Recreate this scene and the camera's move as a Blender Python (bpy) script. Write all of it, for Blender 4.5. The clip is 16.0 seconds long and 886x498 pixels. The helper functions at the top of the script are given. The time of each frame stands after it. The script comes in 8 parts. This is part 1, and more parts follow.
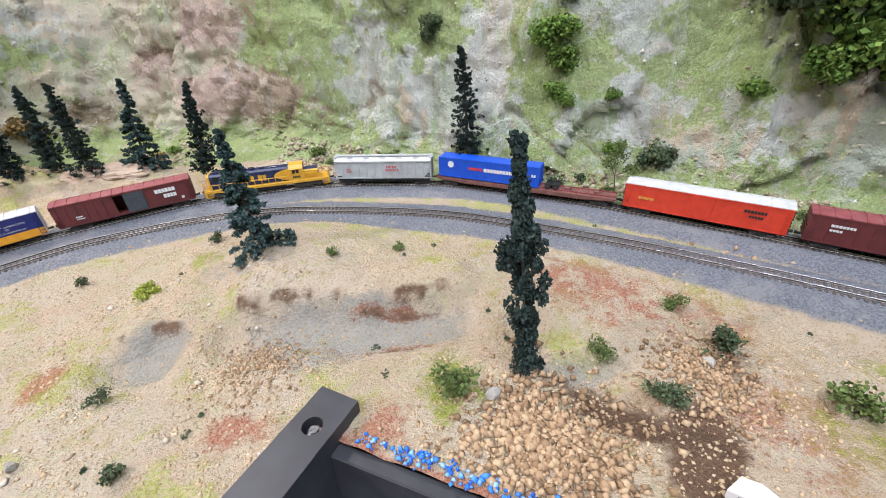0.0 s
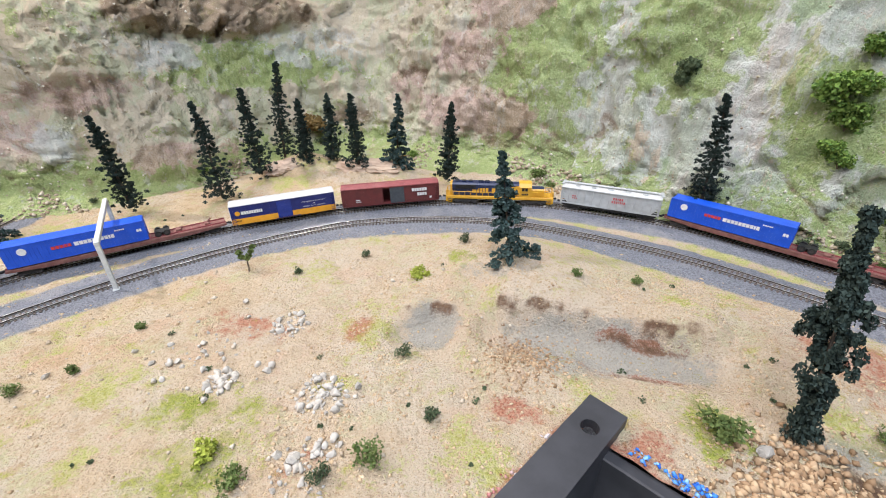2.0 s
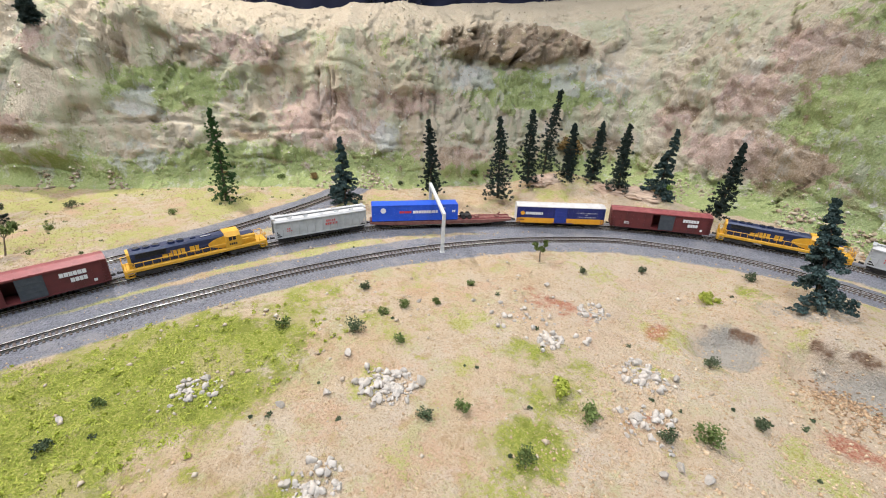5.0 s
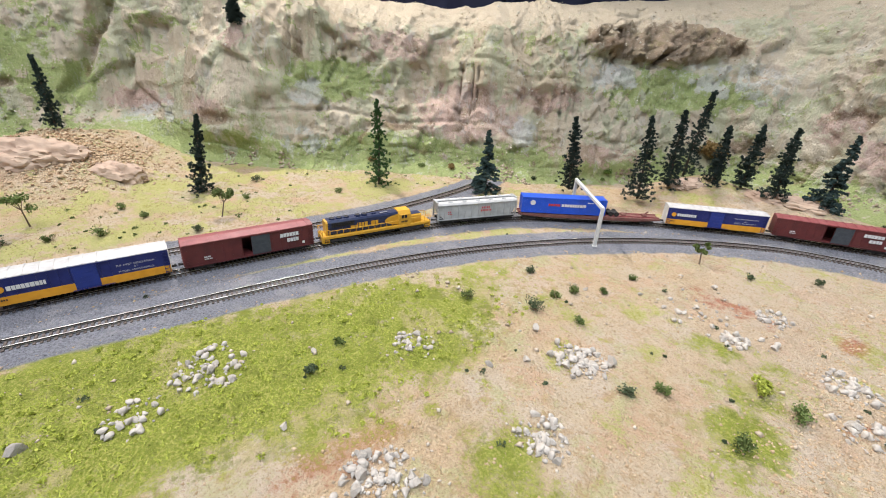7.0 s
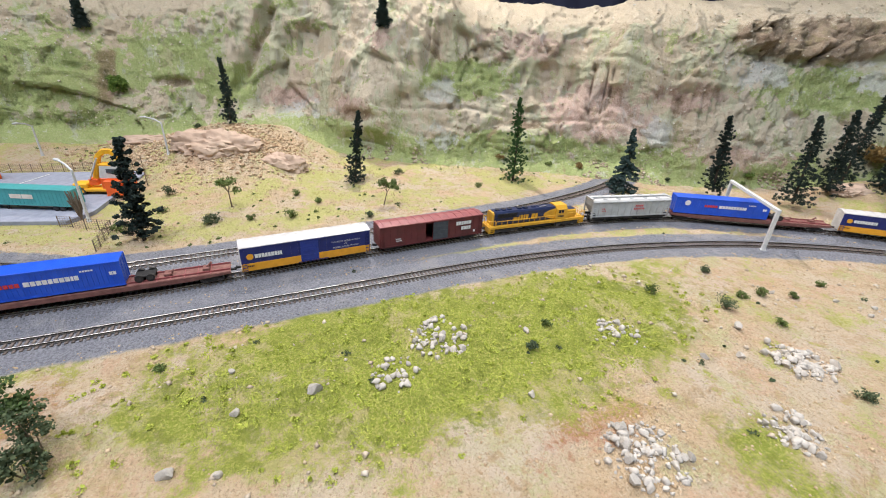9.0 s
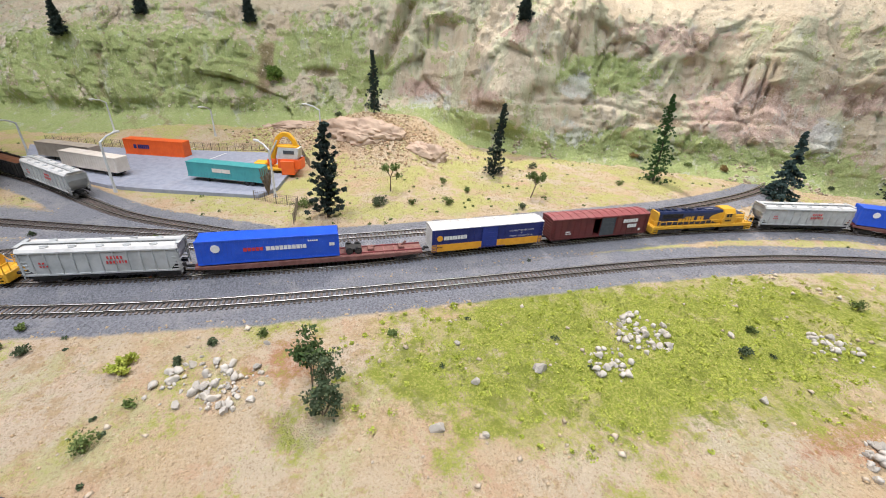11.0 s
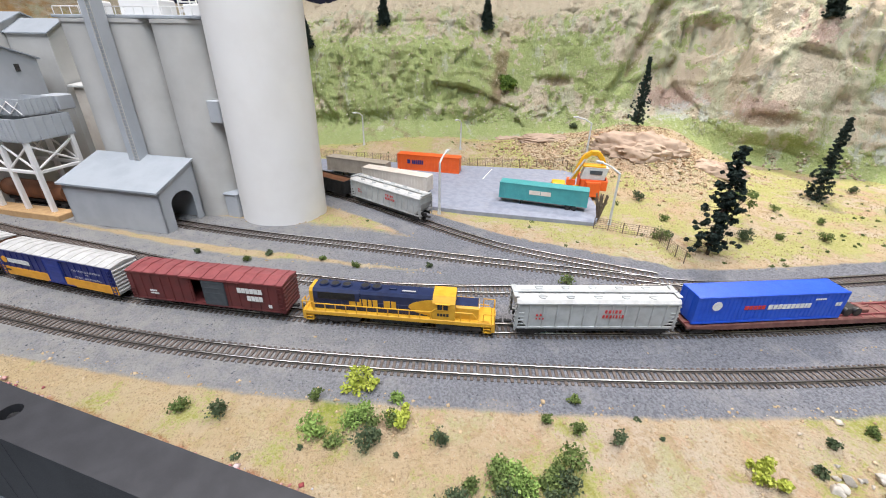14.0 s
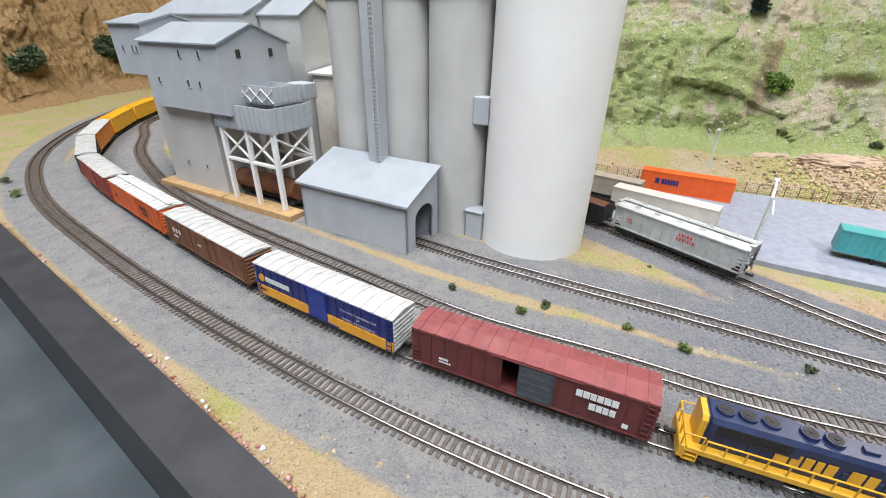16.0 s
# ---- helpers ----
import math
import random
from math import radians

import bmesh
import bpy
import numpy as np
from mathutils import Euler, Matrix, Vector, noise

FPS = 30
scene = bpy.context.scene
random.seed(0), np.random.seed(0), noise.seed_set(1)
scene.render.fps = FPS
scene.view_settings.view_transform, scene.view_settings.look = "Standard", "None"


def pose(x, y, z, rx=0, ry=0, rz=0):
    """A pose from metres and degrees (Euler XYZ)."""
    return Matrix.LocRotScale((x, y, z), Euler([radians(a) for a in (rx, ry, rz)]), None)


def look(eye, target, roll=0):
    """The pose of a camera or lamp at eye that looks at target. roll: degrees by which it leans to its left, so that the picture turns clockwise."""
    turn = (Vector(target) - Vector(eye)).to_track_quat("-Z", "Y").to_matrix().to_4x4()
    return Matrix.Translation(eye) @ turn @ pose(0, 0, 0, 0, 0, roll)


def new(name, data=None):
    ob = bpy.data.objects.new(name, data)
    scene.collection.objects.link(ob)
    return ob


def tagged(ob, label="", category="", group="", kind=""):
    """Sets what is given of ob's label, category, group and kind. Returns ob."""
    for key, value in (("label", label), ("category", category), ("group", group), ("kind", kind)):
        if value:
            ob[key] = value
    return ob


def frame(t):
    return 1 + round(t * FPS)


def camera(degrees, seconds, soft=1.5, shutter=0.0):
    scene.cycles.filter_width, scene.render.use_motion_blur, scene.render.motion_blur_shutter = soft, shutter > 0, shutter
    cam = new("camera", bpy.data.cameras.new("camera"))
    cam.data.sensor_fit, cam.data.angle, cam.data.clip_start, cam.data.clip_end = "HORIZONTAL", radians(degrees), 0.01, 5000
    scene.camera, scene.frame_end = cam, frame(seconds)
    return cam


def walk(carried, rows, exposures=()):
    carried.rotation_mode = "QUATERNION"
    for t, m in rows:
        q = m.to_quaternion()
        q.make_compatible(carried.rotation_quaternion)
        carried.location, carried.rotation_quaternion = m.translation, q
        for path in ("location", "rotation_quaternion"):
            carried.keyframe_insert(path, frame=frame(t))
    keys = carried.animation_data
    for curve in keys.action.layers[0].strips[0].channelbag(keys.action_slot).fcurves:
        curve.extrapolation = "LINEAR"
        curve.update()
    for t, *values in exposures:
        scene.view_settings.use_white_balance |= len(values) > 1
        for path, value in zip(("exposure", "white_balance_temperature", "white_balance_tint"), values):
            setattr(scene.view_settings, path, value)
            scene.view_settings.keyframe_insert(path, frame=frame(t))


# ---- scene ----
cam = camera(93.4, 16.0, 1.0)
PATH = [
    (0, (-0.003, -0.009, 0.181), (0.038, 1.718, -0.827), -2.3),
    (0.5, (-0.026, -0.015, 0.192), (-0.075, 1.718, -0.805), -0.6),
    (1, (-0.054, -0.025, 0.198), (-0.261, 1.704, -0.785), 0.1),
    (1.5, (-0.076, -0.037, 0.199), (-0.449, 1.679, -0.759), 0.2),
    (2, (-0.091, -0.048, 0.202), (-0.638, 1.631, -0.738), 0.0),
    (2.5, (-0.109, -0.067, 0.204), (-0.763, 1.582, -0.721), 0.7),
    (3, (-0.135, -0.092, 0.201), (-0.926, 1.507, -0.703), 1.7),
    (3.5, (-0.15, -0.11, 0.2), (-1.095, 1.408, -0.695), 1.5),
    (4, (-0.161, -0.125, 0.203), (-1.22, 1.324, -0.68), 1.8),
    (4.2, (-0.164, -0.132, 0.203), (-1.256, 1.302, -0.664), 2.0),
    (6.3, (-0.203, -0.217, 0.198), (-1.507, 1.038, -0.653), 4.3),
    (6.5, (-0.208, -0.224, 0.196), (-1.544, 0.994, -0.659), 4.1),
    (7, (-0.219, -0.248, 0.195), (-1.623, 0.883, -0.672), 3.5),
    (7.5, (-0.224, -0.269, 0.193), (-1.672, 0.804, -0.674), 3.2),
    (8, (-0.23, -0.294, 0.19), (-1.715, 0.728, -0.677), 3.3),
    (8.5, (-0.246, -0.319, 0.19), (-1.767, 0.648, -0.679), 3.2),
    (9, (-0.262, -0.349, 0.186), (-1.821, 0.553, -0.684), 2.7),
    (9.2, (-0.265, -0.359, 0.185), (-1.835, 0.523, -0.683), 2.6),
    (11.3, (-0.3, -0.465, 0.182), (-1.992, 0.089, -0.729), 2.7),
    (11.5, (-0.306, -0.48, 0.183), (-2.013, 0.026, -0.73), 2.5),
    (12, (-0.326, -0.513, 0.184), (-2.047, -0.062, -0.729), 2.7),
    (12.5, (-0.348, -0.551, 0.183), (-2.081, -0.148, -0.73), 3.1),
    (13, (-0.377, -0.601, 0.178), (-2.12, -0.239, -0.734), 2.8),
    (13.5, (-0.406, -0.652, 0.177), (-2.154, -0.315, -0.734), 2.2),
    (14, (-0.427, -0.713, 0.179), (-2.179, -0.388, -0.729), 1.1),
    (14.5, (-0.456, -0.771, 0.182), (-2.215, -0.459, -0.717), 0.4),
    (15, (-0.482, -0.799, 0.188), (-2.262, -0.6, -0.703), 0.2),
    (15.5, (-0.516, -0.822, 0.171), (-2.298, -0.762, -0.735), 2.7),
    (16, (-0.539, -0.845, 0.167), (-2.296, -1.023, -0.771), 1.0),
]
walk(cam, [(t, look(eye, target, roll)) for t, eye, target, roll in PATH], exposures=[(0, 0.08, 6000, 16), (2, 0.09, 6100, 16), (4, -0.07, 6280, 16), (8, -0.08, 6280, 16), (12, 0.05, 6420, 16), (14, 0.19, 6430, 15), (16, 0.34, 6430, 12)])

# ---- world and lights: a hall with ceiling panels and warm spots above the hill ----
world = bpy.data.worlds.new("hall_air")
world.use_nodes = True
world.node_tree.nodes["Background"].inputs[0].default_value = (0.80, 0.86, 1.0, 1)
world.node_tree.nodes["Background"].inputs[1].default_value = 0.012
scene.world = world
scene.view_settings.exposure = 0.0


def area_lamp(name, eye, target, w, h, watts, colour):
    d = bpy.data.lights.new(name, "AREA")
    d.shape, d.size, d.size_y, d.energy, d.color = "RECTANGLE", w, h, watts, colour
    ob = new(name, d)
    ob.matrix_world = look(eye, target)
    return ob


CEIL = 1.9
area_lamp("ceiling_panel_light", (-0.60, -0.78, CEIL - .06), (-0.60, -0.78, 0), 1.2, 0.5, 30, (1.0, 0.955, 0.90))
area_lamp("ceiling_panel_light", (0.55, -0.30, CEIL - .06), (0.55, -0.30, 0), 1.2, 0.5, 34, (0.80, 0.91, 1.0))
area_lamp("ceiling_panel_light", (-0.10, -1.70, CEIL - .06), (-0.10, -1.70, 0), 1.2, 0.6, 29, (0.88, 0.94, 1.0))

def spot_lamp(eye, target, watts, degrees):
    d = bpy.data.lights.new("hill_spot_light", "SPOT")
    d.energy, d.color, d.spot_size, d.spot_blend, d.shadow_soft_size = watts, (1.0, 0.94, 0.84), radians(degrees), 1.0, .022
    new("hill_spot_light", d).matrix_world = look(eye, target)


# two spots hung over the hill's crest
spot_lamp((-1.25, .05, .95), (-.58, -.02, 0), 52, 82)
spot_lamp((-.75, .80, 1.20), (-.02, .22, 0), 40, 66)

# ---- helpers ----
TAU = math.tau


def lat_hash(ix, iy, iz, seed):
    h = (ix * 374761393 + iy * 668265263 + iz * 2147483647 + seed * 1274126177) & 0xFFFFFFFF
    h = ((h ^ (h >> 13)) * 1274126177) & 0xFFFFFFFF
    h = (h ^ (h >> 16)) & 0xFFFFFF
    return h / float(0xFFFFFF)


def vnoise(x, y, z=0.0, seed=0):
    """Smooth value noise in 0..1 on arrays."""
    x, y, z = np.broadcast_arrays(np.asarray(x, float), np.asarray(y, float), np.asarray(z, float))
    fx, fy, fz = np.floor(x), np.floor(y), np.floor(z)
    ix, iy, iz = fx.astype(np.int64), fy.astype(np.int64), fz.astype(np.int64)
    u, v, w = x - fx, y - fy, z - fz
    u, v, w = u * u * (3 - 2 * u), v * v * (3 - 2 * v), w * w * (3 - 2 * w)
    out = 0.0
    for a in (0, 1):
        for b in (0, 1):
            for c in (0, 1):
                k = (u if a else 1 - u) * (v if b else 1 - v) * (w if c else 1 - w)
                out = out + k * lat_hash(ix + a, iy + b, iz + c, seed)
    return out


def fbm(x, y, z=0.0, seed=0, octaves=4):
    s, a, t = 0.0, 0.5, 0.0
    for o in range(octaves):
        s, t = s + a * vnoise(x * 2**o, y * 2**o, np.asarray(z) * 2**o, seed + o), t + a
        a *= 0.5
    return s / t


def facets(x, y, z, seed):
    """Broken rock: each cell of a jittered lattice is a tilted flat piece. Height about 0, and the gap to the next cell."""
    x, y, z = np.broadcast_arrays(np.asarray(x, float), np.asarray(y, float), np.asarray(z, float))
    ix, iy, iz = (np.floor(a).astype(np.int64) for a in (x, y, z))
    best, second, h = np.full(x.shape, 9.0), np.full(x.shape, 9.0), np.zeros(x.shape)
    for a in (-1, 0, 1):
        for b in (-1, 0, 1):
            for c in (-1, 0, 1):
                cx, cy, cz = ix + a, iy + b, iz + c
                dx, dy, dz = x - cx - lat_hash(cx, cy, cz, seed), y - cy - lat_hash(cx, cy, cz, seed + 1), z - cz - lat_hash(cx, cy, cz, seed + 2)
                d = dx * dx + dy * dy + dz * dz
                near = d < best
                second = np.where(near, best, np.minimum(second, d))
                tilt = (lat_hash(cx, cy, cz, seed + 3) - .5) * 2 * dx + (lat_hash(cx, cy, cz, seed + 4) - .5) * 2 * dy + (lat_hash(cx, cy, cz, seed + 5) - .5) * 2 * dz
                h = np.where(near, lat_hash(cx, cy, cz, seed + 6) - .5 + tilt, h)
                best = np.where(near, d, best)
    return h, np.sqrt(second) - np.sqrt(best)


def smooth(a, b, x):
    t = np.clip((x - a) / (b - a), 0, 1)
    return t * t * (3 - 2 * t)


class Geo:
    """A mesh under construction."""

    def __init__(self):
        self.v, self.f = [], []

    def add(self, verts, faces):
        n = len(self.v)
        self.v += [tuple(p) for p in verts]
        self.f += [tuple(i + n for i in f) for f in faces]
        return self

    def box(self, c, s, ch=0.0, m=None):
        """Box of size s about c; ch: chamfer."""
        hx, hy, hz = s[0] / 2, s[1] / 2, s[2] / 2
        if ch <= 0:
            vs = [(x, y, z) for x in (-hx, hx) for y in (-hy, hy) for z in (-hz, hz)]
            fs = [(0, 1, 3, 2), (4, 6, 7, 5), (0, 4, 5, 1), (2, 3, 7, 6), (0, 2, 6, 4), (1, 5, 7, 3)]
        else:
            ch = min(ch, hx * .9, hy * .9, hz * .9)
            vs, idx = [], {}
            for sx in (-1, 1):
                for sy in (-1, 1):
                    for sz in (-1, 1):
                        for k in range(3):
                            p = [sx * hx, sy * hy, sz * hz]
                            for j in range(3):
                                if j != k:
                                    p[j] -= (sx, sy, sz)[j] * ch
                            idx[(sx, sy, sz, k)] = len(vs)
                            vs.append(p)
            fs = []
            for k in range(3):
                a, b = [j for j in range(3) if j != k]
                for sgn in (-1, 1):
                    q = []
                    for sa, sb in ((-1, -1), (1, -1), (1, 1), (-1, 1)):
                        s3 = [0, 0, 0]
                        s3[k], s3[a], s3[b] = sgn, sa, sb
                        q.append(idx[(*s3, k)])
                    fs.append(tuple(q))
            for k in range(3):
                a, b = [j for j in range(3) if j != k]
                for sa in (-1, 1):
                    for sb in (-1, 1):
                        q = []
                        for sk, first in ((-1, a), (-1, b), (1, b), (1, a)):
                            s3 = [0, 0, 0]
                            s3[k], s3[a], s3[b] = sk, sa, sb
                            q.append(idx[(*s3, first)])
                        fs.append(tuple(q))
            for sx in (-1, 1):
                for sy in (-1, 1):
                    for sz in (-1, 1):
                        fs.append(tuple(idx[(sx, sy, sz, k)] for k in range(3)))
        pts = [Vector(p) for p in vs]
        if m is not None:
            pts = [m @ p for p in pts]
        return self.add([p + Vector(c) for p in pts], fs)

    def cyl(self, p0, p1, r0, r1=None, n=12):
        r1 = r0 if r1 is None else r1
        p0, p1 = Vector(p0), Vector(p1)
        q = (p1 - p0).to_track_quat("Z", "Y").to_matrix()
        vs = []
        for p, r in ((p0, r0), (p1, r1)):
            vs += [p + q @ Vector((r * math.cos(TAU * i / n), r * math.sin(TAU * i / n), 0)) for i in range(n)]
        fs = [(i, (i + 1) % n, n + (i + 1) % n, n + i) for i in range(n)]
        fs += [tuple(range(n - 1, -1, -1)), tuple(range(n, 2 * n))]
        return self.add(vs, fs)

    def tube(self, pts, r, n=5):
        for a, b in zip(pts[:-1], pts[1:]):
            self.cyl(a, b, r, r, n)
        return self

    def prism(self, prof, a, b, axis="x"):
        """A closed outline (counter-clockwise or not) drawn along an axis from a to b."""
        n, vs = len(prof), []
        for t in (a, b):
            for p, q in prof:
                vs.append((t, p, q) if axis == "x" else (p, t, q) if axis == "y" else (p, q, t))
        fs = [(i, (i + 1) % n, n + (i + 1) % n, n + i) for i in range(n)]
        fs += [tuple(range(n - 1, -1, -1)), tuple(range(n, 2 * n))]
        return self.add(vs, fs)

    def blob(self, c, r, seed, jag=0.25, squash=1.0, sub=1):
        """A rough stone."""
        bm = bmesh.new()
        bmesh.ops.create_icosphere(bm, subdivisions=sub, radius=1.0)
        rnd = random.Random(seed)
        k = Vector((rnd.uniform(.75, 1.3), rnd.uniform(.75, 1.3), squash * rnd.uniform(.8, 1.15)))
        rot = Euler((rnd.uniform(-.3, .3), rnd.uniform(-.3, .3), rnd.uniform(0, TAU))).to_matrix()
        vs = []
        for v in bm.verts:
            p = v.co * (1 + rnd.uniform(-jag, jag))
            vs.append(Vector(c) + rot @ Vector((p.x * k.x, p.y * k.y, p.z * k.z)) * r)
        fs = [tuple(l.vert.index for l in f.loops) for f in bm.faces]
        bm.free()
        return self.add(vs, fs)

    def mesh(self, name):
        me = bpy.data.meshes.new(name)
        me.from_pydata(self.v, [], self.f)
        bm = bmesh.new()
        bm.from_mesh(me)
        bmesh.ops.recalc_face_normals(bm, faces=bm.faces)
        bm.to_mesh(me)
        bm.free()
        return me


def raw_mesh(name, verts, faces):
    """A mesh from arrays with faces all of one corner count."""
    verts, faces = np.asarray(verts, np.float32), np.asarray(faces, np.int32)
    me = bpy.data.meshes.new(name)
    k = faces.shape[1]
    me.vertices.add(len(verts))
    me.vertices.foreach_set("co", verts.ravel())
    me.loops.add(faces.size)
    me.loops.foreach_set("vertex_index", faces.ravel())
    me.polygons.add(len(faces))
    me.polygons.foreach_set("loop_start", np.arange(0, faces.size, k, dtype=np.int32))
    me.update(calc_edges=True)
    me.validate()
    return me


def part(name, geo, material, parent=None, label="", smooth_deg=0):
    me = geo.mesh(name) if isinstance(geo, Geo) else geo
    if not me.materials:
        me.materials.append(material)
    if smooth_deg:
        me.polygons.foreach_set("use_smooth", [True] * len(me.polygons))
        me.set_sharp_from_angle(angle=radians(smooth_deg))
    ob = new(name, me)
    if parent is not None:
        ob.parent = parent
    if label:
        tagged(ob, label)
    return ob


def empty(name, m, label, category, group="", kind=""):
    ob = new(name)
    ob.empty_display_size = 0.01
    ob.matrix_world = m
    return tagged(ob, label, category, group, kind)


# ---- materials ----
def nodes_of(m):
    m.use_nodes = True
    nt = m.node_tree
    return nt, nt.nodes["Principled BSDF"]


def put(nt, kind, **kw):
    n = nt.nodes.new(kind)
    for k, v in kw.items():
        n.inputs[k].default_value = v
    return n


def noise_node(nt, vec, scale, detail=4.0, rough=0.6):
    n = put(nt, "ShaderNodeTexNoise", Scale=scale, Detail=detail, Roughness=rough)
    nt.links.new(vec, n.inputs["Vector"])
    return n.outputs[0]


def ramp(nt, fac, lo, hi):
    n = put(nt, "ShaderNodeMapRange", **{"From Min": lo, "From Max": hi})
    n.interpolation_type = "SMOOTHSTEP"
    nt.links.new(fac, n.inputs["Value"])
    return n.outputs["Result"]


def mixc(nt, fac, a, b):
    n = nt.nodes.new("ShaderNodeMix")
    n.data_type = "RGBA"
    for sock, val in ((n.inputs[0], fac), (n.inputs[6], a), (n.inputs[7], b)):
        if isinstance(val, (tuple, list)):
            sock.default_value = (*val[:3], 1)
        elif isinstance(val, (int, float)):
            sock.default_value = val
        else:
            nt.links.new(val, sock)
    return n.outputs[2]


def calc(nt, op, a, b=0.0, clamp=False):
    n = nt.nodes.new("ShaderNodeMath")
    n.operation, n.use_clamp = op, clamp
    for i, v in enumerate((a, b)):
        if isinstance(v, (int, float)):
            n.inputs[i].default_value = v
        else:
            nt.links.new(v, n.inputs[i])
    return n.outputs[0]


def bump(nt, bsdf, height, strength, dist):
    n = put(nt, "ShaderNodeBump", Strength=strength, Distance=dist)
    nt.links.new(height, n.inputs["Height"])
    nt.links.new(n.outputs[0], bsdf.inputs["Normal"])


def mat(name, c1, c2=None, scale=250.0, rough=0.6, metal=0.0, grime=None, grime_amount=0.25, bump_amount=0.15, fine=1600.0, vary=0.0, coat=0.0):
    """Paint, plastic, wood, stone: two tones at two scales, grime, fine relief."""
    m = bpy.data.materials.new(name)
    nt, b = nodes_of(m)
    co = nt.nodes.new("ShaderNodeTexCoord").outputs["Object"]
    c2 = c2 or tuple(x * 0.8 for x in c1)
    col = mixc(nt, ramp(nt, noise_node(nt, co, scale), .35, .68), c1, c2)
    if grime:
        g = calc(nt, "MULTIPLY", ramp(nt, noise_node(nt, co, scale * .35, 6, .7), .45, .8), grime_amount)
        col = mixc(nt, g, col, grime)
    if vary:
        rn = nt.nodes.new("ShaderNodeObjectInfo").outputs["Random"]
        hs = put(nt, "ShaderNodeHueSaturation", Saturation=1.0)
        nt.links.new(calc(nt, "ADD", calc(nt, "MULTIPLY", rn, vary), 1 - vary / 2), hs.inputs["Value"])
        nt.links.new(col, hs.inputs["Color"])
        col = hs.outputs[0]
    nt.links.new(col, b.inputs["Base Color"])
    fn = noise_node(nt, co, fine, 3)
    nt.links.new(calc(nt, "ADD", calc(nt, "MULTIPLY", fn, .25), rough - .12, True), b.inputs["Roughness"])
    b.inputs["Metallic"].default_value = metal
    b.inputs["Coat Weight"].default_value = coat
    if bump_amount:
        bump(nt, b, fn, bump_amount, 0.0004)
    return m


def leaf_mat(name, c1, c2, c3):
    """Foam or flock foliage, varied by clump and by plant."""
    m = bpy.data.materials.new(name)
    nt, b = nodes_of(m)
    geo = nt.nodes.new("ShaderNodeNewGeometry")
    co = nt.nodes.new("ShaderNodeTexCoord").outputs["Object"]
    col = mixc(nt, geo.outputs["Random Per Island"], c1, c2)
    col = mixc(nt, ramp(nt, noise_node(nt, co, 120), .5, .8), col, c3)
    rn = nt.nodes.new("ShaderNodeObjectInfo").outputs["Random"]
    hs = put(nt, "ShaderNodeHueSaturation")
    nt.links.new(calc(nt, "ADD", calc(nt, "MULTIPLY", rn, .35), .82), hs.inputs["Value"])
    nt.links.new(col, hs.inputs["Color"])
    nt.links.new(hs.outputs[0], b.inputs["Base Color"])
    b.inputs["Roughness"].default_value = .9
    b.inputs["Specular IOR Level"].default_value = .15
    return m


M = {}
M["conifer_dark"] = leaf_mat("conifer_dark", (.022, .036, .032), (.048, .068, .057), (.036, .044, .032))
M["fir_blue"] = leaf_mat("fir_blue", (.032, .060, .056), (.075, .112, .104), (.048, .066, .058))
M["conifer_green"] = leaf_mat("conifer_green", (.025, .065, .022), (.060, .120, .040), (.030, .050, .020))
M["bush_green"] = leaf_mat("bush_green", (.085, .130, .038), (.175, .220, .070), (.130, .145, .050))
M["bush_brown"] = leaf_mat("bush_brown", (.190, .120, .045), (.320, .220, .085), (.140, .110, .045))
M["bush_leaf"] = leaf_mat("bush_leaf", (.070, .140, .030), (.200, .290, .060), (.120, .160, .040))
M["bush_light"] = leaf_mat("bush_light", (.160, .260, .060), (.280, .380, .110), (.220, .260, .070))
M["bush_mid"] = leaf_mat("bush_mid", (.045, .085, .030), (.105, .155, .050), (.070, .095, .035))
M["bush_dark"] = leaf_mat("bush_dark", (.055, .082, .044), (.105, .132, .066), (.078, .090, .048))
M["grass_lime"] = leaf_mat("grass_lime", (.290, .345, .048), (.450, .465, .095), (.235, .290, .040))
M["grass_dry"] = leaf_mat("grass_dry", (.420, .330, .150), (.300, .230, .100), (.500, .420, .220))
M["bark"] = mat("bark", (.050, .038, .028), (.090, .070, .050), 400, .9, bump_amount=.5)
M["twig"] = mat("twig", (.200, .150, .100), (.120, .090, .060), 400, .9, bump_amount=.4)
M["stone_grey"] = mat("stone_grey", (.520, .482, .425), (.400, .368, .322), 180, .9, grime=(.58, .47, .34), grime_amount=.45, bump_amount=.8, fine=900, vary=.3)
M["rock_pink"] = mat("rock_pink", (.480, .355, .265), (.395, .285, .205), 60, .95, grime=(.560, .470, .350), grime_amount=.6, bump_amount=1.0, fine=420)
M["stone_tan"] = mat("stone_tan", (.560, .410, .230), (.400, .270, .150), 180, .9, bump_amount=.8, fine=900, vary=.4)
M["ballast_stone"] = mat("ballast_stone", (.250, .250, .270), (.140, .140, .160), 500, .9, bump_amount=.4)
M["sand_stone"] = mat("sand_stone", (.620, .490, .310), (.470, .340, .190), 300, .95, bump_amount=.4)
M["tie"] = mat("tie", (.085, .066, .055), (.140, .112, .096), 350, .85, bump_amount=.5, vary=.5)
M["plastic_black"] = mat("plastic_black", (.012, .012, .013), (.022, .021, .020), 300, .55)
M["truck_grey"] = mat("truck_grey", (.042, .038, .036), (.022, .020, .019), 500, .6, grime=(.160, .120, .080))
M["wheel_metal"] = mat("wheel_metal", (.300, .290, .280), (.180, .170, .160), 500, .35, metal=.9)
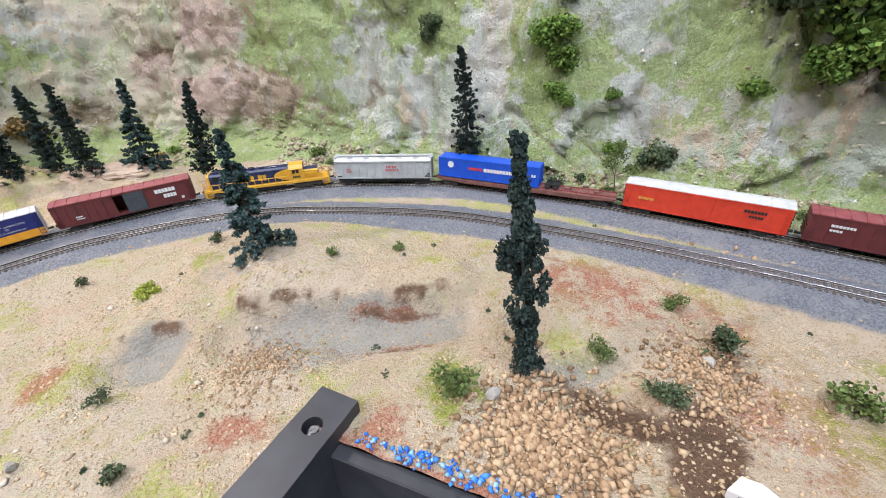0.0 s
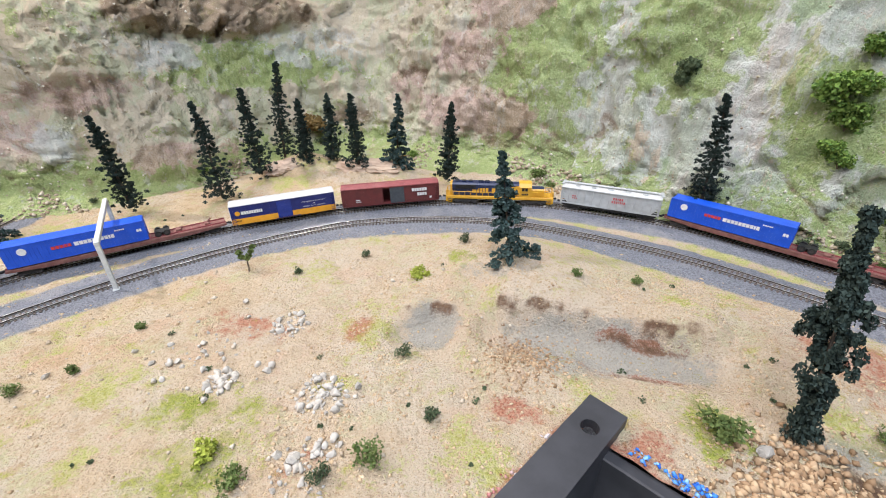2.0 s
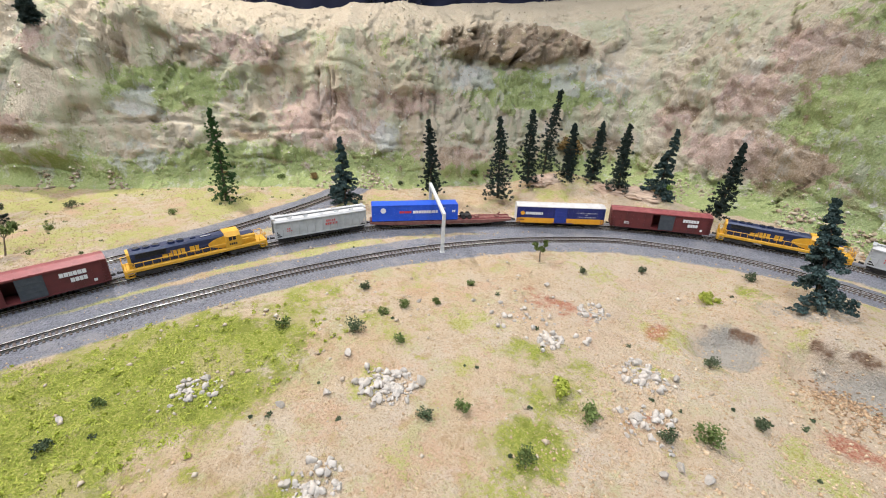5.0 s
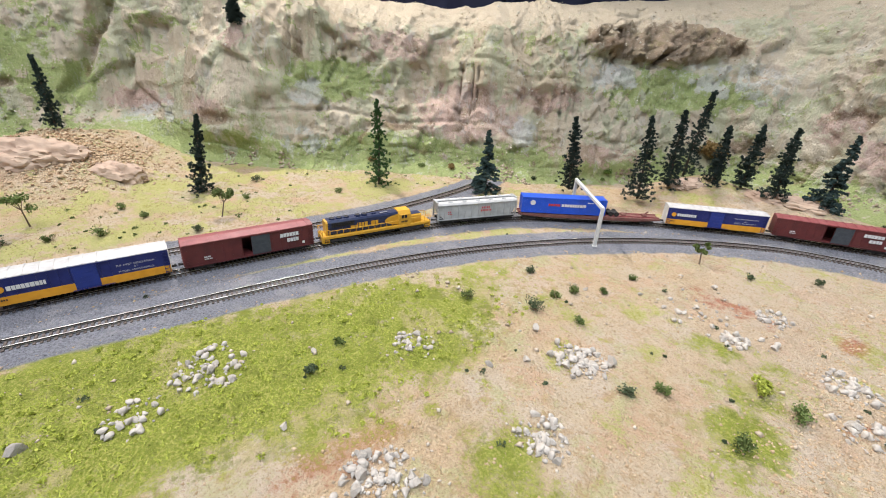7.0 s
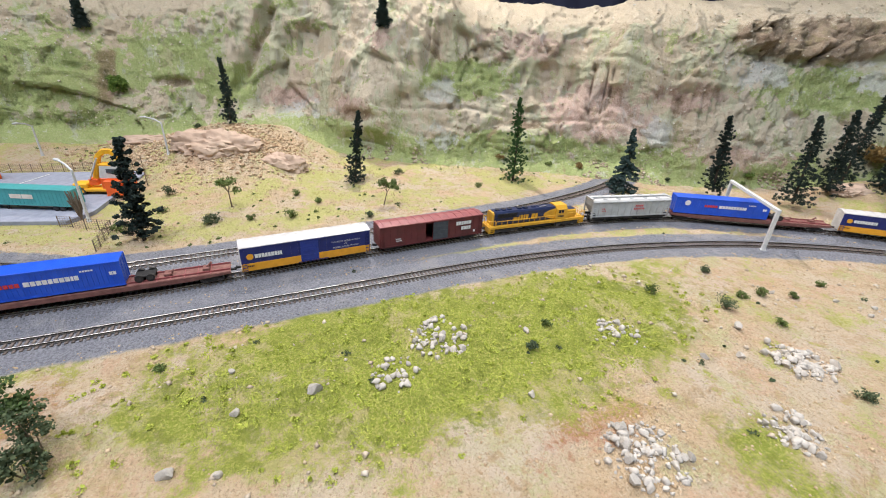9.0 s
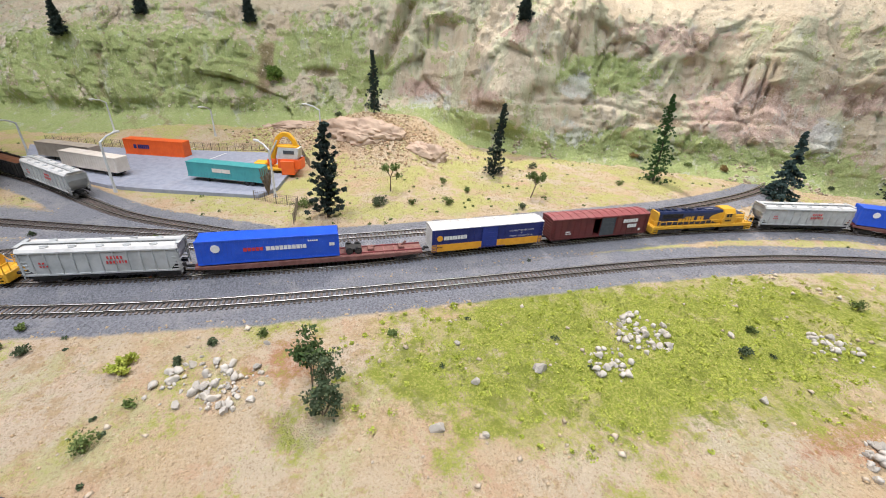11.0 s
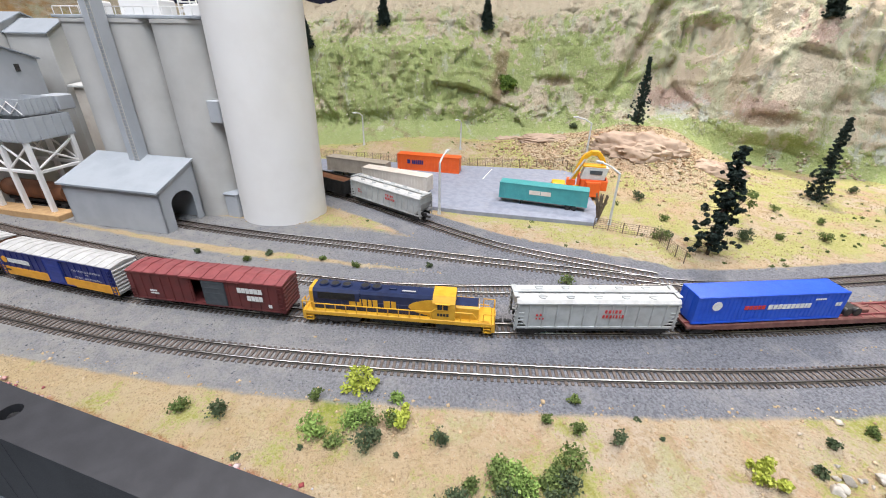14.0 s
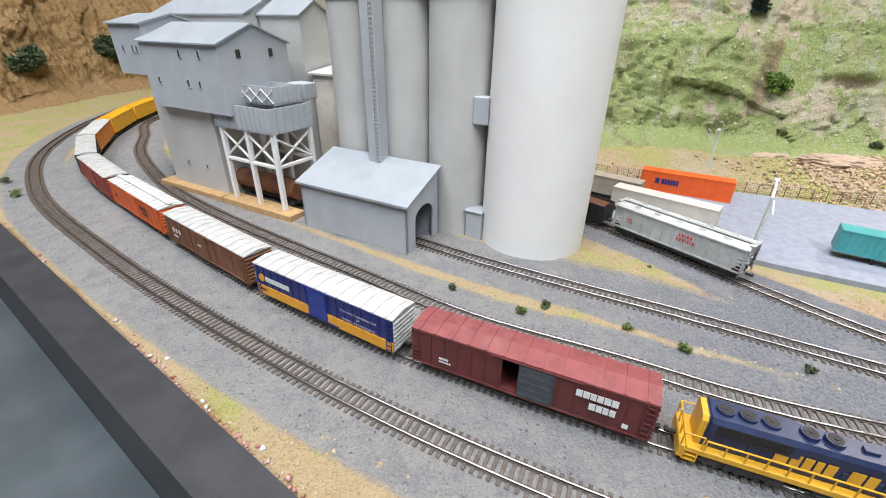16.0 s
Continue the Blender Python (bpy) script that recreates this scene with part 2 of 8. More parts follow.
M["loco_blue"] = mat("loco_blue", (.012, .020, .062), (.018, .030, .085), 200, .38, grime=(.060, .060, .070), grime_amount=.2, bump_amount=.05)
M["loco_yellow"] = mat("loco_yellow", (.680, .375, .030), (.600, .310, .022), 200, .42, grime=(.450, .220, .040), grime_amount=.2, bump_amount=.05)
M["loco_glass"] = mat("loco_glass", (.020, .022, .026), (.030, .032, .036), 200, .12)
M["box_maroon"] = mat("box_maroon", (.135, .027, .026), (.100, .022, .022), 120, .55, grime=(.080, .035, .030), grime_amount=.45)
M["box_maroon_roof"] = mat("box_maroon_roof", (.270, .068, .070), (.200, .050, .052), 160, .5, grime=(.380, .200, .180), grime_amount=.4)
M["box_navy"] = mat("box_navy", (.012, .020, .130), (.018, .028, .165), 140, .4)
M["box_door_blue"] = mat("box_door_blue", (.022, .045, .260), (.018, .036, .210), 140, .4)
M["box_gold"] = mat("box_gold", (.780, .360, .022), (.680, .300, .018), 140, .45)
M["box_brown"] = mat("box_brown", (.185, .070, .030), (.130, .050, .024), 100, .6, grime=(.270, .150, .090), grime_amount=.5)
M["box_orange"] = mat("box_orange", (.620, .120, .022), (.540, .095, .018), 140, .5, grime=(.300, .080, .030))
M["box_red"] = mat("box_red", (.660, .060, .025), (.570, .045, .020), 140, .45)
M["box_green"] = mat("box_green", (.020, .060, .045), (.028, .075, .055), 140, .5)
M["box_rust"] = mat("box_rust", (.300, .060, .040), (.230, .045, .030), 140, .5)
M["reefer_orange"] = mat("reefer_orange", (.700, .240, .020), (.620, .200, .016), 140, .5)
M["reefer_yellow"] = mat("reefer_yellow", (.820, .430, .020), (.740, .370, .016), 140, .5)
M["roof_silver"] = mat("roof_silver", (.600, .590, .570), (.480, .470, .455), 160, .45, metal=.15, grime=(.300, .270, .240), grime_amount=.3)
M["roof_white"] = mat("roof_white", (.600, .595, .575), (.490, .485, .465), 160, .55, grime=(.400, .380, .350), grime_amount=.3)
M["hopper_grey"] = mat("hopper_grey", (.450, .470, .470), (.340, .355, .355), 90, .6, grime=(.240, .200, .160), grime_amount=.55)
M["deck_rust"] = mat("deck_rust", (.150, .055, .045), (.220, .100, .080), 220, .7, grime=(.090, .050, .040))
M["container_blue"] = mat("container_blue", (.010, .075, .520), (.016, .095, .600), 120, .35, grime=(.050, .120, .480), grime_amount=.3)
M["mark_white"] = mat("mark_white", (.760, .760, .740), (.640, .640, .620), 500, .6)
M["mark_red"] = mat("mark_red", (.560, .040, .040), (.480, .040, .040), 500, .6)
M["mark_black"] = mat("mark_black", (.015, .015, .015), (.030, .028, .026), 500, .6)
M["mark_gold"] = mat("mark_gold", (.700, .360, .060), (.600, .300, .050), 500, .6)
M["door_slate"] = mat("door_slate", (.050, .060, .070), (.070, .080, .090), 200, .55)
M["silo_white"] = mat("silo_white", (.880, .865, .840), (.840, .820, .790), 22, .55, grime=(.700, .650, .580), grime_amount=.25, bump_amount=.06)
M["silo_grey"] = mat("silo_grey", (.540, .532, .508), (.490, .482, .458), 26, .6, grime=(.330, .310, .280), grime_amount=.4, bump_amount=.06)
M["model_grey"] = mat("model_grey", (.450, .470, .495), (.400, .420, .445), 40, .55, grime=(.300, .290, .280), grime_amount=.35, bump_amount=.06)
M["model_roof"] = mat("model_roof", (.350, .378, .408), (.305, .333, .362), 40, .5, bump_amount=.06)
M["wood_base"] = mat("wood_base", (.520, .330, .160), (.430, .260, .120), 160, .7, bump_amount=.3)
# Base colour lifted towards blue-white, standing in for light the lot reflects.
M["asphalt"] = mat("asphalt", (.290, .310, .375), (.238, .256, .312), 160, .85, grime=(.320, .300, .290), grime_amount=.3, bump_amount=.4)
M["lamp_white"] = mat("lamp_white", (.600, .615, .605), (.500, .515, .510), 300, .5)
M["trailer_teal"] = mat("trailer_teal", (.060, .330, .340), (.050, .280, .290), 120, .45, grime=(.150, .300, .290))
M["trailer_orange"] = mat("trailer_orange", (.820, .130, .018), (.740, .105, .016), 120, .45)
M["trailer_tan"] = mat("trailer_tan", (.720, .660, .580), (.640, .570, .490), 90, .6, grime=(.300, .240, .190))
M["crane_yellow"] = mat("crane_yellow", (.820, .420, .012), (.720, .350, .012), 160, .5)
M["fence_wire"] = mat("fence_wire", (.180, .140, .100), (.130, .100, .070), 300, .8)
M["fascia_black"] = mat("fascia_black", (.032, .032, .036), (.044, .044, .049), 60, .5, grime=(.060, .060, .066), grime_amount=.4, bump_amount=.08)
M["shelf_black"] = mat("shelf_black", (.060, .072, .080), (.090, .104, .114), 14, .24, grime=(.100, .106, .112), grime_amount=.5, bump_amount=.04)
M["bolt_metal"] = mat("bolt_metal", (.250, .250, .260), (.140, .140, .150), 500, .3, metal=.95)
M["blue_grit"] = mat("blue_grit", (.020, .150, .620), (.120, .320, .780), 300, .6, vary=.3)
M["pink_grit"] = mat("pink_grit", (.500, .180, .150), (.640, .480, .460), 120, .8, vary=.4)
M["curtain"] = mat("curtain", (.008, .010, .026), (.014, .018, .045), 6, .9, bump_amount=0)
M["hall_wall"] = mat("hall_wall", (.300, .300, .315), (.260, .260, .275), 2, .9, bump_amount=0)
M["ceiling_tile"] = mat("ceiling_tile", (.500, .500, .495), (.450, .450, .445), 3, .9, bump_amount=0)
M["car_white"] = mat("car_white", (.780, .780, .780), (.720, .720, .720), 200, .3)


M["trailer_dust"] = mat("trailer_dust", (.420, .360, .290), (.340, .290, .230), 90, .7, grime=(.250, .200, .150))


def rail_mat():
    m = bpy.data.materials.new("rail_steel")
    nt, b = nodes_of(m)
    g = nt.nodes.new("ShaderNodeNewGeometry")
    sep = nt.nodes.new("ShaderNodeSeparateXYZ")
    nt.links.new(g.outputs["True Normal"], sep.inputs[0])
    co = nt.nodes.new("ShaderNodeTexCoord").outputs["Object"]
    top = ramp(nt, sep.outputs["Z"], .7, .95)
    rust = mixc(nt, noise_node(nt, co, 300), (.050, .036, .028), (.090, .066, .050))
    nt.links.new(mixc(nt, top, rust, (.600, .575, .540)), b.inputs["Base Color"])
    nt.links.new(top, b.inputs["Metallic"])
    nt.links.new(calc(nt, "ADD", calc(nt, "MULTIPLY", top, -.55), .85), b.inputs["Roughness"])
    return m


M["rail"] = rail_mat()


def attr(nt, name):
    n = nt.nodes.new("ShaderNodeAttribute")
    n.attribute_name = name
    return n.outputs["Fac"]


def ground_mat():
    m = bpy.data.materials.new("scenic_ground")
    nt, b = nodes_of(m)
    co = nt.nodes.new("ShaderNodeTexCoord").outputs["Object"]
    big, mid, fine = noise_node(nt, co, 14, 5), noise_node(nt, co, 90, 6, .7), noise_node(nt, co, 620, 4, .7)
    edge = calc(nt, "SUBTRACT", calc(nt, "ADD", calc(nt, "MULTIPLY", mid, .7), calc(nt, "MULTIPLY", fine, .5)), .6)
    col = mixc(nt, ramp(nt, big, .35, .65), (.610, .455, .282), (.625, .515, .370))
    col = mixc(nt, calc(nt, "MULTIPLY", ramp(nt, noise_node(nt, co, 34, 6, .75), .50, .62), .8), col, (.610, .410, .265))
    col = mixc(nt, calc(nt, "MULTIPLY", ramp(nt, noise_node(nt, co, 23, 7, .78), .51, .60), .75), col, mixc(nt, mid, (.480, .465, .205), (.555, .520, .295)))
    col = mixc(nt, calc(nt, "MULTIPLY", ramp(nt, noise_node(nt, co, 11, 7, .74), .52, .60), .60), col, (.640, .540, .425))
    col = mixc(nt, calc(nt, "MULTIPLY", ramp(nt, mid, .50, .63), .8), col, (.500, .350, .200))
    col = mixc(nt, calc(nt, "MULTIPLY", ramp(nt, fine, .55, .66), .42), col, (.780, .690, .540))
    col = mixc(nt, calc(nt, "MULTIPLY", attr(nt, "cool"), .35), col, mixc(nt, mid, (.600, .490, .380), (.700, .610, .500)))
    col = mixc(nt, calc(nt, "MULTIPLY", attr(nt, "warm"), .7), col, mixc(nt, mid, (.560, .410, .210), (.680, .530, .310)))
    col = mixc(nt, calc(nt, "MULTIPLY", ramp(nt, fine, .46, .36), .62), col, (.350, .245, .145))

    def lay(col, name, ca, cb, soft=.35, k=1.0, lo=.46, hi=.62, wide=0.0):
        e = calc(nt, "ADD", calc(nt, "MULTIPLY", edge, k), calc(nt, "MULTIPLY", calc(nt, "SUBTRACT", noise_node(nt, co, 20, 5, .6), .5), wide))
        a = ramp(nt, calc(nt, "ADD", attr(nt, name), e), .5 - soft, .5 + soft)
        return mixc(nt, a, col, mixc(nt, ramp(nt, fine, lo, hi), ca, cb))

    col = lay(col, "flock", (.570, .530, .230), (.420, .440, .130), .22, 2.4, wide=3.0)
    col = lay(col, "grey", (.440, .410, .350), (.360, .330, .280), .16, 1.2, wide=.8)
    col = lay(col, "red", (.530, .250, .160), (.390, .160, .100), .24, 2.4, wide=1.3)
    col = lay(col, "grass", (.280, .325, .052), (.455, .445, .115), .25, 2.4, wide=1.9)
    col = mixc(nt, calc(nt, "MULTIPLY", calc(nt, "MULTIPLY", ramp(nt, attr(nt, "grass"), .3, .6), ramp(nt, noise_node(nt, co, 60, 6, .78), .50, .60)), .7), col, (.210, .245, .040))
    col = mixc(nt, calc(nt, "MULTIPLY", calc(nt, "MULTIPLY", ramp(nt, attr(nt, "grass"), .3, .6), ramp(nt, noise_node(nt, co, 27, 6, .72), .53, .61)), .65), col, (.530, .440, .225))
    # Brown soil with the tree's shadow and bank shade painted in the same colour.
    col = lay(col, "brown", (.160, .095, .060), (.230, .140, .085), .24, 1.5)
    col = lay(col, "ballast", (.310, .318, .350), (.185, .192, .217), .22, .8, .40, .62)
    col = mixc(nt, calc(nt, "MULTIPLY", calc(nt, "MULTIPLY", ramp(nt, attr(nt, "ballast"), .3, .6), ramp(nt, noise_node(nt, co, 26, 6, .72), .50, .64)), .55), col, (.400, .385, .385))
    col = mixc(nt, calc(nt, "MULTIPLY", calc(nt, "MULTIPLY", ramp(nt, attr(nt, "ballast"), .3, .6), attr(nt, "warm")), calc(nt, "ADD", calc(nt, "MULTIPLY", ramp(nt, mid, .40, .60), .35), .35)), col, (.450, .430, .395))
    nt.links.new(col, b.inputs["Base Color"])
    b.inputs["Roughness"].default_value = .95
    b.inputs["Specular IOR Level"].default_value = .2
    lump = noise_node(nt, co, 210, 5, .72)
    h = calc(nt, "ADD", calc(nt, "ADD", calc(nt, "MULTIPLY", fine, .6), calc(nt, "MULTIPLY", mid, .7)), calc(nt, "MULTIPLY", lump, .9))
    bump(nt, b, h, 1.0, .0050)
    return m


def hill_mat():
    m = bpy.data.materials.new("painted_plaster_hill")
    nt, b = nodes_of(m)
    co = nt.nodes.new("ShaderNodeTexCoord").outputs["Object"]
    mp = nt.nodes.new("ShaderNodeMapping")
    mp.inputs["Scale"].default_value = (1, 1, .35)
    nt.links.new(co, mp.inputs["Vector"])
    st = mp.outputs[0]
    big, mid = noise_node(nt, st, 7, 4, .6), noise_node(nt, st, 26, 5, .65)
    mid2, fine, grit = noise_node(nt, co, 40, 7, .66), noise_node(nt, co, 480, 4, .7), noise_node(nt, co, 1500, 2, .6)
    grain = noise_node(nt, co, 150, 6, .75)
    crease = calc(nt, "MULTIPLY", calc(nt, "ABSOLUTE", calc(nt, "SUBTRACT", noise_node(nt, st, 24, 6, .62), .5)), 22.0)
    crease = calc(nt, "SUBTRACT", 1.0, crease, True)
    wob = calc(nt, "MULTIPLY", calc(nt, "SUBTRACT", mid2, .5), 2.6)

    def patch(col, name, ca, cb, lo, hi, most=1.0):
        a = calc(nt, "MULTIPLY", ramp(nt, calc(nt, "ADD", attr(nt, name), wob), lo, hi), most)
        return mixc(nt, a, col, mixc(nt, ramp(nt, fine, .40, .60), ca, cb))

    col = mixc(nt, ramp(nt, big, .42, .58), (.580, .490, .350), (.650, .575, .435))
    col = mixc(nt, calc(nt, "MULTIPLY", ramp(nt, mid, .47, .56), .8), col, (.515, .530, .355))
    col = mixc(nt, calc(nt, "MULTIPLY", ramp(nt, noise_node(nt, st, 45, 5, .75), .56, .64), .30), col, (.400, .310, .215))
    # the far slope: sage and pale grey washes, peach and ochre streaks
    far = mixc(nt, ramp(nt, noise_node(nt, st, 12, 6, .62), .44, .56), (.545, .585, .470), (.700, .710, .645))
    far = mixc(nt, calc(nt, "MULTIPLY", ramp(nt, noise_node(nt, st, 17, 6, .70), .53, .60), .85), far, (.365, .465, .250))
    far = mixc(nt, calc(nt, "MULTIPLY", ramp(nt, noise_node(nt, st, 22, 6, .72), .57, .63), .8), far, (.680, .530, .380))
    far = mixc(nt, calc(nt, "MULTIPLY", ramp(nt, noise_node(nt, st, 29, 6, .72), .57, .63), .7), far, (.560, .530, .240))
    col = mixc(nt, calc(nt, "MULTIPLY", attr(nt, "right"), .92), col, far)
    col = patch(col, "green", (.310, .410, .130), (.420, .490, .190), .24, .44, .88)
    col = patch(col, "pink", (.560, .370, .320), (.660, .480, .420), .30, .52, .72)
    col = mixc(nt, calc(nt, "MULTIPLY", ramp(nt, noise_node(nt, st, 19, 6, .75), .56, .61), .30), col, (.600, .460, .385))
    col = patch(col, "white", (.590, .600, .560), (.670, .670, .630), .34, .60, .75)
    col = mixc(nt, calc(nt, "MULTIPLY", ramp(nt, noise_node(nt, st, 36, 6, .78), .57, .61), .40), col, (.640, .630, .580))
    # Brown rock and gullies; shade in cracks, folds and overhangs painted in with it.
    col = mixc(nt, calc(nt, "MULTIPLY", ramp(nt, calc(nt, "ADD", attr(nt, "brown_and_shade"), calc(nt, "MULTIPLY", wob, .5)), .36, .80), .75), col, mixc(nt, ramp(nt, fine, .4, .6), (.240, .160, .100), (.330, .230, .155)))
    col = mixc(nt, calc(nt, "MULTIPLY", ramp(nt, grain, .44, .36), .25), col, (.290, .250, .160))
    col = mixc(nt, calc(nt, "MULTIPLY", ramp(nt, grain, .57, .64), .30), col, (.700, .650, .540))
    col = patch(col, "cream", (.600, .500, .350), (.680, .600, .460), .40, .70, .9)
    col = mixc(nt, ramp(nt, calc(nt, "ADD", attr(nt, "earth"), calc(nt, "SUBTRACT", mid2, .5)), .4, .8), col, mixc(nt, fine, (.560, .360, .160), (.400, .250, .120)))
    col = mixc(nt, calc(nt, "MULTIPLY", ramp(nt, fine, .62, .67), .40), col, (.780, .750, .670))
    col = mixc(nt, calc(nt, "MULTIPLY", ramp(nt, fine, .42, .35), .18), col, (.240, .185, .120))
    nt.links.new(col, b.inputs["Base Color"])
    b.inputs["Roughness"].default_value = .92
    b.inputs["Specular IOR Level"].default_value = .2
    h = calc(nt, "ADD", calc(nt, "ADD", calc(nt, "MULTIPLY", noise_node(nt, co, 330, 6, .7), .60), calc(nt, "ADD", calc(nt, "MULTIPLY", noise_node(nt, st, 44, 7, .60), 1.5), calc(nt, "MULTIPLY", grain, .45))), calc(nt, "MULTIPLY", grit, .12))
    h = calc(nt, "SUBTRACT", h, calc(nt, "MULTIPLY", crease, .22))
    bump(nt, b, h, 1.0, .0075)
    return m


M["ground"] = ground_mat()
M["hill"] = hill_mat()

# ---- track lines: x, y and height of the railhead, from the valley end round the bend to the works ----
NEAR = [(.66, -.13, .020), (.36, .11, .020), (.267, .182, .020), (.175, .245, .020), (.104, .286, .020), (.014, .329, .020), (-.075, .352, .019),
        (-.145, .359, .019), (-.207, .353, .018), (-.271, .334, .016), (-.329, .303, .014), (-.405, .225, .011), (-.465, .130, .009),
        (-.505, .030, .008), (-.525, -.050, .008), (-.541, -.150, .008), (-.556, -.355, .010), (-.574, -.520, .010), (-.604, -.675, .012),
        (-.645, -.820, .012), (-.703, -.962, .012), (-.790, -1.13, .012), (-.905, -1.31, .012), (-1.06, -1.455, .012), (-1.30, -1.570, .012), (-1.6, -1.62, .012)]
MAIN = [(.66, -.05, .020), (.46, .112, .020), (.36, .185, .020), (.213, .293, .020), (.130, .348, .020), (.070, .382, .020), (.005, .407, .020),
        (-.105, .420, .020), (-.175, .413, .019), (-.245, .392, .018), (-.30, .366, .016), (-.365, .325, .014), (-.445, .257, .011), (-.495, .205, .010), (-.553, .110, .009),
        (-.585, -.003, .008), (-.598, -.118, .008), (-.604, -.300, .010), (-.607, -.425, .010), (-.627, -.600, .012), (-.650, -.695, .012),
        (-.692, -.830, .012), (-.741, -.950, .012), (-.840, -1.12, .012), (-.965, -1.30, .012), (-1.13, -1.42, .012), (-1.35, -1.50, .012), (-1.6, -1.54, .012)]
BACK = [(-.72, .28, .012), (-.676, .170, .010), (-.655, .060, .009), (-.648, -.050, .008), (-.650, -.200, .009), (-.656, -.380, .010), (-.670, -.550, .011),
        (-.692, -.690, .012), (-.718, -.770, .012), (-.745, -.850, .012), (-.790, -.937, .012), (-.855, -1.06, .012), (-.920, -1.165, .012), (-.985, -1.243, .012), (-1.06, -1.318, .012), (-1.14, -1.375, .012), (-1.24, -1.445, .012), (-1.4, -1.47, .012)]
WORKS = [(-.657, -.42, .0101), (-.668, -.475, .0106), (-.697, -.550, .0116), (-.728, -.630, .0121), (-.764, -.715, .0121), (-.800, -.805, .0121), (-.830, -.872, .0121), (-.875, -.965, .0121), (-.945, -1.12, .0121), (-.985, -1.21, .0121)]
SIDING = [(-.680, -.49, .0112), (-.712, -.543, .0118), (-.737, -.583, .0122), (-.762, -.614, .0122), (-.800, -.650, .0122), (-.885, -.727, .0122), (-1.0, -.85, .0122)]


def spline(pts, step=0.004):
    p = np.array([pts[0], *pts, pts[-1]], float)
    p[0], p[-1] = 2 * p[1] - p[2], 2 * p[-2] - p[-3]
    out = []
    for i in range(1, len(p) - 2):
        n = max(2, int(np.linalg.norm(p[i + 1] - p[i]) / 0.002))
        t = np.linspace(0, 1, n, endpoint=False)[:, None]
        a, b, c, d = p[i - 1], p[i], p[i + 1], p[i + 2]
        out.append(.5 * (2 * b + (c - a) * t + (2 * a - 5 * b + 4 * c - d) * t**2 + (3 * b - a - 3 * c + d) * t**3))
    q = np.vstack([*out, p[-2:-1]])
    s = np.r_[0, np.cumsum(np.linalg.norm(np.diff(q[:, :2], axis=0), axis=1))]
    u = np.arange(0, s[-1], step)
    return np.stack([np.interp(u, s, q[:, k]) for k in range(3)], 1)


LINES = {"near": spline(NEAR), "main": spline(MAIN), "back": spline(BACK), "works": spline(WORKS), "siding": spline(SIDING)}


def on_line(line, s):
    """Place and way at s metres along a line."""
    i = np.clip(s / .004, 1, len(line) - 2.001)
    k = int(i)
    p = line[k] + (line[k + 1] - line[k]) * (i - k)
    d = line[k + 1] - line[k - 1]
    return p, d / np.linalg.norm(d)


# ---- the hill: a line on plan, and for each place on it the foot's width, the crest and the colours ----
#        x     y     foot  crest lean
WALL = [(.95, .02, .05, .34, .10), (.62, .14, .05, .34, .09), (.40, .250, .045, .33, .08), (.25, .335, .045, .33, .07), (.10, .415, .045, .33, .07),
        (-.05, .495, .06, .33, .07), (-.19, .545, .07, .32, .08), (-.34, .578, .08, .31, .12), (-.455, .592, .09, .30, .14),
        (-.555, .515, .07, .27, .09), (-.61, .420, .05, .255, .07), (-.665, .310, .05, .250, .06), (-.74, .228, .06, .245, .06), (-.80, .175, .06, .240, .07),
        (-.865, .08, .05, .245, .08), (-.915, .0, .05, .270, .10), (-.995, -.09, .05, .290, .11), (-1.085, -.18, .06, .290, .07), (-1.125, -.26, .06, .270, .06),
        (-1.16, -.36, .06, .235, .06), (-1.19, -.46, .07, .225, .06), (-1.21, -.56, .08, .240, .05), (-1.225, -.66, .08, .235, .06), (-1.27, -.80, .10, .225, .10),
        (-1.36, -.95, .12, .215, .14), (-1.52, -1.10, .14, .22, .18), (-1.75, -1.24, .14, .22, .2), (-1.95, -1.45, .14, .24, .2),
        (-1.9, -1.72, .10, .28, .16), (-1.62, -1.84, .08, .30, .13), (-1.36, -1.82, .07, .30, .13), (-1.14, -1.83, .07, .30, .13), (-.95, -1.90, .07, .30, .13)]
WALL_LINE = spline([(a, b, i) for i, (a, b, *_r) in enumerate(WALL)], .0034)
WST = np.array(WALL)


def track_level(x, y):
    """Height and distance of the nearest line of track."""
    best, z = np.full(x.shape, 9.0), np.zeros(x.shape)
    for line in LINES.values():
        pts = line[::2]
        for lo in range(0, len(x), 20000):
            sl = slice(lo, lo + 20000)
            d2 = (x[sl, None] - pts[None, :, 0]) ** 2 + (y[sl, None] - pts[None, :, 1]) ** 2
            i = d2.argmin(1)
            d = np.sqrt(d2[np.arange(len(i)), i])
            nearer = d < best[sl]
            best[sl] = np.where(nearer, d, best[sl])
            z[sl] = np.where(nearer, pts[i, 2], z[sl])
    return best, z


HUMPS = [(-.12, .285, .085, .075, .019), (.06, .235, .09, .06, .014), (-.42, .12, .05, .06, -.004), (-1.0, -.325, .085, .085, .052), (-1.06, -.22, .06, .08, .035), (-1.075, -.43, .06, .08, .024),
         (-.92, -.27, .05, .06, .012), (-.72, -.80, .2, .3, .003), (-1.13, -.62, .05, .12, .020), (-.36, .455, .10, .05, .030), (-.15, .49, .12, .05, .022), (.12, .40, .12, .05, .016), (-.47, .44, .05, .07, .026), (.075, .125, .03, .03, -.010)]


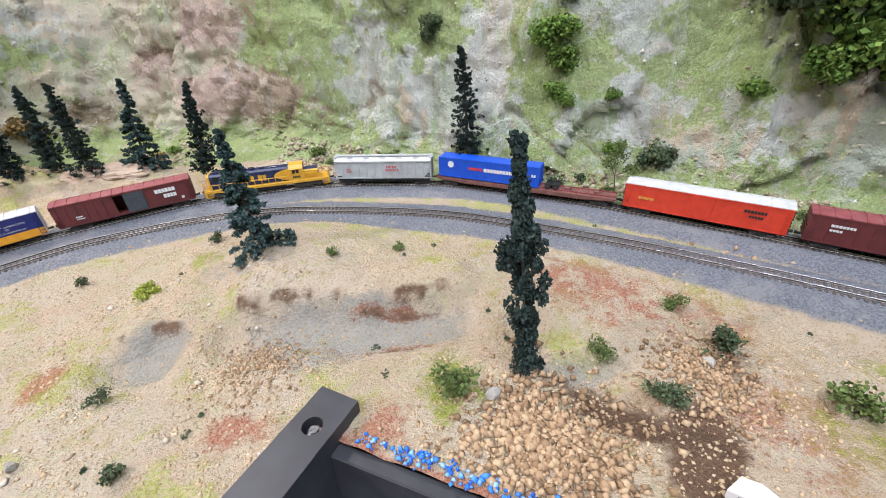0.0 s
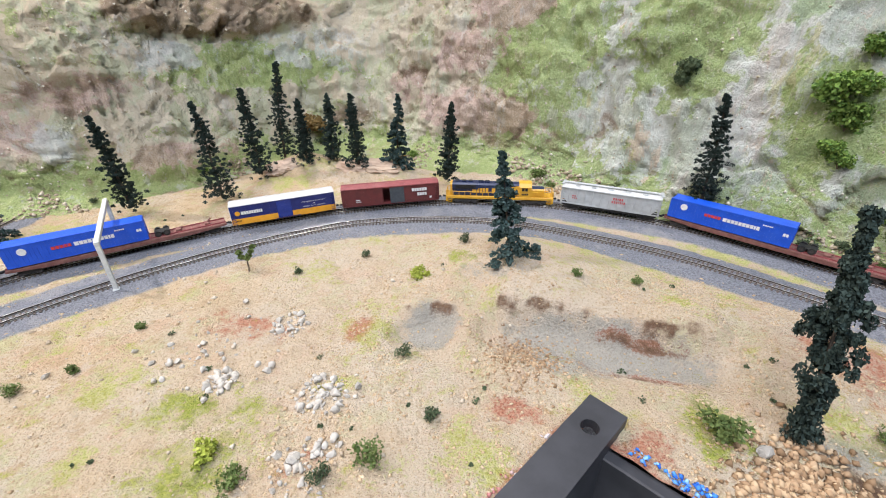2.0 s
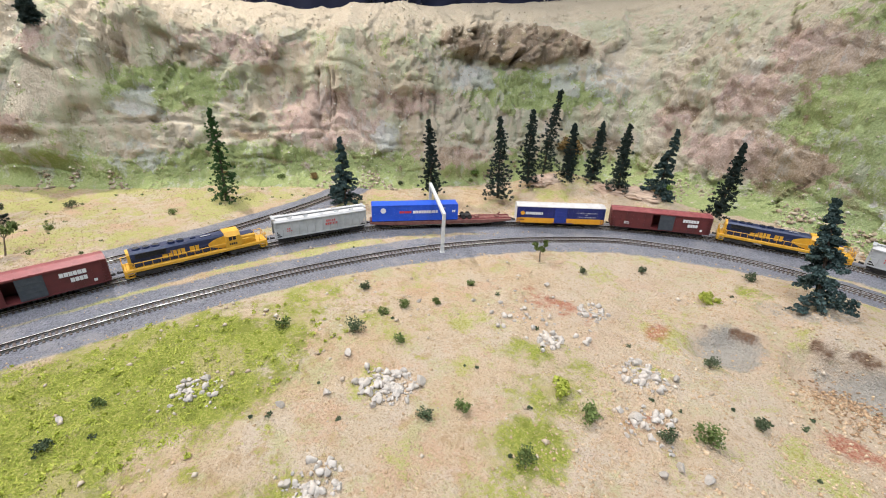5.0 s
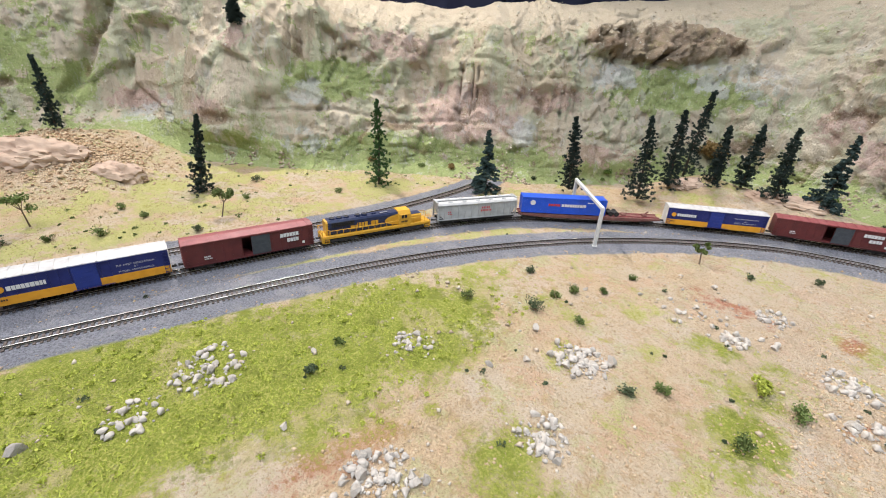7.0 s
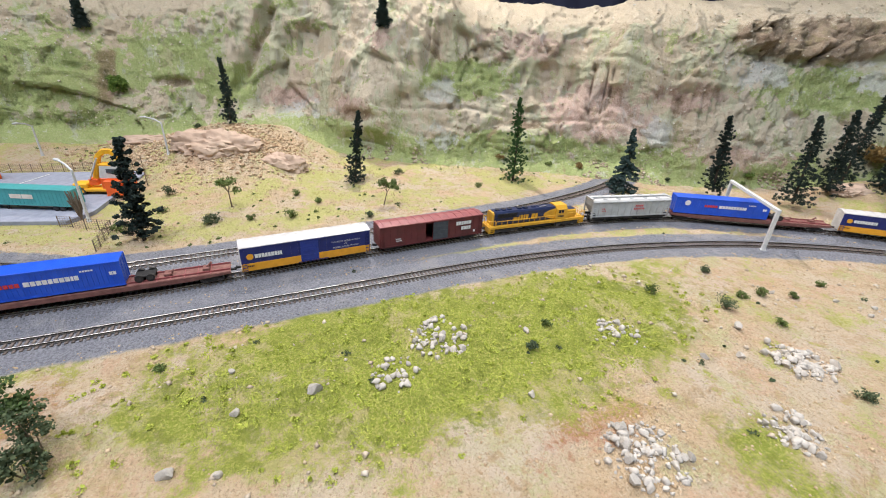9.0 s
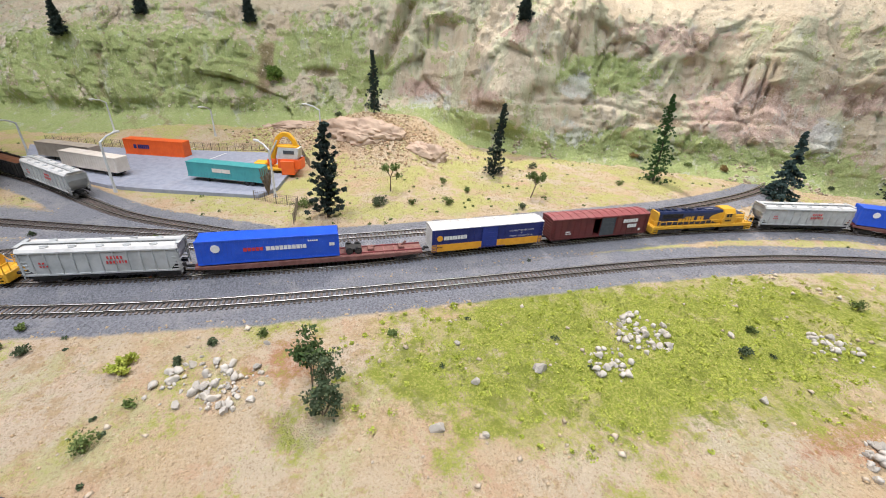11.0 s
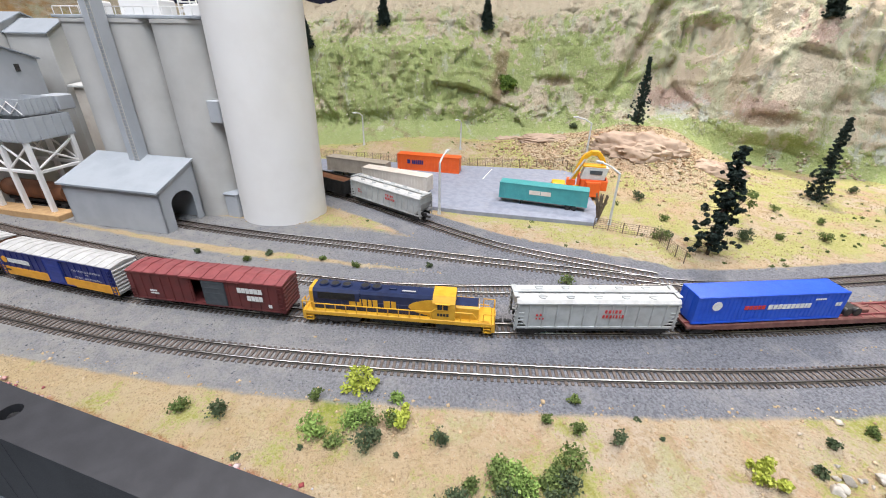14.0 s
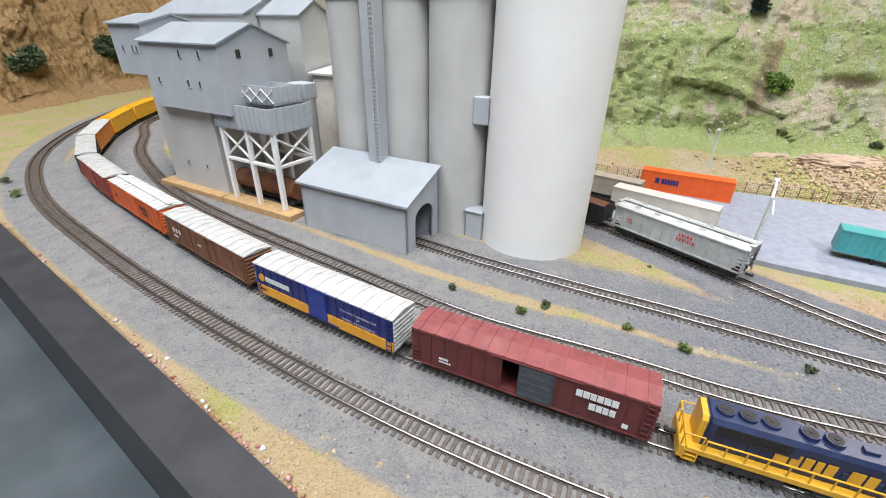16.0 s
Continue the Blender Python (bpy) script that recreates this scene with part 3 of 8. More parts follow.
def scars(x, y):
    """The two washed-out banks: how far each reaches, the distance behind its lip, its height and depth."""
    for x0, x1, lip, high, deep in ((-.150, .030, .213, .0110, .0125), (-.212, -.150, .198, .0075, .0115)):
        within = smooth(x0, x0 + .02, x) * (1 - smooth(x1 - .02, x1, x))
        yield within, y - lip - .022 * (fbm(x * 40, y * 8, .2, 3) - .5), high, deep


def scenic_height(x, y):
    z = .007 + .004 * (fbm(x * 9, y * 9, 3.3, 5) - .5) + .003 * (fbm(x * 45, y * 45, 1.3, 9) - .5)
    for cx, cy, sx, sy, h in HUMPS:
        z = z + h * np.exp(-((x - cx) / sx) ** 2 - ((y - cy) / sy) ** 2)
    # washed-out gullies on the near bank
    for within, v, high, deep in scars(x, y):
        z = z + within * (high * np.where(v > 0, np.exp(-(v / .04) ** 2), np.exp(-(v / .007) ** 2)) - deep * np.exp(-((v + .023) / .020) ** 2))
    z = z + .0050 * (fbm(x * 85, y * 85, 4.1, 19, 3) - .5) + .0016 * (fbm(x * 260, y * 260, 2.9, 23, 2) - .5)
    yard = np.exp(-(((x + .93 - .30 * (y + .62)) / .115) ** 4) - ((y + .62) / .21) ** 4)
    z = z + (.0065 - z) * np.clip(yard * 1.6, 0, 1)
    d, tz = track_level(x, y)
    return z + (tz - .0021 - z) * (1 - smooth(.012, .040, d)), d


def edge_bow(s):
    """How far the edge rail stands out from a straight line, s metres along it: bent to fit the camera's view."""
    return np.interp(s, (0, .62, 1.22, 1.75), (0, .0095, .0145, .0090))


def side_of_edge(x, y):
    """Metres outside the layout's edge: past the black rail, or past the edge of the neighbouring board."""
    nx, ny = .876, -.482
    a = (x + .066) * nx + (y - .134) * ny - edge_bow(-(x + .064) * .482 - (y - .143) * .876)
    b = -((x + .045) * .423 + (y - .113) * .906)
    return np.minimum(a, b)


def behind_hill(x, y):
    """Whether a place lies well behind the hill's line."""
    w = WALL_LINE[::4]
    tan = np.gradient(w[:, :2], axis=0)
    hit = np.zeros(x.shape, bool)
    for lo in range(0, len(x), 20000):
        sl = slice(lo, lo + 20000)
        d2 = (x[sl, None] - w[None, :, 0]) ** 2 + (y[sl, None] - w[None, :, 1]) ** 2
        i = d2.argmin(1)
        side = (x[sl] - w[i, 0]) * tan[i, 1] - (y[sl] - w[i, 1]) * tan[i, 0]
        hit[sl] = (side > 0) & (d2[np.arange(len(i)), i] > .04 ** 2)
    return hit


def knoll(x, y):
    """Where the grassy knoll is, 1 in its middle."""
    c, s = math.cos(radians(-8)), math.sin(radians(-8))
    u, v = (x + .452) * c + (y + .225) * s, -(x + .452) * s + (y + .225) * c
    return np.exp(-((u / .080) ** 2 + (v / .225) ** 2) ** 1.5)


def build_ground():
    step = .0035
    xs, ys = np.arange(-2.0, .98, step), np.arange(-1.98, .80, step)
    gx, gy = np.meshgrid(xs, ys, indexing="ij")
    nx, ny = gx.shape
    x, y = gx.ravel().copy(), gy.ravel().copy()
    out = side_of_edge(x, y)
    # pull the rim to the edge
    e = 1e-4
    rim = (out > 0) & (out < step * 1.5)
    for _ in range(3):
        o = side_of_edge(x, y)
        dx, dy = (side_of_edge(x + e, y) - o) / e, (side_of_edge(x, y + e) - o) / e
        x = np.where(rim, x - dx * o, x)
        y = np.where(rim, y - dy * o, y)
    keep = (out < step * 1.5) & ~behind_hill(x, y)
    z, d = scenic_height(x, y)
    idx = np.arange(nx * ny).reshape(nx, ny)
    f = np.stack([idx[:-1, :-1], idx[1:, :-1], idx[1:, 1:], idx[:-1, 1:]], -1).reshape(-1, 4)
    f = f[keep[f].all(1)]
    used = np.zeros(nx * ny, bool)
    used[f.ravel()] = True
    remap = np.cumsum(used) - 1
    me = raw_mesh("ground", np.stack([x, y, z], 1)[used], remap[f])
    x, y, d = x[used], y[used], d[used]

    def blob(cx, cy, sx, sy, turn=0.0):
        c, s = math.cos(radians(turn)), math.sin(radians(turn))
        u, v = (x - cx) * c + (y - cy) * s, -(x - cx) * s + (y - cy) * c
        return np.exp(-((u / sx) ** 2 + (v / sy) ** 2) ** 1.5)

    n1 = fbm(x * 22, y * 22, 7.7, 21)

    def gap(name):
        pts = LINES[name][::3]
        return np.concatenate([np.sqrt(((x[lo:lo + 20000, None] - pts[None, :, 0]) ** 2 + (y[lo:lo + 20000, None] - pts[None, :, 1]) ** 2).min(1)) for lo in range(0, len(x), 20000)])

    strip = (1 - smooth(.040, .055, gap("near"))) * (1 - smooth(.040, .055, gap("main"))) * smooth(.019, .026, d) * smooth(-.62, -.50, -x) * smooth(-.35, -.15, y)
    inner = -side_of_edge(x, y)
    masks = {
        "ballast": (1 - smooth(.021, .035, d)) * 1.0 + .75 * blob(-.60, -1.0, .10, .05, 60) + .8 * blob(-.79, -.74, .03, .12, -25) + .7 * blob(-.86, -1.18, .05, .14, -25),
        "grass": np.maximum.reduce([1.0 * knoll(x, y), .8 * blob(-.245, -.005, .03, .03), .8 * blob(-.285, .065, .02, .02), .6 * blob(-.255, .035, .03, .018), .55 * blob(-.175, .275, .02, .015),
                                    .6 * blob(-.30, -.13, .05, .03), .5 * blob(-.60, -.725, .025, .03), .5 * blob(-.25, .05, .03, .05), .6 * blob(.0, .150, .02, .03), .55 * blob(-.52, -.565, .012, .02), .45 * blob(.20, .10, .05, .06)]),
        "flock": np.maximum.reduce([np.where(x < -.64, .50, .10) * smooth(.03, .05, d), .3 * n1, .44 * strip]) - .9 * blob(-.99, -.28, .09, .10),
        "red": np.maximum.reduce([.85 * blob(-.105, .125, .018, .012), .62 * blob(-.032, .2055, .042, .0045), .58 * blob(-.033, .181, .040, .0045), .55 * blob(.12, .20, .09, .035, -30), .5 * blob(.16, .11, .07, .05), .6 * blob(-.225, .165, .008, .02),
                                  .55 * blob(-.30, .14, .05, .02), .75 * (1 - smooth(.0, .012, inner)), .55 * blob(-.50, -.46, .03, .03), .7 * blob(-.03, .12, .015, .02), .5 * blob(-.36, -.2, .02, .06), .5 * blob(-1.0, -.34, .07, .010, 60), .4 * blob(-.20, .06, .015, .02)]),
        "grey": np.maximum.reduce([.80 * blob(-.055, .196, .088, .024), .80 * blob(-.176, .184, .026, .026), .6 * blob(-.09, .175, .04, .02), .5 * blob(-.14, .25, .05, .02), .5 * blob(.07, .15, .04, .012)]),
        "warm": smooth(-.62, -.88, y),
        "cool": smooth(-.06, .10, y) * smooth(-.42, -.25, x),
        # Brown soil and cracks; also painted shade: tree's cast shadow, bank lips, under rubble.
        "brown": np.maximum.reduce([*(.75 * w_ * np.exp(-((v_ + .002) / .0045) ** 2) * smooth(.40, .55, fbm(x * 70, y * 30, .9, 77)) for w_, v_, _h, _d in scars(x, y)), .5 * blob(-.115, .180, .022, .020), .62 * blob(-.030, .2045, .040, .0040), .55 * blob(-.033, .180, .036, .0040), .55 * blob(.045, .112, .030, .026), 1.0 * blob(.112, .098, .018, .034, -30), .9 * blob(.088, .122, .042, .011, -38), .6 * blob(.125, .07, .05, .012, -20), .6 * blob(.15, .145, .02, .02)]),
    }
    for k, v in masks.items():
        a = me.attributes.new(k, "FLOAT", "POINT")
        a.data.foreach_set("value", np.asarray(v, np.float32))
    me.polygons.foreach_set("use_smooth", [True] * len(me.polygons))
    me.materials.append(M["ground"])
    tagged(new("ground", me), "sandy model railway ground with grass and ballast", "ground", kind="structure")


def build_hill():
    u = WALL_LINE
    n = len(u)
    tan = np.gradient(u[:, :2], axis=0)
    for _ in range(16):
        tan[1:-1] = (tan[:-2] + tan[1:-1] * 2 + tan[2:]) / 4
    tan /= np.linalg.norm(tan, axis=1)[:, None]
    nrm = np.stack([tan[:, 1], -tan[:, 0]], 1)  # away from the layout
    st = u[:, 2]
    foot, crest, lean = (np.interp(st, np.arange(len(WST)), WST[:, k]) for k in (2, 3, 4))
    s = np.arange(n) * .0034
    # the profile from the foot up: outward offset and height
    nv = 200
    tt = np.linspace(0, 1, nv)
    key = np.array([0, .08, .17, .25, .34, .52, .66, .74, .84, 1.0])
    verts, att = np.zeros((n, nv, 3)), {}
    ground_z, _ = scenic_height(u[:, 0] - nrm[:, 0] * foot, u[:, 1] - nrm[:, 1] * foot)
    offs = np.stack([-foot - .05, -foot, -foot * .55, -.016 + 0 * foot, -.004 + 0 * foot, lean * .30, lean * .72, lean + .015, lean + .12, lean + .30], 1)
    hts = np.stack([ground_z - .03, ground_z - .004, ground_z + .010, ground_z + .024, .075 + 0 * foot, .55 * crest + .03, crest * .90, crest, crest + .035, crest - .02], 1)
    for i in range(n):
        o, h = np.interp(tt, key, offs[i]), np.interp(tt, key, hts[i])
        verts[i, :, 0], verts[i, :, 1], verts[i, :, 2] = u[i, 0] + nrm[i, 0] * o, u[i, 1] + nrm[i, 1] * o, h
    # soften the kinks of the profile
    for _ in range(22):
        verts[:, 1:-1] = (verts[:, :-2] + verts[:, 1:-1] * 2 + verts[:, 2:]) / 4
    # rock shape: bold buttresses, gullies that run down the face, ledges, grain
    ss, zz = np.broadcast_to(s[:, None], (n, nv)), verts[:, :, 2]
    w = smooth(.12, .28, tt)[None, :] * (1 - .5 * smooth(.80, 1, tt))[None, :]
    stv = np.broadcast_to(st[:, None], (n, nv))

    def spots(rows):
        """Soft patches on the face: station, height, half width in stations, half height."""
        return np.maximum.reduce([k * np.exp(-(((stv - a) / b) ** 2 + ((zz - c) / d) ** 2) ** 1.5) for a, c, b, d, k in rows])

    butt = fbm(ss * 5.0, zz * 2.6, 4.2, 31, 2) - .5
    warp = fbm(ss * 12, zz * 12, 2.1, 8, 3)
    rocky = smooth(.42, .60, fbm(ss * 4.5, zz * 7, 9.7, 61, 3))
    crag = fbm(ss * 13 + warp, zz * 17 + warp, 6.1, 43, 4) * 9
    step = (np.floor(crag) + smooth(.60, .95, crag - np.floor(crag))) / 9 - .5
    crack = smooth(.07, .0, np.abs(2 * fbm(ss * 8 + warp * 2.2, zz * 13 + warp * 2.5, 5.5, 83, 3) - 1))
    mid = fbm(ss * 38, zz * 34, 8.8, 47, 4) - .5
    fine = fbm(ss * 120, zz * 120, 3.1, 53, 4) - .5
    # washed ribs, dark slots, the long gully, the brown outcrop, the folded green spur and its broken edge
    rib = 1 - np.abs(2 * vnoise(ss * 78 + warp * 3.0, zz * 6 + warp, 1.1, 41) - 1)
    folds = 1 - np.abs(2 * vnoise(ss * 24 + warp * 2.0, zz * 5 + warp, 7.1, 45) - 1)
    ribs = spots([(14.9, .180, .75, .042, 1), (17.0, .185, .5, .03, .6), (13.2, .150, .6, .04, .5), (11.0, .12, .7, .04, .4)])
    spur = smooth(20.05, 20.30, stv + (zz - .12) * 1.2) * (1 - smooth(23.2, 24.8, stv)) * smooth(.035, .06, zz) * (1 - smooth(.150, .185, zz))
    stw = stv
    stv = stw + .45 * (fbm(ss * 45, zz * 45, 2.2, 59, 3) - .5) - (zz - .13) * 2.0
    slots = smooth(.35, .6, spots([(12.3, .140, .55, .042, 1)])) * smooth(.72, .95, rib)
    stv = stw
    long_gully = np.exp(-((stv - 17.9 + (zz - .17) * 4.8 + .25 * (warp - .5)) / .13) ** 2) * smooth(.09, .13, zz) * (1 - smooth(.23, .25, zz)) + .6 * spots([(17.37, .150, .10, .035, 1)])
    outcrop = smooth(.30, .60, spots([(9.42, .222, 1.15, .036, 1)]) + .35 * (mid + .5 * warp - .25))
    caves = spots([(16.05, .066, .30, .012, 1), (19.2, .112, .35, .008, .8), (6.0, .06, .25, .012, .6), (8.0, .07, .3, .015, .7), (13.6, .075, .4, .010, .7)])
    # washed gullies that run slantwise down the face, thin strata near its foot
    q = ss + .30 * zz * np.sin(ss * 5.0 + 1.0)
    cut1 = smooth(.74, .99, 1 - np.abs(2 * fbm(q * 11 + warp * .9, zz * 3.2 + warp, 3.9, 101, 2) - 1))
    cut2 = smooth(.70, .99, 1 - np.abs(2 * vnoise(q * 44 + warp * 2.4, zz * 9 + warp * 1.5, 6.3, 105) - 1)) * smooth(.42, .62, fbm(ss * 7, zz * 10, 5.2, 109, 2))
    strata = smooth(.66, .98, 1 - np.abs(2 * fbm(ss * 7 + warp * 1.5, zz * 42 + warp * 2.6, 1.9, 113, 2) - 1)) * smooth(.45, .62, fbm(ss * 6, zz * 8, 2.7, 117, 2))
    carve = .007 * cut1 + .006 * cut2 + .006 * strata
    wx = fbm(ss * 30, zz * 30, 1.7, 121, 3)
    f1, g1 = facets(ss * 15 + warp * .7 + wx * .25, zz * 11 + ss * 4 + warp * .7 + wx * .25, 0 * ss + .5, 131)
    f2, _g = facets(ss * 46 + wx * .7 + warp, zz * 40 + ss * 14 + wx * .7, 0 * ss + .5, 141)
    f3, _g = facets(ss * 120 + wx, zz * 115 + ss * 30 + wx, 0 * ss + .5, 151)
    broken = .35 + .65 * smooth(.40, .55, fbm(ss * 6, zz * 8, 7.7, 161, 3))
    # the prow and the hollow beside it, the ledge with its crack, the soft rib
    du = stv - np.interp(zz, (.016, .152, .238), (15.88, 15.58, 15.03)) + .30 * (warp - .5)
    prow = np.where(du > 0, np.exp(-(du / .75) ** 2), np.exp(-(du / .26) ** 2)) * smooth(.02, .06, zz)
    bowl = spots([(13.5, .160, 1.05, .080, 1)])
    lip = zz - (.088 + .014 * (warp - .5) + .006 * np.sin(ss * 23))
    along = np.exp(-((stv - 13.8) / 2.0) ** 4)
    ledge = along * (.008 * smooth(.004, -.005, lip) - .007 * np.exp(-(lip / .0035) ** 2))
    soft = np.exp(-((stv - 11.9 + .3 * (warp - .5)) / .22) ** 2) * smooth(.11, .16, zz)
    disp = w * (.024 * prow - .018 * bowl + ledge + .010 * soft + .050 * butt + .009 * (.25 + rocky) * step + .003 * mid + .0030 * fine - .55 * carve - .004 * crack * rocky - .019 * smooth(.2, .45, ribs) * rib ** 2 + spur * (.020 - .015 * folds ** 2)
                + .0085 * f1 + broken * (.0046 * f2 + .0030 * f3) - .011 * slots - .026 * long_gully + outcrop * (.012 + .010 * f2 + .005 * f3) - .013 * caves)
    verts[:, :, 0] -= nrm[:, 0:1] * disp
    verts[:, :, 1] -= nrm[:, 1:2] * disp
    verts[:, :, 2] += .35 * disp + .010 * (fbm(ss * 14, tt[None, :] * 6, 2.2, 71) - .5) * smooth(.6, .8, tt)[None, :]
    idx = np.arange(n * nv).reshape(n, nv)
    f = np.stack([idx[:-1, :-1], idx[:-1, 1:], idx[1:, 1:], idx[1:, :-1]], -1).reshape(-1, 4)
    me = raw_mesh("hill", verts.reshape(-1, 3), f)
    zr = zz / .25
    right = 1 - smooth(5.65, 6.05, stv + .5 * (warp - .5))
    lit = spots([(5.72, .15, .42, .14, 1.3), (4.7, .20, .35, .07, .9), (3.9, .13, .3, .05, .7), (9.1, .152, .9, .026, 1.2), (14.5, .137, .7, .026, 1.1), (3.1, .153, .5, .05, .8), (18.4, .113, .5, .03, .7), (19.2, .150, .7, .04, .6), (22.0, .118, 2.2, .055, .75), (13.4, .045, .9, .018, .5), (11.2, .035, .8, .016, .5), (16.9, .05, .6, .02, .5)])
    green = .10 - .02 * right + .62 * smooth(.30, .10, zr) + lit + .12 * smooth(16, 18, stv) * (1 - smooth(23, 25, stv))
    pink = spots([(6.30, .095, .60, .030, 1.2), (6.5, .170, .35, .03, .9), (6.18, .229, .4, .03, .9), (10.3, .05, .7, .02, .6), (12.3, .10, .9, .05, .9), (17.3, .093, .6, .018, .9), (13.6, .195, .9, .03, .5), (11.0, .13, .6, .03, .5), (7.2, .12, .35, .03, .6), (15.9, .20, .35, .03, .5), (16.2, .09, .3, .02, .6)])
    white = spots([(11.3, .077, .18, .025, .8), (14.9, .118, .35, .022, .8), (10.1, .168, .5, .022, .7), (14.9, .05, .7, .026, .5), (3.5, .169, .15, .04, .7), (5.3, .12, .25, .05, .5), (8.4, .173, .7, .04, .6), (17.0, .075, .7, .02, .5), (4.3, .1, .3, .05, .4)])
    # Brown outcrop and gullies, plus creases and undersides darkened by colour as shade.
    brown_and_shade = .5 * slots + .6 * long_gully + .35 * along * np.exp(-(lip / .004) ** 2) + .95 * outcrop + .9 * caves + .35 * ribs * rib ** 2 + .4 * crack * rocky + .16 * cut1 + .18 * cut2 + .18 * strata + .12 * smooth(.10, .02, g1) + .9 * np.exp(-((stv - 20.12 + (zz - .12) * 1.2) / .10) ** 2) * smooth(.06, .09, zz) * (1 - smooth(.15, .17, zz)) + .45 * spur * folds ** 3
    cream = smooth(.86, 1.02, zz / crest[:, None]) * (1 - .6 * right) + .4 * spots([(8.0, .20, 1.0, .06, 1), (22.5, .18, 2.0, .016, 1)])
    earth = smooth(26.5, 28.5, stv)
    for k, v in (("green", green), ("pink", pink), ("white", white), ("right", right), ("brown_and_shade", brown_and_shade), ("cream", cream), ("earth", earth)):
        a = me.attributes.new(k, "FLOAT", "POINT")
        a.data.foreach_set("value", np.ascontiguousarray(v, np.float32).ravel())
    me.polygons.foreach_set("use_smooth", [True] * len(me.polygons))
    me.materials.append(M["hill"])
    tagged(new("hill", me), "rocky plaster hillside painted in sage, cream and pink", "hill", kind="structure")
    # the dark drape behind it
    g_v = []
    o = lean + .34
    for i in range(0, n, 2):
        fold = .018 * math.sin(i * .55) + .010 * math.sin(i * 1.31)
        for z in (-.3, .2, .9):
            g_v.append((u[i, 0] + nrm[i, 0] * (o[i] + fold), u[i, 1] + nrm[i, 1] * (o[i] + fold), z))
    m = len(g_v) // 3
    ff = [(a * 3 + k, a * 3 + k + 1, a * 3 + k + 4, a * 3 + k + 3) for a in range(m - 1) for k in (0, 1)]
    me = raw_mesh("backdrop", g_v, ff)
    me.polygons.foreach_set("use_smooth", [True] * len(me.polygons))
    me.materials.append(M["curtain"])
    tagged(new("backdrop", me), "dark navy folded curtain behind the layout", "curtain", kind="structure")
    return verts


build_ground()
HILL = build_hill()


def hill_at(station, z):
    """The hill's outer skin at a place along the wall line and a height."""
    i = int(np.abs(WALL_LINE[:, 2] - station).argmin())
    col = HILL[i]
    j = 41 + int(np.abs(col[41:153, 2] - z).argmin())
    return Vector(col[j])


def ground_at(x, y):
    return float(scenic_height(np.array([x]), np.array([y]))[0][0])


# ---- the hall round the layout ----
def build_hall():
    def slab(name, c, s, m, label):
        tagged(part(name, Geo().box(c, s), m), label, name.split("_")[0], kind="structure")

    slab("floor", (0, -.3, -1.05), (8.2, 8.2, .1), M["shelf_black"], "dark hall floor")
    slab("wall_north", (0, 3.85, .45), (8.2, .1, 2.9), M["hall_wall"], "plain pale hall wall")
    slab("wall_south", (0, -4.45, .45), (8.2, .1, 2.9), M["hall_wall"], "plain pale hall wall")
    slab("wall_east", (4.15, -.3, .45), (.1, 8.2, 2.9), M["hall_wall"], "plain pale hall wall")
    slab("wall_west", (-4.15, -.3, .45), (.1, 8.2, 2.9), M["hall_wall"], "plain pale hall wall")
    slab("ceiling", (0, -.3, CEIL + .05), (8.2, 8.2, .1), M["ceiling_tile"], "white hall ceiling")


build_hall()


# ---- the bench that carries the layout, closed by black skirts ----
def build_bench():
    line = WALL_LINE[::12, :2].tolist()
    rim = [(-.912, -1.392), (-.068, .142), (-.046, .118), (.905, -.326)]
    tagged(part("benchwork", Geo().prism([tuple(p) for p in line] + rim, -1.0, -.036, "z"), M["fascia_black"]), "plain black skirted bench under the layout", "bench", kind="structure")


build_bench()

# ---- black edge rail, its bolts, and the shelf below ----
EDGE_DIR = Vector((-.482, -.876, 0)).normalized()
EDGE_OUT = Vector((.876, -.482, 0)).normalized()
EDGE_START = Vector((-.064, .143, 0))


def edge_frame():
    m = Matrix((EDGE_DIR, EDGE_OUT, Vector((0, 0, 1)))).transposed().to_4x4()
    m.translation = EDGE_START
    return m


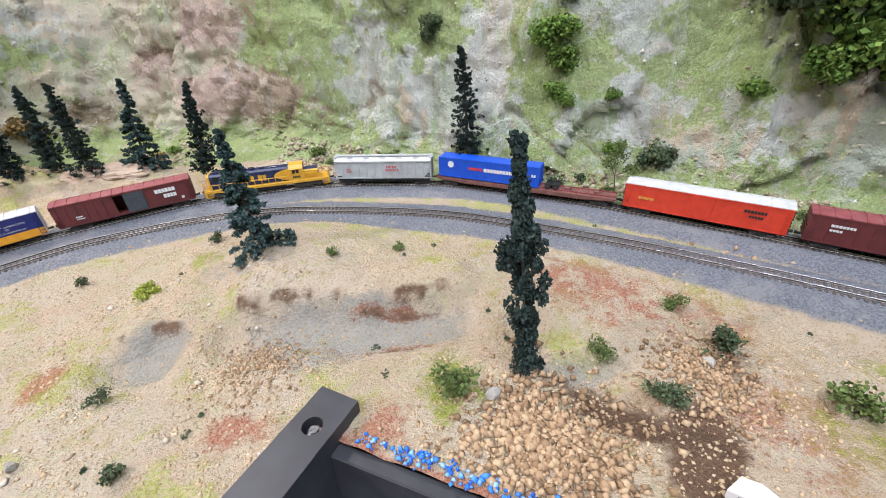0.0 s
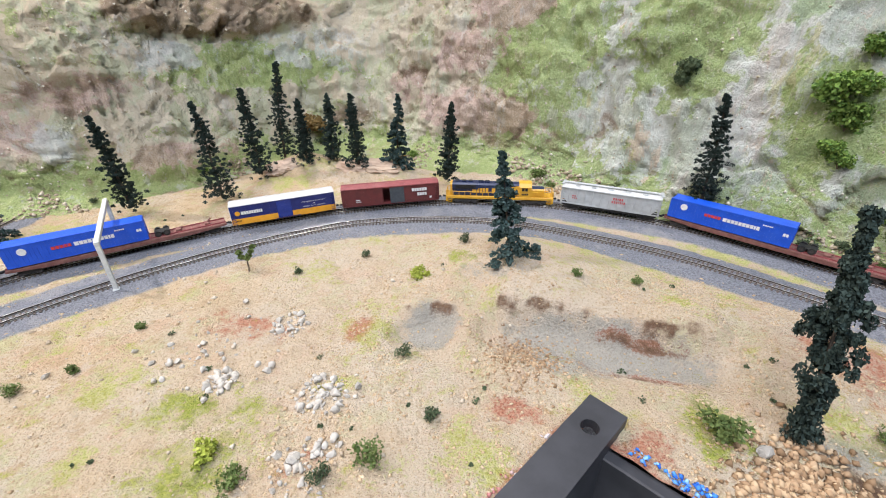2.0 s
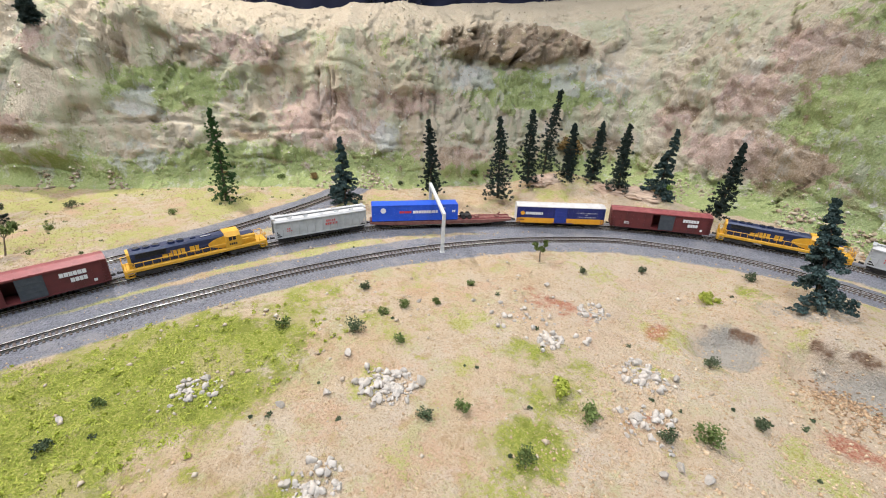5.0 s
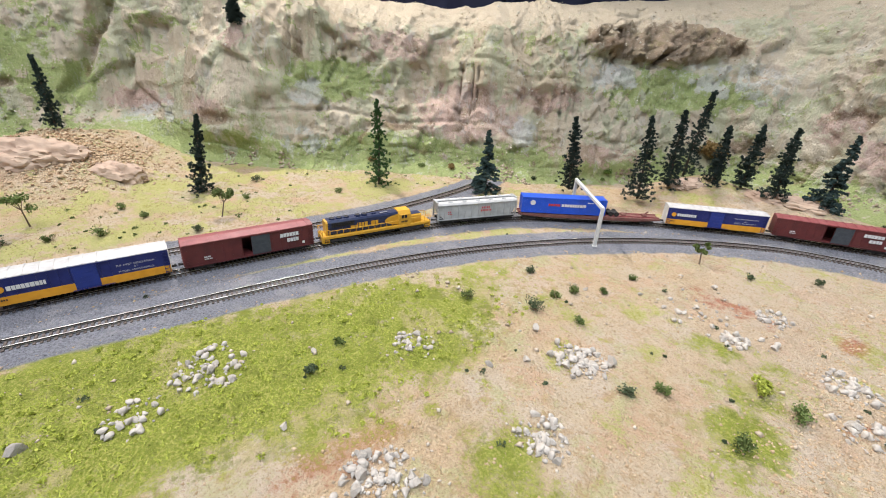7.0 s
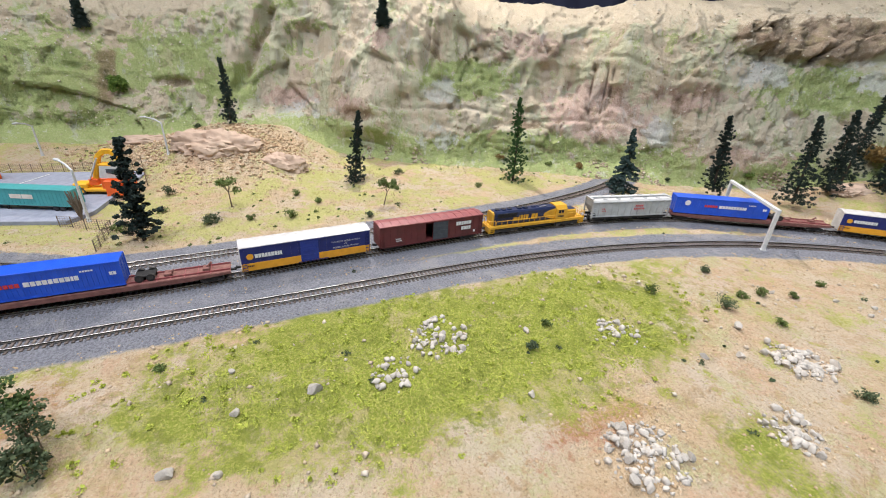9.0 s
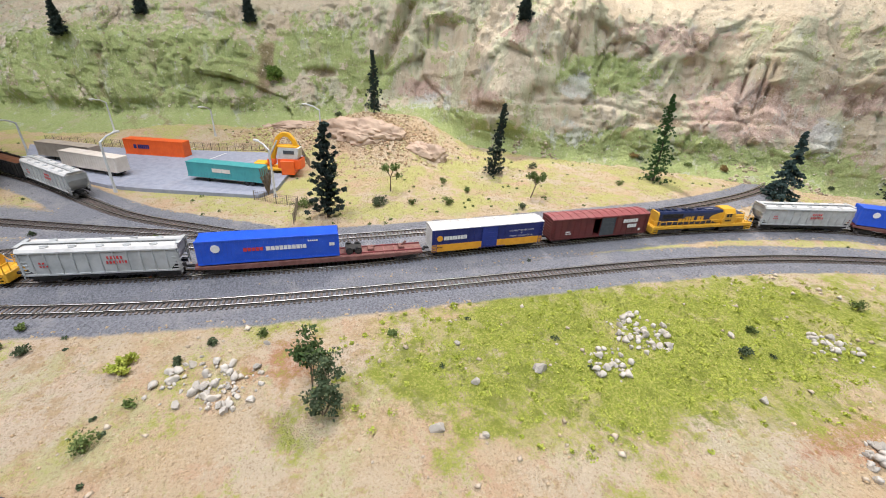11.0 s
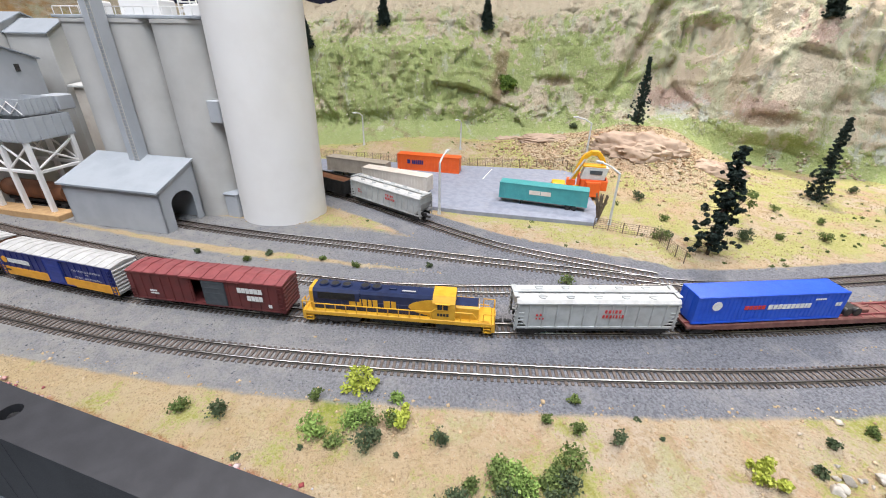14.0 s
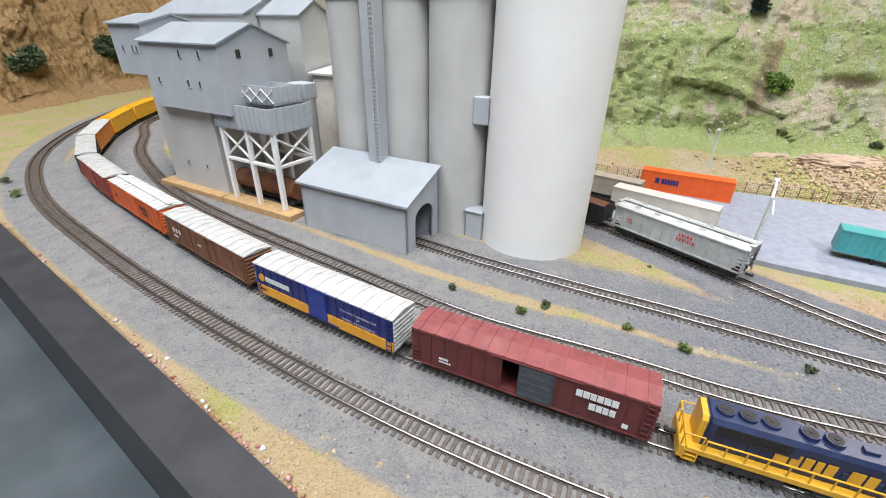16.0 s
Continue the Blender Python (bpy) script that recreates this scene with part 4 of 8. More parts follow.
def build_edge():
    rail = empty("edge_rail", edge_frame(), "black painted wooden rail along the layout's edge", "rail", kind="structure")
    w, top = .0225, .0150
    holes = (.0205, .62, 1.165)

    def bored(h):
        """A block of the rail with a round hole sunk in its top."""
        g, n, r, half = Geo(), 16, .0050, .0112
        o = float(edge_bow(h))
        c = [(math.cos(TAU * i / n), math.sin(TAU * i / n)) for i in range(n)]
        sq = [(a / max(abs(a), abs(b)) * half, b / max(abs(a), abs(b)) * w / 2) for a, b in c]
        vs = [(h + a, o + w / 2 + b, top) for a, b in sq] + [(h + a * r, o + w / 2 + b * r, top) for a, b in c]
        vs += [(h + a * r, o + w / 2 + b * r, top - .009) for a, b in c] + [(h + a, o + w / 2 + b, -.075) for a, b in sq]
        fs = []
        for i in range(n):
            j = (i + 1) % n
            fs += [(i, j, n + j, n + i), (n + i, n + j, 2 * n + j, 2 * n + i), (3 * n + i, 3 * n + j, j, i)]
        fs += [tuple(range(2 * n, 3 * n)), tuple(range(3 * n, 4 * n))]
        return g.add(vs, fs)

    ends = [0.0]
    for h in holes:
        ends += [h - .0112, h + .0112]
    ends += [1.75]
    for a, b in zip(ends[::2], ends[1::2]):
        oa, ob = float(edge_bow(a)), float(edge_bow(b))
        q = [(a, oa), (b, ob), (b, ob + w), (a, oa + w)]
        g = Geo().add([(x, y, z) for z in (-.075, top) for x, y in q], [(0, 1, 2, 3), (4, 5, 6, 7), (0, 1, 5, 4), (1, 2, 6, 5), (2, 3, 7, 6), (3, 0, 4, 7)])
        part("rail_bar", g, M["fascia_black"], rail)
    for h in holes:
        part("bored_block", bored(h), M["fascia_black"], rail)
        o = float(edge_bow(h)) + w / 2
        b = Geo().cyl((h, o, top - .010), (h, o, top - .004), .0036, n=6)
        b.cyl((h, o, top - .0042), (h, o, top - .0026), .0022, n=10)
        part("bolt", b, M["bolt_metal"], rail, "steel bolt sunk in a hole")
    shelf = Geo().box((.85, .021 + .30, -.055), (2.3, .60, .01), .001)
    tagged(part("shelf", shelf, M["shelf_black"]), "smooth black shelf below the layout's edge", "shelf", kind="structure").matrix_world = edge_frame()
    for s0 in (.30, .78, 1.26, 1.62):
        tagged(part("shelf_strip", Geo().box((s0, .021 + .30, -.049), (.003, .58, .0015), .0004), M["plastic_black"]), "raised black joint strip on the shelf", "strip", "shelf joint strips").matrix_world = edge_frame()
    # the neighbouring board's side
    d = Vector((.906, -.423, 0))
    o = Vector((-.423, -.906, 0))
    m = Matrix((d, o, Vector((0, 0, 1)))).transposed().to_4x4()
    m.translation = (-.043, .114, 0)
    ob = part("board_side", Geo().box((.5, .004, -.035), (1.05, .008, .078), .0008), M["fascia_black"])
    ob.matrix_world = m
    tagged(ob, "black side board of the neighbouring layout section", "board", kind="structure")


build_edge()


# ---- tracks ----
def sweep(line, off, prof):
    """A profile (offset, height) along a line, joined to one mesh."""
    d = np.gradient(line[:, :2], axis=0)
    d /= np.linalg.norm(d, axis=1)[:, None]
    nr = np.stack([-d[:, 1], d[:, 0]], 1)
    k, n = len(prof), len(line)
    v = np.zeros((n, k, 3))
    for j, (a, h) in enumerate(prof):
        v[:, j, 0], v[:, j, 1], v[:, j, 2] = line[:, 0] + nr[:, 0] * (off + a), line[:, 1] + nr[:, 1] * (off + a), line[:, 2] + h
    idx = np.arange(n * k).reshape(n, k)
    f = [np.stack([idx[:-1, j], idx[:-1, (j + 1) % k], idx[1:, (j + 1) % k], idx[1:, j]], -1) for j in range(k)]
    return raw_mesh("rail", v.reshape(-1, 3), np.vstack(f))


RAIL_PROF = [(-.0005, 0), (.0005, 0), (.0005, -.0005), (.0002, -.0007), (.0002, -.0012), (.0009, -.0015), (-.0009, -.0015), (-.0002, -.0012), (-.0002, -.0007), (-.0005, -.0005)]
TIE_MESH = Geo().box((0, 0, 0), (.0017, .0160, .0011), .00015).mesh("tie")
TIE_MESH.materials.append(M["tie"])


def build_track(name, line, label, singles):
    tr = empty(name, Matrix(), label, "railway track", kind="structure")
    for off in (-.0045, .0045):
        part("rail", sweep(line, off, RAIL_PROF), M["rail"], tr)
    rnd = random.Random(name)
    n = int((len(line) - 2) * .004 / .0037)
    bv = np.array([v.co for v in TIE_MESH.vertices])
    bf = [tuple(p.vertices) for p in TIE_MESH.polygons]
    rest = Geo()
    for i in range(n):
        s = .004 + i * .0037
        p, d = on_line(line, s)
        yaw = math.degrees(math.atan2(d[1], d[0])) + rnd.uniform(-1.5, 1.5)
        m = pose(p[0], p[1], p[2] - .0019 + rnd.uniform(-.0001, .0001), 0, 0, yaw)
        if singles and singles[0] <= s < singles[1]:
            ob = new("tie", TIE_MESH)
            ob.matrix_world = m
            ob.parent = tr
        else:
            r = np.array(m.to_3x3())
            rest.add((bv @ r.T + np.array(m.translation)).tolist(), bf)
    me = bpy.data.meshes.new("tie_run")
    me.from_pydata(rest.v, [], rest.f)
    tagged(part("tie_run", me, M["tie"], tr), kind="stuff")
    return tr

# ---- rolling stock, built along x with the railhead at z = 0; the side that faces the viewer is -y ----
mm = .001
FIRST = {}


def wheelset(g, x, r=2.6 * mm):
    for y in (-4.3 * mm, 4.3 * mm):
        g.cyl((x, y - .9 * mm, r), (x, y + .9 * mm, r), r, n=14)
        k = 1 if y > 0 else -1
        g.cyl((x, y - k * .9 * mm, r), (x, y - k * 1.3 * mm, r), r * 1.12, n=14)
    g.cyl((x, -4.3 * mm, r), (x, 4.3 * mm, r), .7 * mm, n=6)


def freight_truck(parent, x):
    g = Geo()
    for y in (-6.2 * mm, 6.2 * mm):
        prof = [(-8.4 * mm, 3.6 * mm), (-5 * mm, 4.6 * mm), (-2 * mm, 5.6 * mm), (2 * mm, 5.6 * mm), (5 * mm, 4.6 * mm), (8.4 * mm, 3.6 * mm), (8.4 * mm, 2.2 * mm), (4.6 * mm, 2.2 * mm), (2 * mm, 1.2 * mm), (-2 * mm, 1.2 * mm), (-4.6 * mm, 2.2 * mm), (-8.4 * mm, 2.2 * mm)]
        g.prism([(x + a, b) for a, b in prof], y - .6 * mm, y + .6 * mm, "y")
        for k in (-5.6, 5.6):
            g.cyl((x + k * mm, y - 1.0 * mm, 2.7 * mm), (x + k * mm, y + 1.0 * mm, 2.7 * mm), 1.0 * mm, n=8)
        for k in (-1.1, 0, 1.1):
            g.cyl((x + k * mm, y * 1.06, 1.6 * mm), (x + k * mm, y * 1.06, 3.9 * mm), .45 * mm, n=6)
    g.box((x, 0, 4 * mm), (3 * mm, 12 * mm, 2 * mm))
    t = part("truck", g, M["truck_grey"], parent)
    for k in (-5.6, 5.6):
        w = Geo()
        wheelset(w, x + k * mm)
        part("wheelset", w, M["wheel_metal"], t, smooth_deg=40)


def coupler(parent, x, k):
    """k: the end, -1 or 1."""
    g = Geo().box((x + k * 1.6 * mm, 0, 6 * mm), (4.2 * mm, 1.7 * mm, 1.6 * mm), .2 * mm)
    g.box((x + k * 3.6 * mm, .5 * mm, 6 * mm), (1.6 * mm, 2.2 * mm, 2.0 * mm), .3 * mm)
    part("coupler", g, M["plastic_black"], parent)


def word_bars(x0, z0, widths, h, y, gap=.35):
    """Plain upright bars in place of lettering: widths in mm from x0, on the plane y."""
    g, x = Geo(), x0
    for i, w in enumerate(widths):
        if w > 0:
            g.box(((x + w / 2) * mm, y - .08 * mm, (z0 + h / 2) * mm), (w * mm, .16 * mm, h * mm))
        x += abs(w) + gap
    return g


def ladder(g, x, y, z0, z1, n, w=3.2):
    for k in range(n):
        z = z0 + (z1 - z0) * (k + .5) / n
        g.box((x * mm, y, z * mm), (w * mm, .35 * mm, .4 * mm))
    for sx in (-w / 2, w / 2):
        g.box(((x + sx) * mm, y, (z0 + z1) / 2 * mm), (.35 * mm, .35 * mm, (z1 - z0) * mm))


def boxcar(m, label, body_m, roof_m, length=110, door=None, open_door=False, ribs=14, ends="ribbed", marks=None, sill=None, roof_ribs=13, height=28.0, group="freight train vehicles", end_m=None, walkway=False, door_x=0.0, door_w=16.0):
    car = empty("boxcar", m, label, "boxcar", group)
    hl, hw, z0, z1 = length / 2, 9.4, 5.6, height - 2.2
    L = hl - 1.0
    g = Geo()
    t = 1.2  # thickness of the shell
    dl, dr = door_x - door_w / 2, door_x + door_w / 2
    # near side in two lengths when a door stands open, far side and ends whole
    if open_door:
        mid = door_x - door_w * .17
        for a, b in ((-L, dl), (mid, L)):
            g.box(((a + b) / 2 * mm, -(hw - t / 2) * mm, (z0 + z1) / 2 * mm), ((b - a) * mm, t * mm, (z1 - z0) * mm))
        g.box(((dl + mid) / 2 * mm, -(hw - t / 2) * mm, (z1 - .8) * mm), ((mid - dl) * mm, t * mm, 1.6 * mm))
        g.box(((dl + mid) / 2 * mm, -(hw - t / 2) * mm, (z0 + .8) * mm), ((mid - dl) * mm, t * mm, 1.6 * mm))
        g.box((0, (hw - t / 2) * mm, (z0 + z1) / 2 * mm), (2 * L * mm, t * mm, (z1 - z0) * mm))
        for k in (-1, 1):
            g.box((k * (L - t / 2) * mm, 0, (z0 + z1) / 2 * mm), (t * mm, (2 * hw - 2 * t) * mm, (z1 - z0) * mm))
        g.box((0, 0, (z0 + .5) * mm), (2 * (L - t) * mm, 2 * (hw - t) * mm, 1.0 * mm))
    else:
        g.box((0, 0, (z0 + z1) / 2 * mm), (2 * L * mm, 2 * hw * mm, (z1 - z0) * mm), .25 * mm)
    body = part("body", g, body_m, car)
    r = Geo()
    for k in range(ribs):
        x = -L + 2 * L * (k + .5) / ribs
        if dl - 1 < x < dr + 1:
            continue
        for y in (-hw - .15, hw + .15):
            r.box((x * mm, y * mm, (z0 + z1) / 2 * mm), (.55 * mm, .5 * mm, (z1 - z0 - 1.2) * mm))
    for y in (-hw - .2, hw + .2):
        r.box((0, y * mm, (z1 - .4) * mm), (2 * L * mm, .5 * mm, .8 * mm))
        if not sill:
            r.box((0, y * mm, (z0 + .5) * mm), (2 * L * mm, .5 * mm, 1.0 * mm))
    part("rib_set", r, body_m, body)
    for k in (-1, 1):
        # one pressed sheet with seven bulging ribs
        pr = [(k * (L - .1), z0), (k * (L + .15), z0)]
        for j in range(7):
            z = z0 + 2 + (z1 - z0 - 3) * j / 6.5
            pr += [(k * (L + .15), z - .75), (k * (L + .75), z - .35), (k * (L + .75), z + .35), (k * (L + .15), z + .75)]
        pr += [(k * (L + .15), z1), (k * (L - .1), z1)]
        e = Geo().prism([(a * mm, b * mm) for a, b in pr], -(hw - .3) * mm, (hw - .3) * mm, "y")
        part("car_end", e, end_m or body_m, car)
    rf = Geo()
    prof = [(-hw - .3, z1), (hw + .3, z1), (hw + .3, z1 + .6), (0, z1 + 2.0), (-hw - .3, z1 + .6)]
    rf.prism([(a * mm, b * mm) for a, b in prof], -(L + .4) * mm, (L + .4) * mm, "x")
    for k in range(roof_ribs):
        x = -L + 2 * L * (k + .5) / roof_ribs
        for sy in (-1, 1):
            rf.prism([(sy * (hw + .3) * mm, (z1 + .5) * mm), (0, (z1 + 1.95) * mm), (0, (z1 + 2.45) * mm), (sy * (hw + .3) * mm, (z1 + 1.0) * mm)], (x - .45) * mm, (x + .45) * mm, "x")
    part("roof", rf, roof_m, car)
    if walkway:
        part("roof_walk", Geo().box((0, 0, (z1 + 2.9) * mm), (2 * L * mm, 3.4 * mm, .5 * mm)), roof_m, car)
    if door:
        d = Geo()
        x0, x1 = (door_x - door_w * .17, dr) if open_door else (dl, dr)
        yy = -hw - .35
        d.box(((x0 + x1) / 2 * mm, yy * mm, (z0 + z1) / 2 * mm), ((x1 - x0) * mm, .6 * mm, (z1 - z0 - 1.8) * mm), .1 * mm)
        dp = part("door", d, door, car)
        for j in range(5):
            z = z0 + 2.4 + (z1 - z0 - 4.8) * j / 4
            d = Geo().box(((x0 + x1) / 2 * mm, (yy - .35) * mm, z * mm), ((x1 - x0 - 1) * mm, .3 * mm, .5 * mm))
            part("door_rib", d, door, dp)
        for x in (x0 + .6, x1 - .6):
            part("door_bar", Geo().box((x * mm, (yy - .4) * mm, (z0 + z1) / 2 * mm), (.4 * mm, .4 * mm, (z1 - z0 - 3) * mm)), door, dp)
        tr = Geo()
        for z in (z0 + .5, z1 - .5):
            tr.box(((dl + dr) / 2 * mm + 3 * mm, (yy - .3) * mm, z * mm), ((door_w * 1.7) * mm, .5 * mm, .5 * mm))
        part("door_track", tr, body_m, car)
    if sill:
        part("side_sill", Geo().box((0, -hw * mm - .18 * mm, (z0 + 3.2) * mm), (2 * L * mm + .1 * mm, .5 * mm, 6.6 * mm)), sill, car, "broad yellow lower side band")
    for x in (-L + 2.4, L - 2.4):
        ld = Geo()
        ladder(ld, x, (-hw - .65) * mm, z0 - .3, z0 + 9 if x < 0 else z1 - .5, 4 if x < 0 else 7)
        part("ladder", ld, body_m, car)
    u = Geo().box((0, 0, 4.6 * mm), ((2 * L - 4) * mm, 4 * mm, 2.2 * mm))
    u.box((0, 0, 4.9 * mm), (2 * (L - 20) * mm, 15 * mm, 1.4 * mm))
    u.cyl((-8 * mm, 3 * mm, 3.6 * mm), (2 * mm, 3 * mm, 3.6 * mm), 1.5 * mm, n=8)
    for k in (-1, 1):
        u.box((k * (L - 14) * mm, 0, 4.6 * mm), (4 * mm, 9 * mm, 2.4 * mm))
    part("underframe", u, M["plastic_black"], car)
    for mk in marks or ():
        part("marking", word_bars(mk[0], mk[1], mk[2], mk[3], (-hw - (.72 if mk[5:] else .02)) * mm), mk[4], car)
    for k in (-1, 1):
        freight_truck(car, k * (hl - 15) * mm)
        coupler(car, k * hl * mm - k * 1 * mm, k)
    return car


W7 = (1.9, 1.5, 1.7, 1.5, 1.4, 1.6, 1.3)


def cotton_car(m):
    return boxcar(m, "weathered maroon boxcar with a half-open dark sliding door", M["box_maroon"], M["box_maroon_roof"], 112, M["door_slate"], True, 16, marks=[
        (24, 18.5, (2.6, 2.6, 2.4, 2.4, 2.6, 2.6), 3.6, M["mark_white"], 1), (30, 13, (2.6, 2.4, 2.2, 2.4), 3.6, M["mark_white"], 1),
        (-40, 12.5, (1.0, 1.0, .9, .9), 1.2, M["mark_white"], 1), (-40, 10.6, (1.0, .9, .9, 1.0, .8), 1.0, M["mark_white"], 1), (44, 9.0, (2.4,), 2.4, M["mark_white"], 1)], door_x=3, door_w=24)


def exact_car(m):
    car = boxcar(m, "navy blue boxcar with a yellow lower band and ribbed silver roof", M["box_navy"], M["roof_silver"], 109, M["box_door_blue"], False, 18, marks=[
        (-43, 16.4, (2.4, 2.0, 2.2, 2.0, 2.0, 2.4, 2.0, 1.6, 1.4), 3.4, M["mark_white"], 1), 
        (-49, 9.3, (.9, .9, .9, .9), 1.1, M["mark_black"], 1)], sill=M["box_gold"], end_m=M["roof_silver"], door_x=0, door_w=15)
    part("emblem", Geo().cyl((-46.6 * mm, -9.9 * mm, 18.1 * mm), (-46.6 * mm, -10.25 * mm, 18.1 * mm), 2.6 * mm, n=20), M["box_gold"], car, "round yellow emblem")
    for words, z in (("THE NEXT GENERATION", 19.2), ("OF", 16.6), ("MODEL RAILROADING", 14.0)):
        lettering(words, 2.0, 31, -10.35, z, M["mark_white"], car, 1.15)
    return car


def lettering(words, size, x, y, z, material, parent, spread=1.0):
    """Words in the built-in font, flat on a side, x to the right and z up."""
    cu = bpy.data.curves.new("lettering", "FONT")
    cu.body, cu.size, cu.align_x, cu.space_character = words, size * mm, "CENTER", spread
    tmp = new("lettering", cu)
    bpy.context.view_layer.update()
    me = bpy.data.meshes.new_from_object(tmp.evaluated_get(bpy.context.evaluated_depsgraph_get()))
    bpy.data.objects.remove(tmp)
    ob = part("lettering", me, material, parent)
    ob.matrix_basis = pose(x * mm, y * mm, z * mm, 90, 0, 0)
    return ob


def brown_car(m):
    return boxcar(m, "rusty brown smooth-sided boxcar with a pale ribbed roof", M["box_brown"], M["roof_silver"], 113, M["box_brown"], False, 10, marks=[
        (-43, 15.5, (2.6, -1.6, 2.4, -1.6, 2.4), 3.4, M["mark_white"], 1), (-43, 11.5, (1.4, 1.2, 1.4, 1.2), 1.6, M["trailer_tan"], 1), (-6, 15.0, (1.6, 1.4, 1.6), 1.4, M["trailer_tan"], 1)])


def orange_car(m):
    return boxcar(m, "bright orange boxcar with black script-like marks and a white roof", M["box_orange"], M["roof_white"], 113, M["box_orange"], False, 12, marks=[
        (14, 16.5, (2.2, 1.2, 1.4, 1.4, -1, 1.6, 1.4, 1.6), 3.0, M["mark_black"], 1), (17, 12.2, (1.2, 1.2, -1, 1.4, 1.2, 1.4, 1.2), 2.4, M["mark_black"], 1), (-44, 14, (3.2,), 3.2, M["mark_black"], 1)], walkway=True)


def red_car(m):
    return boxcar(m, "orange-red boxcar with a clean white roof and dark end", M["box_red"], M["roof_white"], 117, M["box_red"], False, 14, marks=[
        (-46, 14.5, (1.8, 1.5, 1.8, 1.5, 1.7, 1.6), 2.0, M["mark_gold"], 1), (28, 18.5, (2.0, 1.6, 1.8, 1.6, 1.8, 1.7, 1.6), 2.2, M["mark_black"], 1), (32, 14.8, (1.6, 1.4, 1.6, 1.4, 1.5), 1.8, M["mark_black"], 1)], end_m=M["plastic_black"], roof_ribs=4)


def maroon_car(m):
    return boxcar(m, "plain maroon boxcar with white data marks", M["box_maroon"], M["box_maroon_roof"], 110, M["box_maroon"], False, 14, marks=[
        (-42, 19, W7, 1.8, M["mark_white"], 1), (-42, 15.6, (1.6, 1.4, 1.5, 1.4), 1.6, M["mark_white"], 1)])


def plain_car(m, body, roof, label):
    return boxcar(m, label, body, roof, 104, body, False, 12)


def hopper_car(m, group="freight train vehicles"):
    car = empty("covered_hopper", m, "pale grey covered hopper with rust stains and red marks" if "train" in group else "weathered grey covered hopper parked on a siding", "hopper car", group)
    hl, hw, z0, z1 = 51.0, 9.2, 8.0, 26.0
    g = Geo()
    # body: upright middle, ends that slope in below
    prof = [(-hl + 9, z0), (hl - 9, z0), (hl - 4.5, 13.0), (hl - 1.5, 20.0), (hl - 1.5, z1), (-hl + 1.5, z1), (-hl + 1.5, 20.0), (-hl + 4.5, 13.0)]
    g.prism([(a * mm, b * mm) for a, b in prof], -hw * mm, hw * mm, "y")
    body = part("body", g, M["hopper_grey"], car)
    if "post" not in FIRST:
        FIRST["post"] = Geo().box((0, 0, 0), (.7 * mm, .8 * mm, (z1 - z0) * mm), .1 * mm).mesh("side_post")
    for k in range(11):
        x = -hl + 9 + (2 * hl - 18) * k / 10
        for y in (-hw - .3, hw + .3):
            part("side_post", FIRST["post"], M["hopper_grey"], body).location = (x * mm, y * mm, (z0 + z1) / 2 * mm)
    r = Geo()
    for y in (-hw - .3, hw + .3):
        r.box((0, y * mm, (z1 - .5) * mm), ((2 * hl - 3) * mm, .9 * mm, 1.1 * mm))
        r.box((0, y * mm, (z0 + .4) * mm), ((2 * hl - 3) * mm, .9 * mm, 1.2 * mm))
        for sx in (-1, 1):
            r.box((sx * (hl - 2) * mm, y * mm, (z0 + z1) / 2 * mm), (1.0 * mm, .9 * mm, (z1 - z0) * mm))
    part("side_rail", r, M["hopper_grey"], body)
    rf = Geo()
    rf.prism([(-(hw + .5) * mm, z1 * mm), ((hw + .5) * mm, z1 * mm), ((hw - 1) * mm, (z1 + 1.9) * mm), (-(hw - 1) * mm, (z1 + 1.9) * mm)], -(hl - .8) * mm, (hl - .8) * mm, "x")
    part("roof", rf, M["roof_white"], car, "dusty off-white roof")
    for x in (-34, -17, 0, 17, 34):
        for y in (-5.4, 5.4):
            hb = Geo()
            hb.cyl((x * mm, y * mm, (z1 + 1.8) * mm), (x * mm, y * mm, (z1 + 2.5) * mm), 2.5 * mm, 2.3 * mm, 16)
            hb.box((x * mm, y * mm, (z1 + 2.6) * mm), (5.6 * mm, .6 * mm, .4 * mm))
            part("roof_hatch", hb, M["hopper_grey"], car, smooth_deg=30)
    wk = Geo().box((0, 0, (z1 + 3.1) * mm), (2 * hl * mm, 3.2 * mm, .5 * mm))
    for x in range(-45, 46, 10):
        wk.box((x * mm, 0, (z1 + 2.4) * mm), (.6 * mm, 2.6 * mm, 1.2 * mm))
    for k in (-1, 1):
        wk.box((k * (hl - 1) * mm, 0, (z1 + 2.9) * mm), (3 * mm, 14 * mm, .5 * mm))
    part("roof_walk", wk, M["hopper_grey"], car)
    for k in (-1, 1):
        ld = Geo()
        for y in (-hw + 1, hw - 1):
            for j in range(5):
                ld.box((k * (hl - .6) * mm, y * mm, (z0 + 1.5 + j * 3.6) * mm), (.5 * mm, 3.4 * mm, .6 * mm))
        for y in (-hw - .2, hw + .2):
            for j in range(5):
                ld.box((k * (hl - 3.6) * mm, y * mm, (z0 + .4 + j * 2.6) * mm), (4.4 * mm, .6 * mm, .7 * mm))
            ld.box((k * (hl - 1.2) * mm, y * mm, 14 * mm), (.6 * mm, .6 * mm, 16 * mm))
        for y in (-hw + .6, hw - .6):
            ld.box((k * (hl - .8) * mm, y * mm, 16 * mm), (.7 * mm, .7 * mm, 20 * mm))
        part("end_ladder", ld, M["hopper_grey"], car)
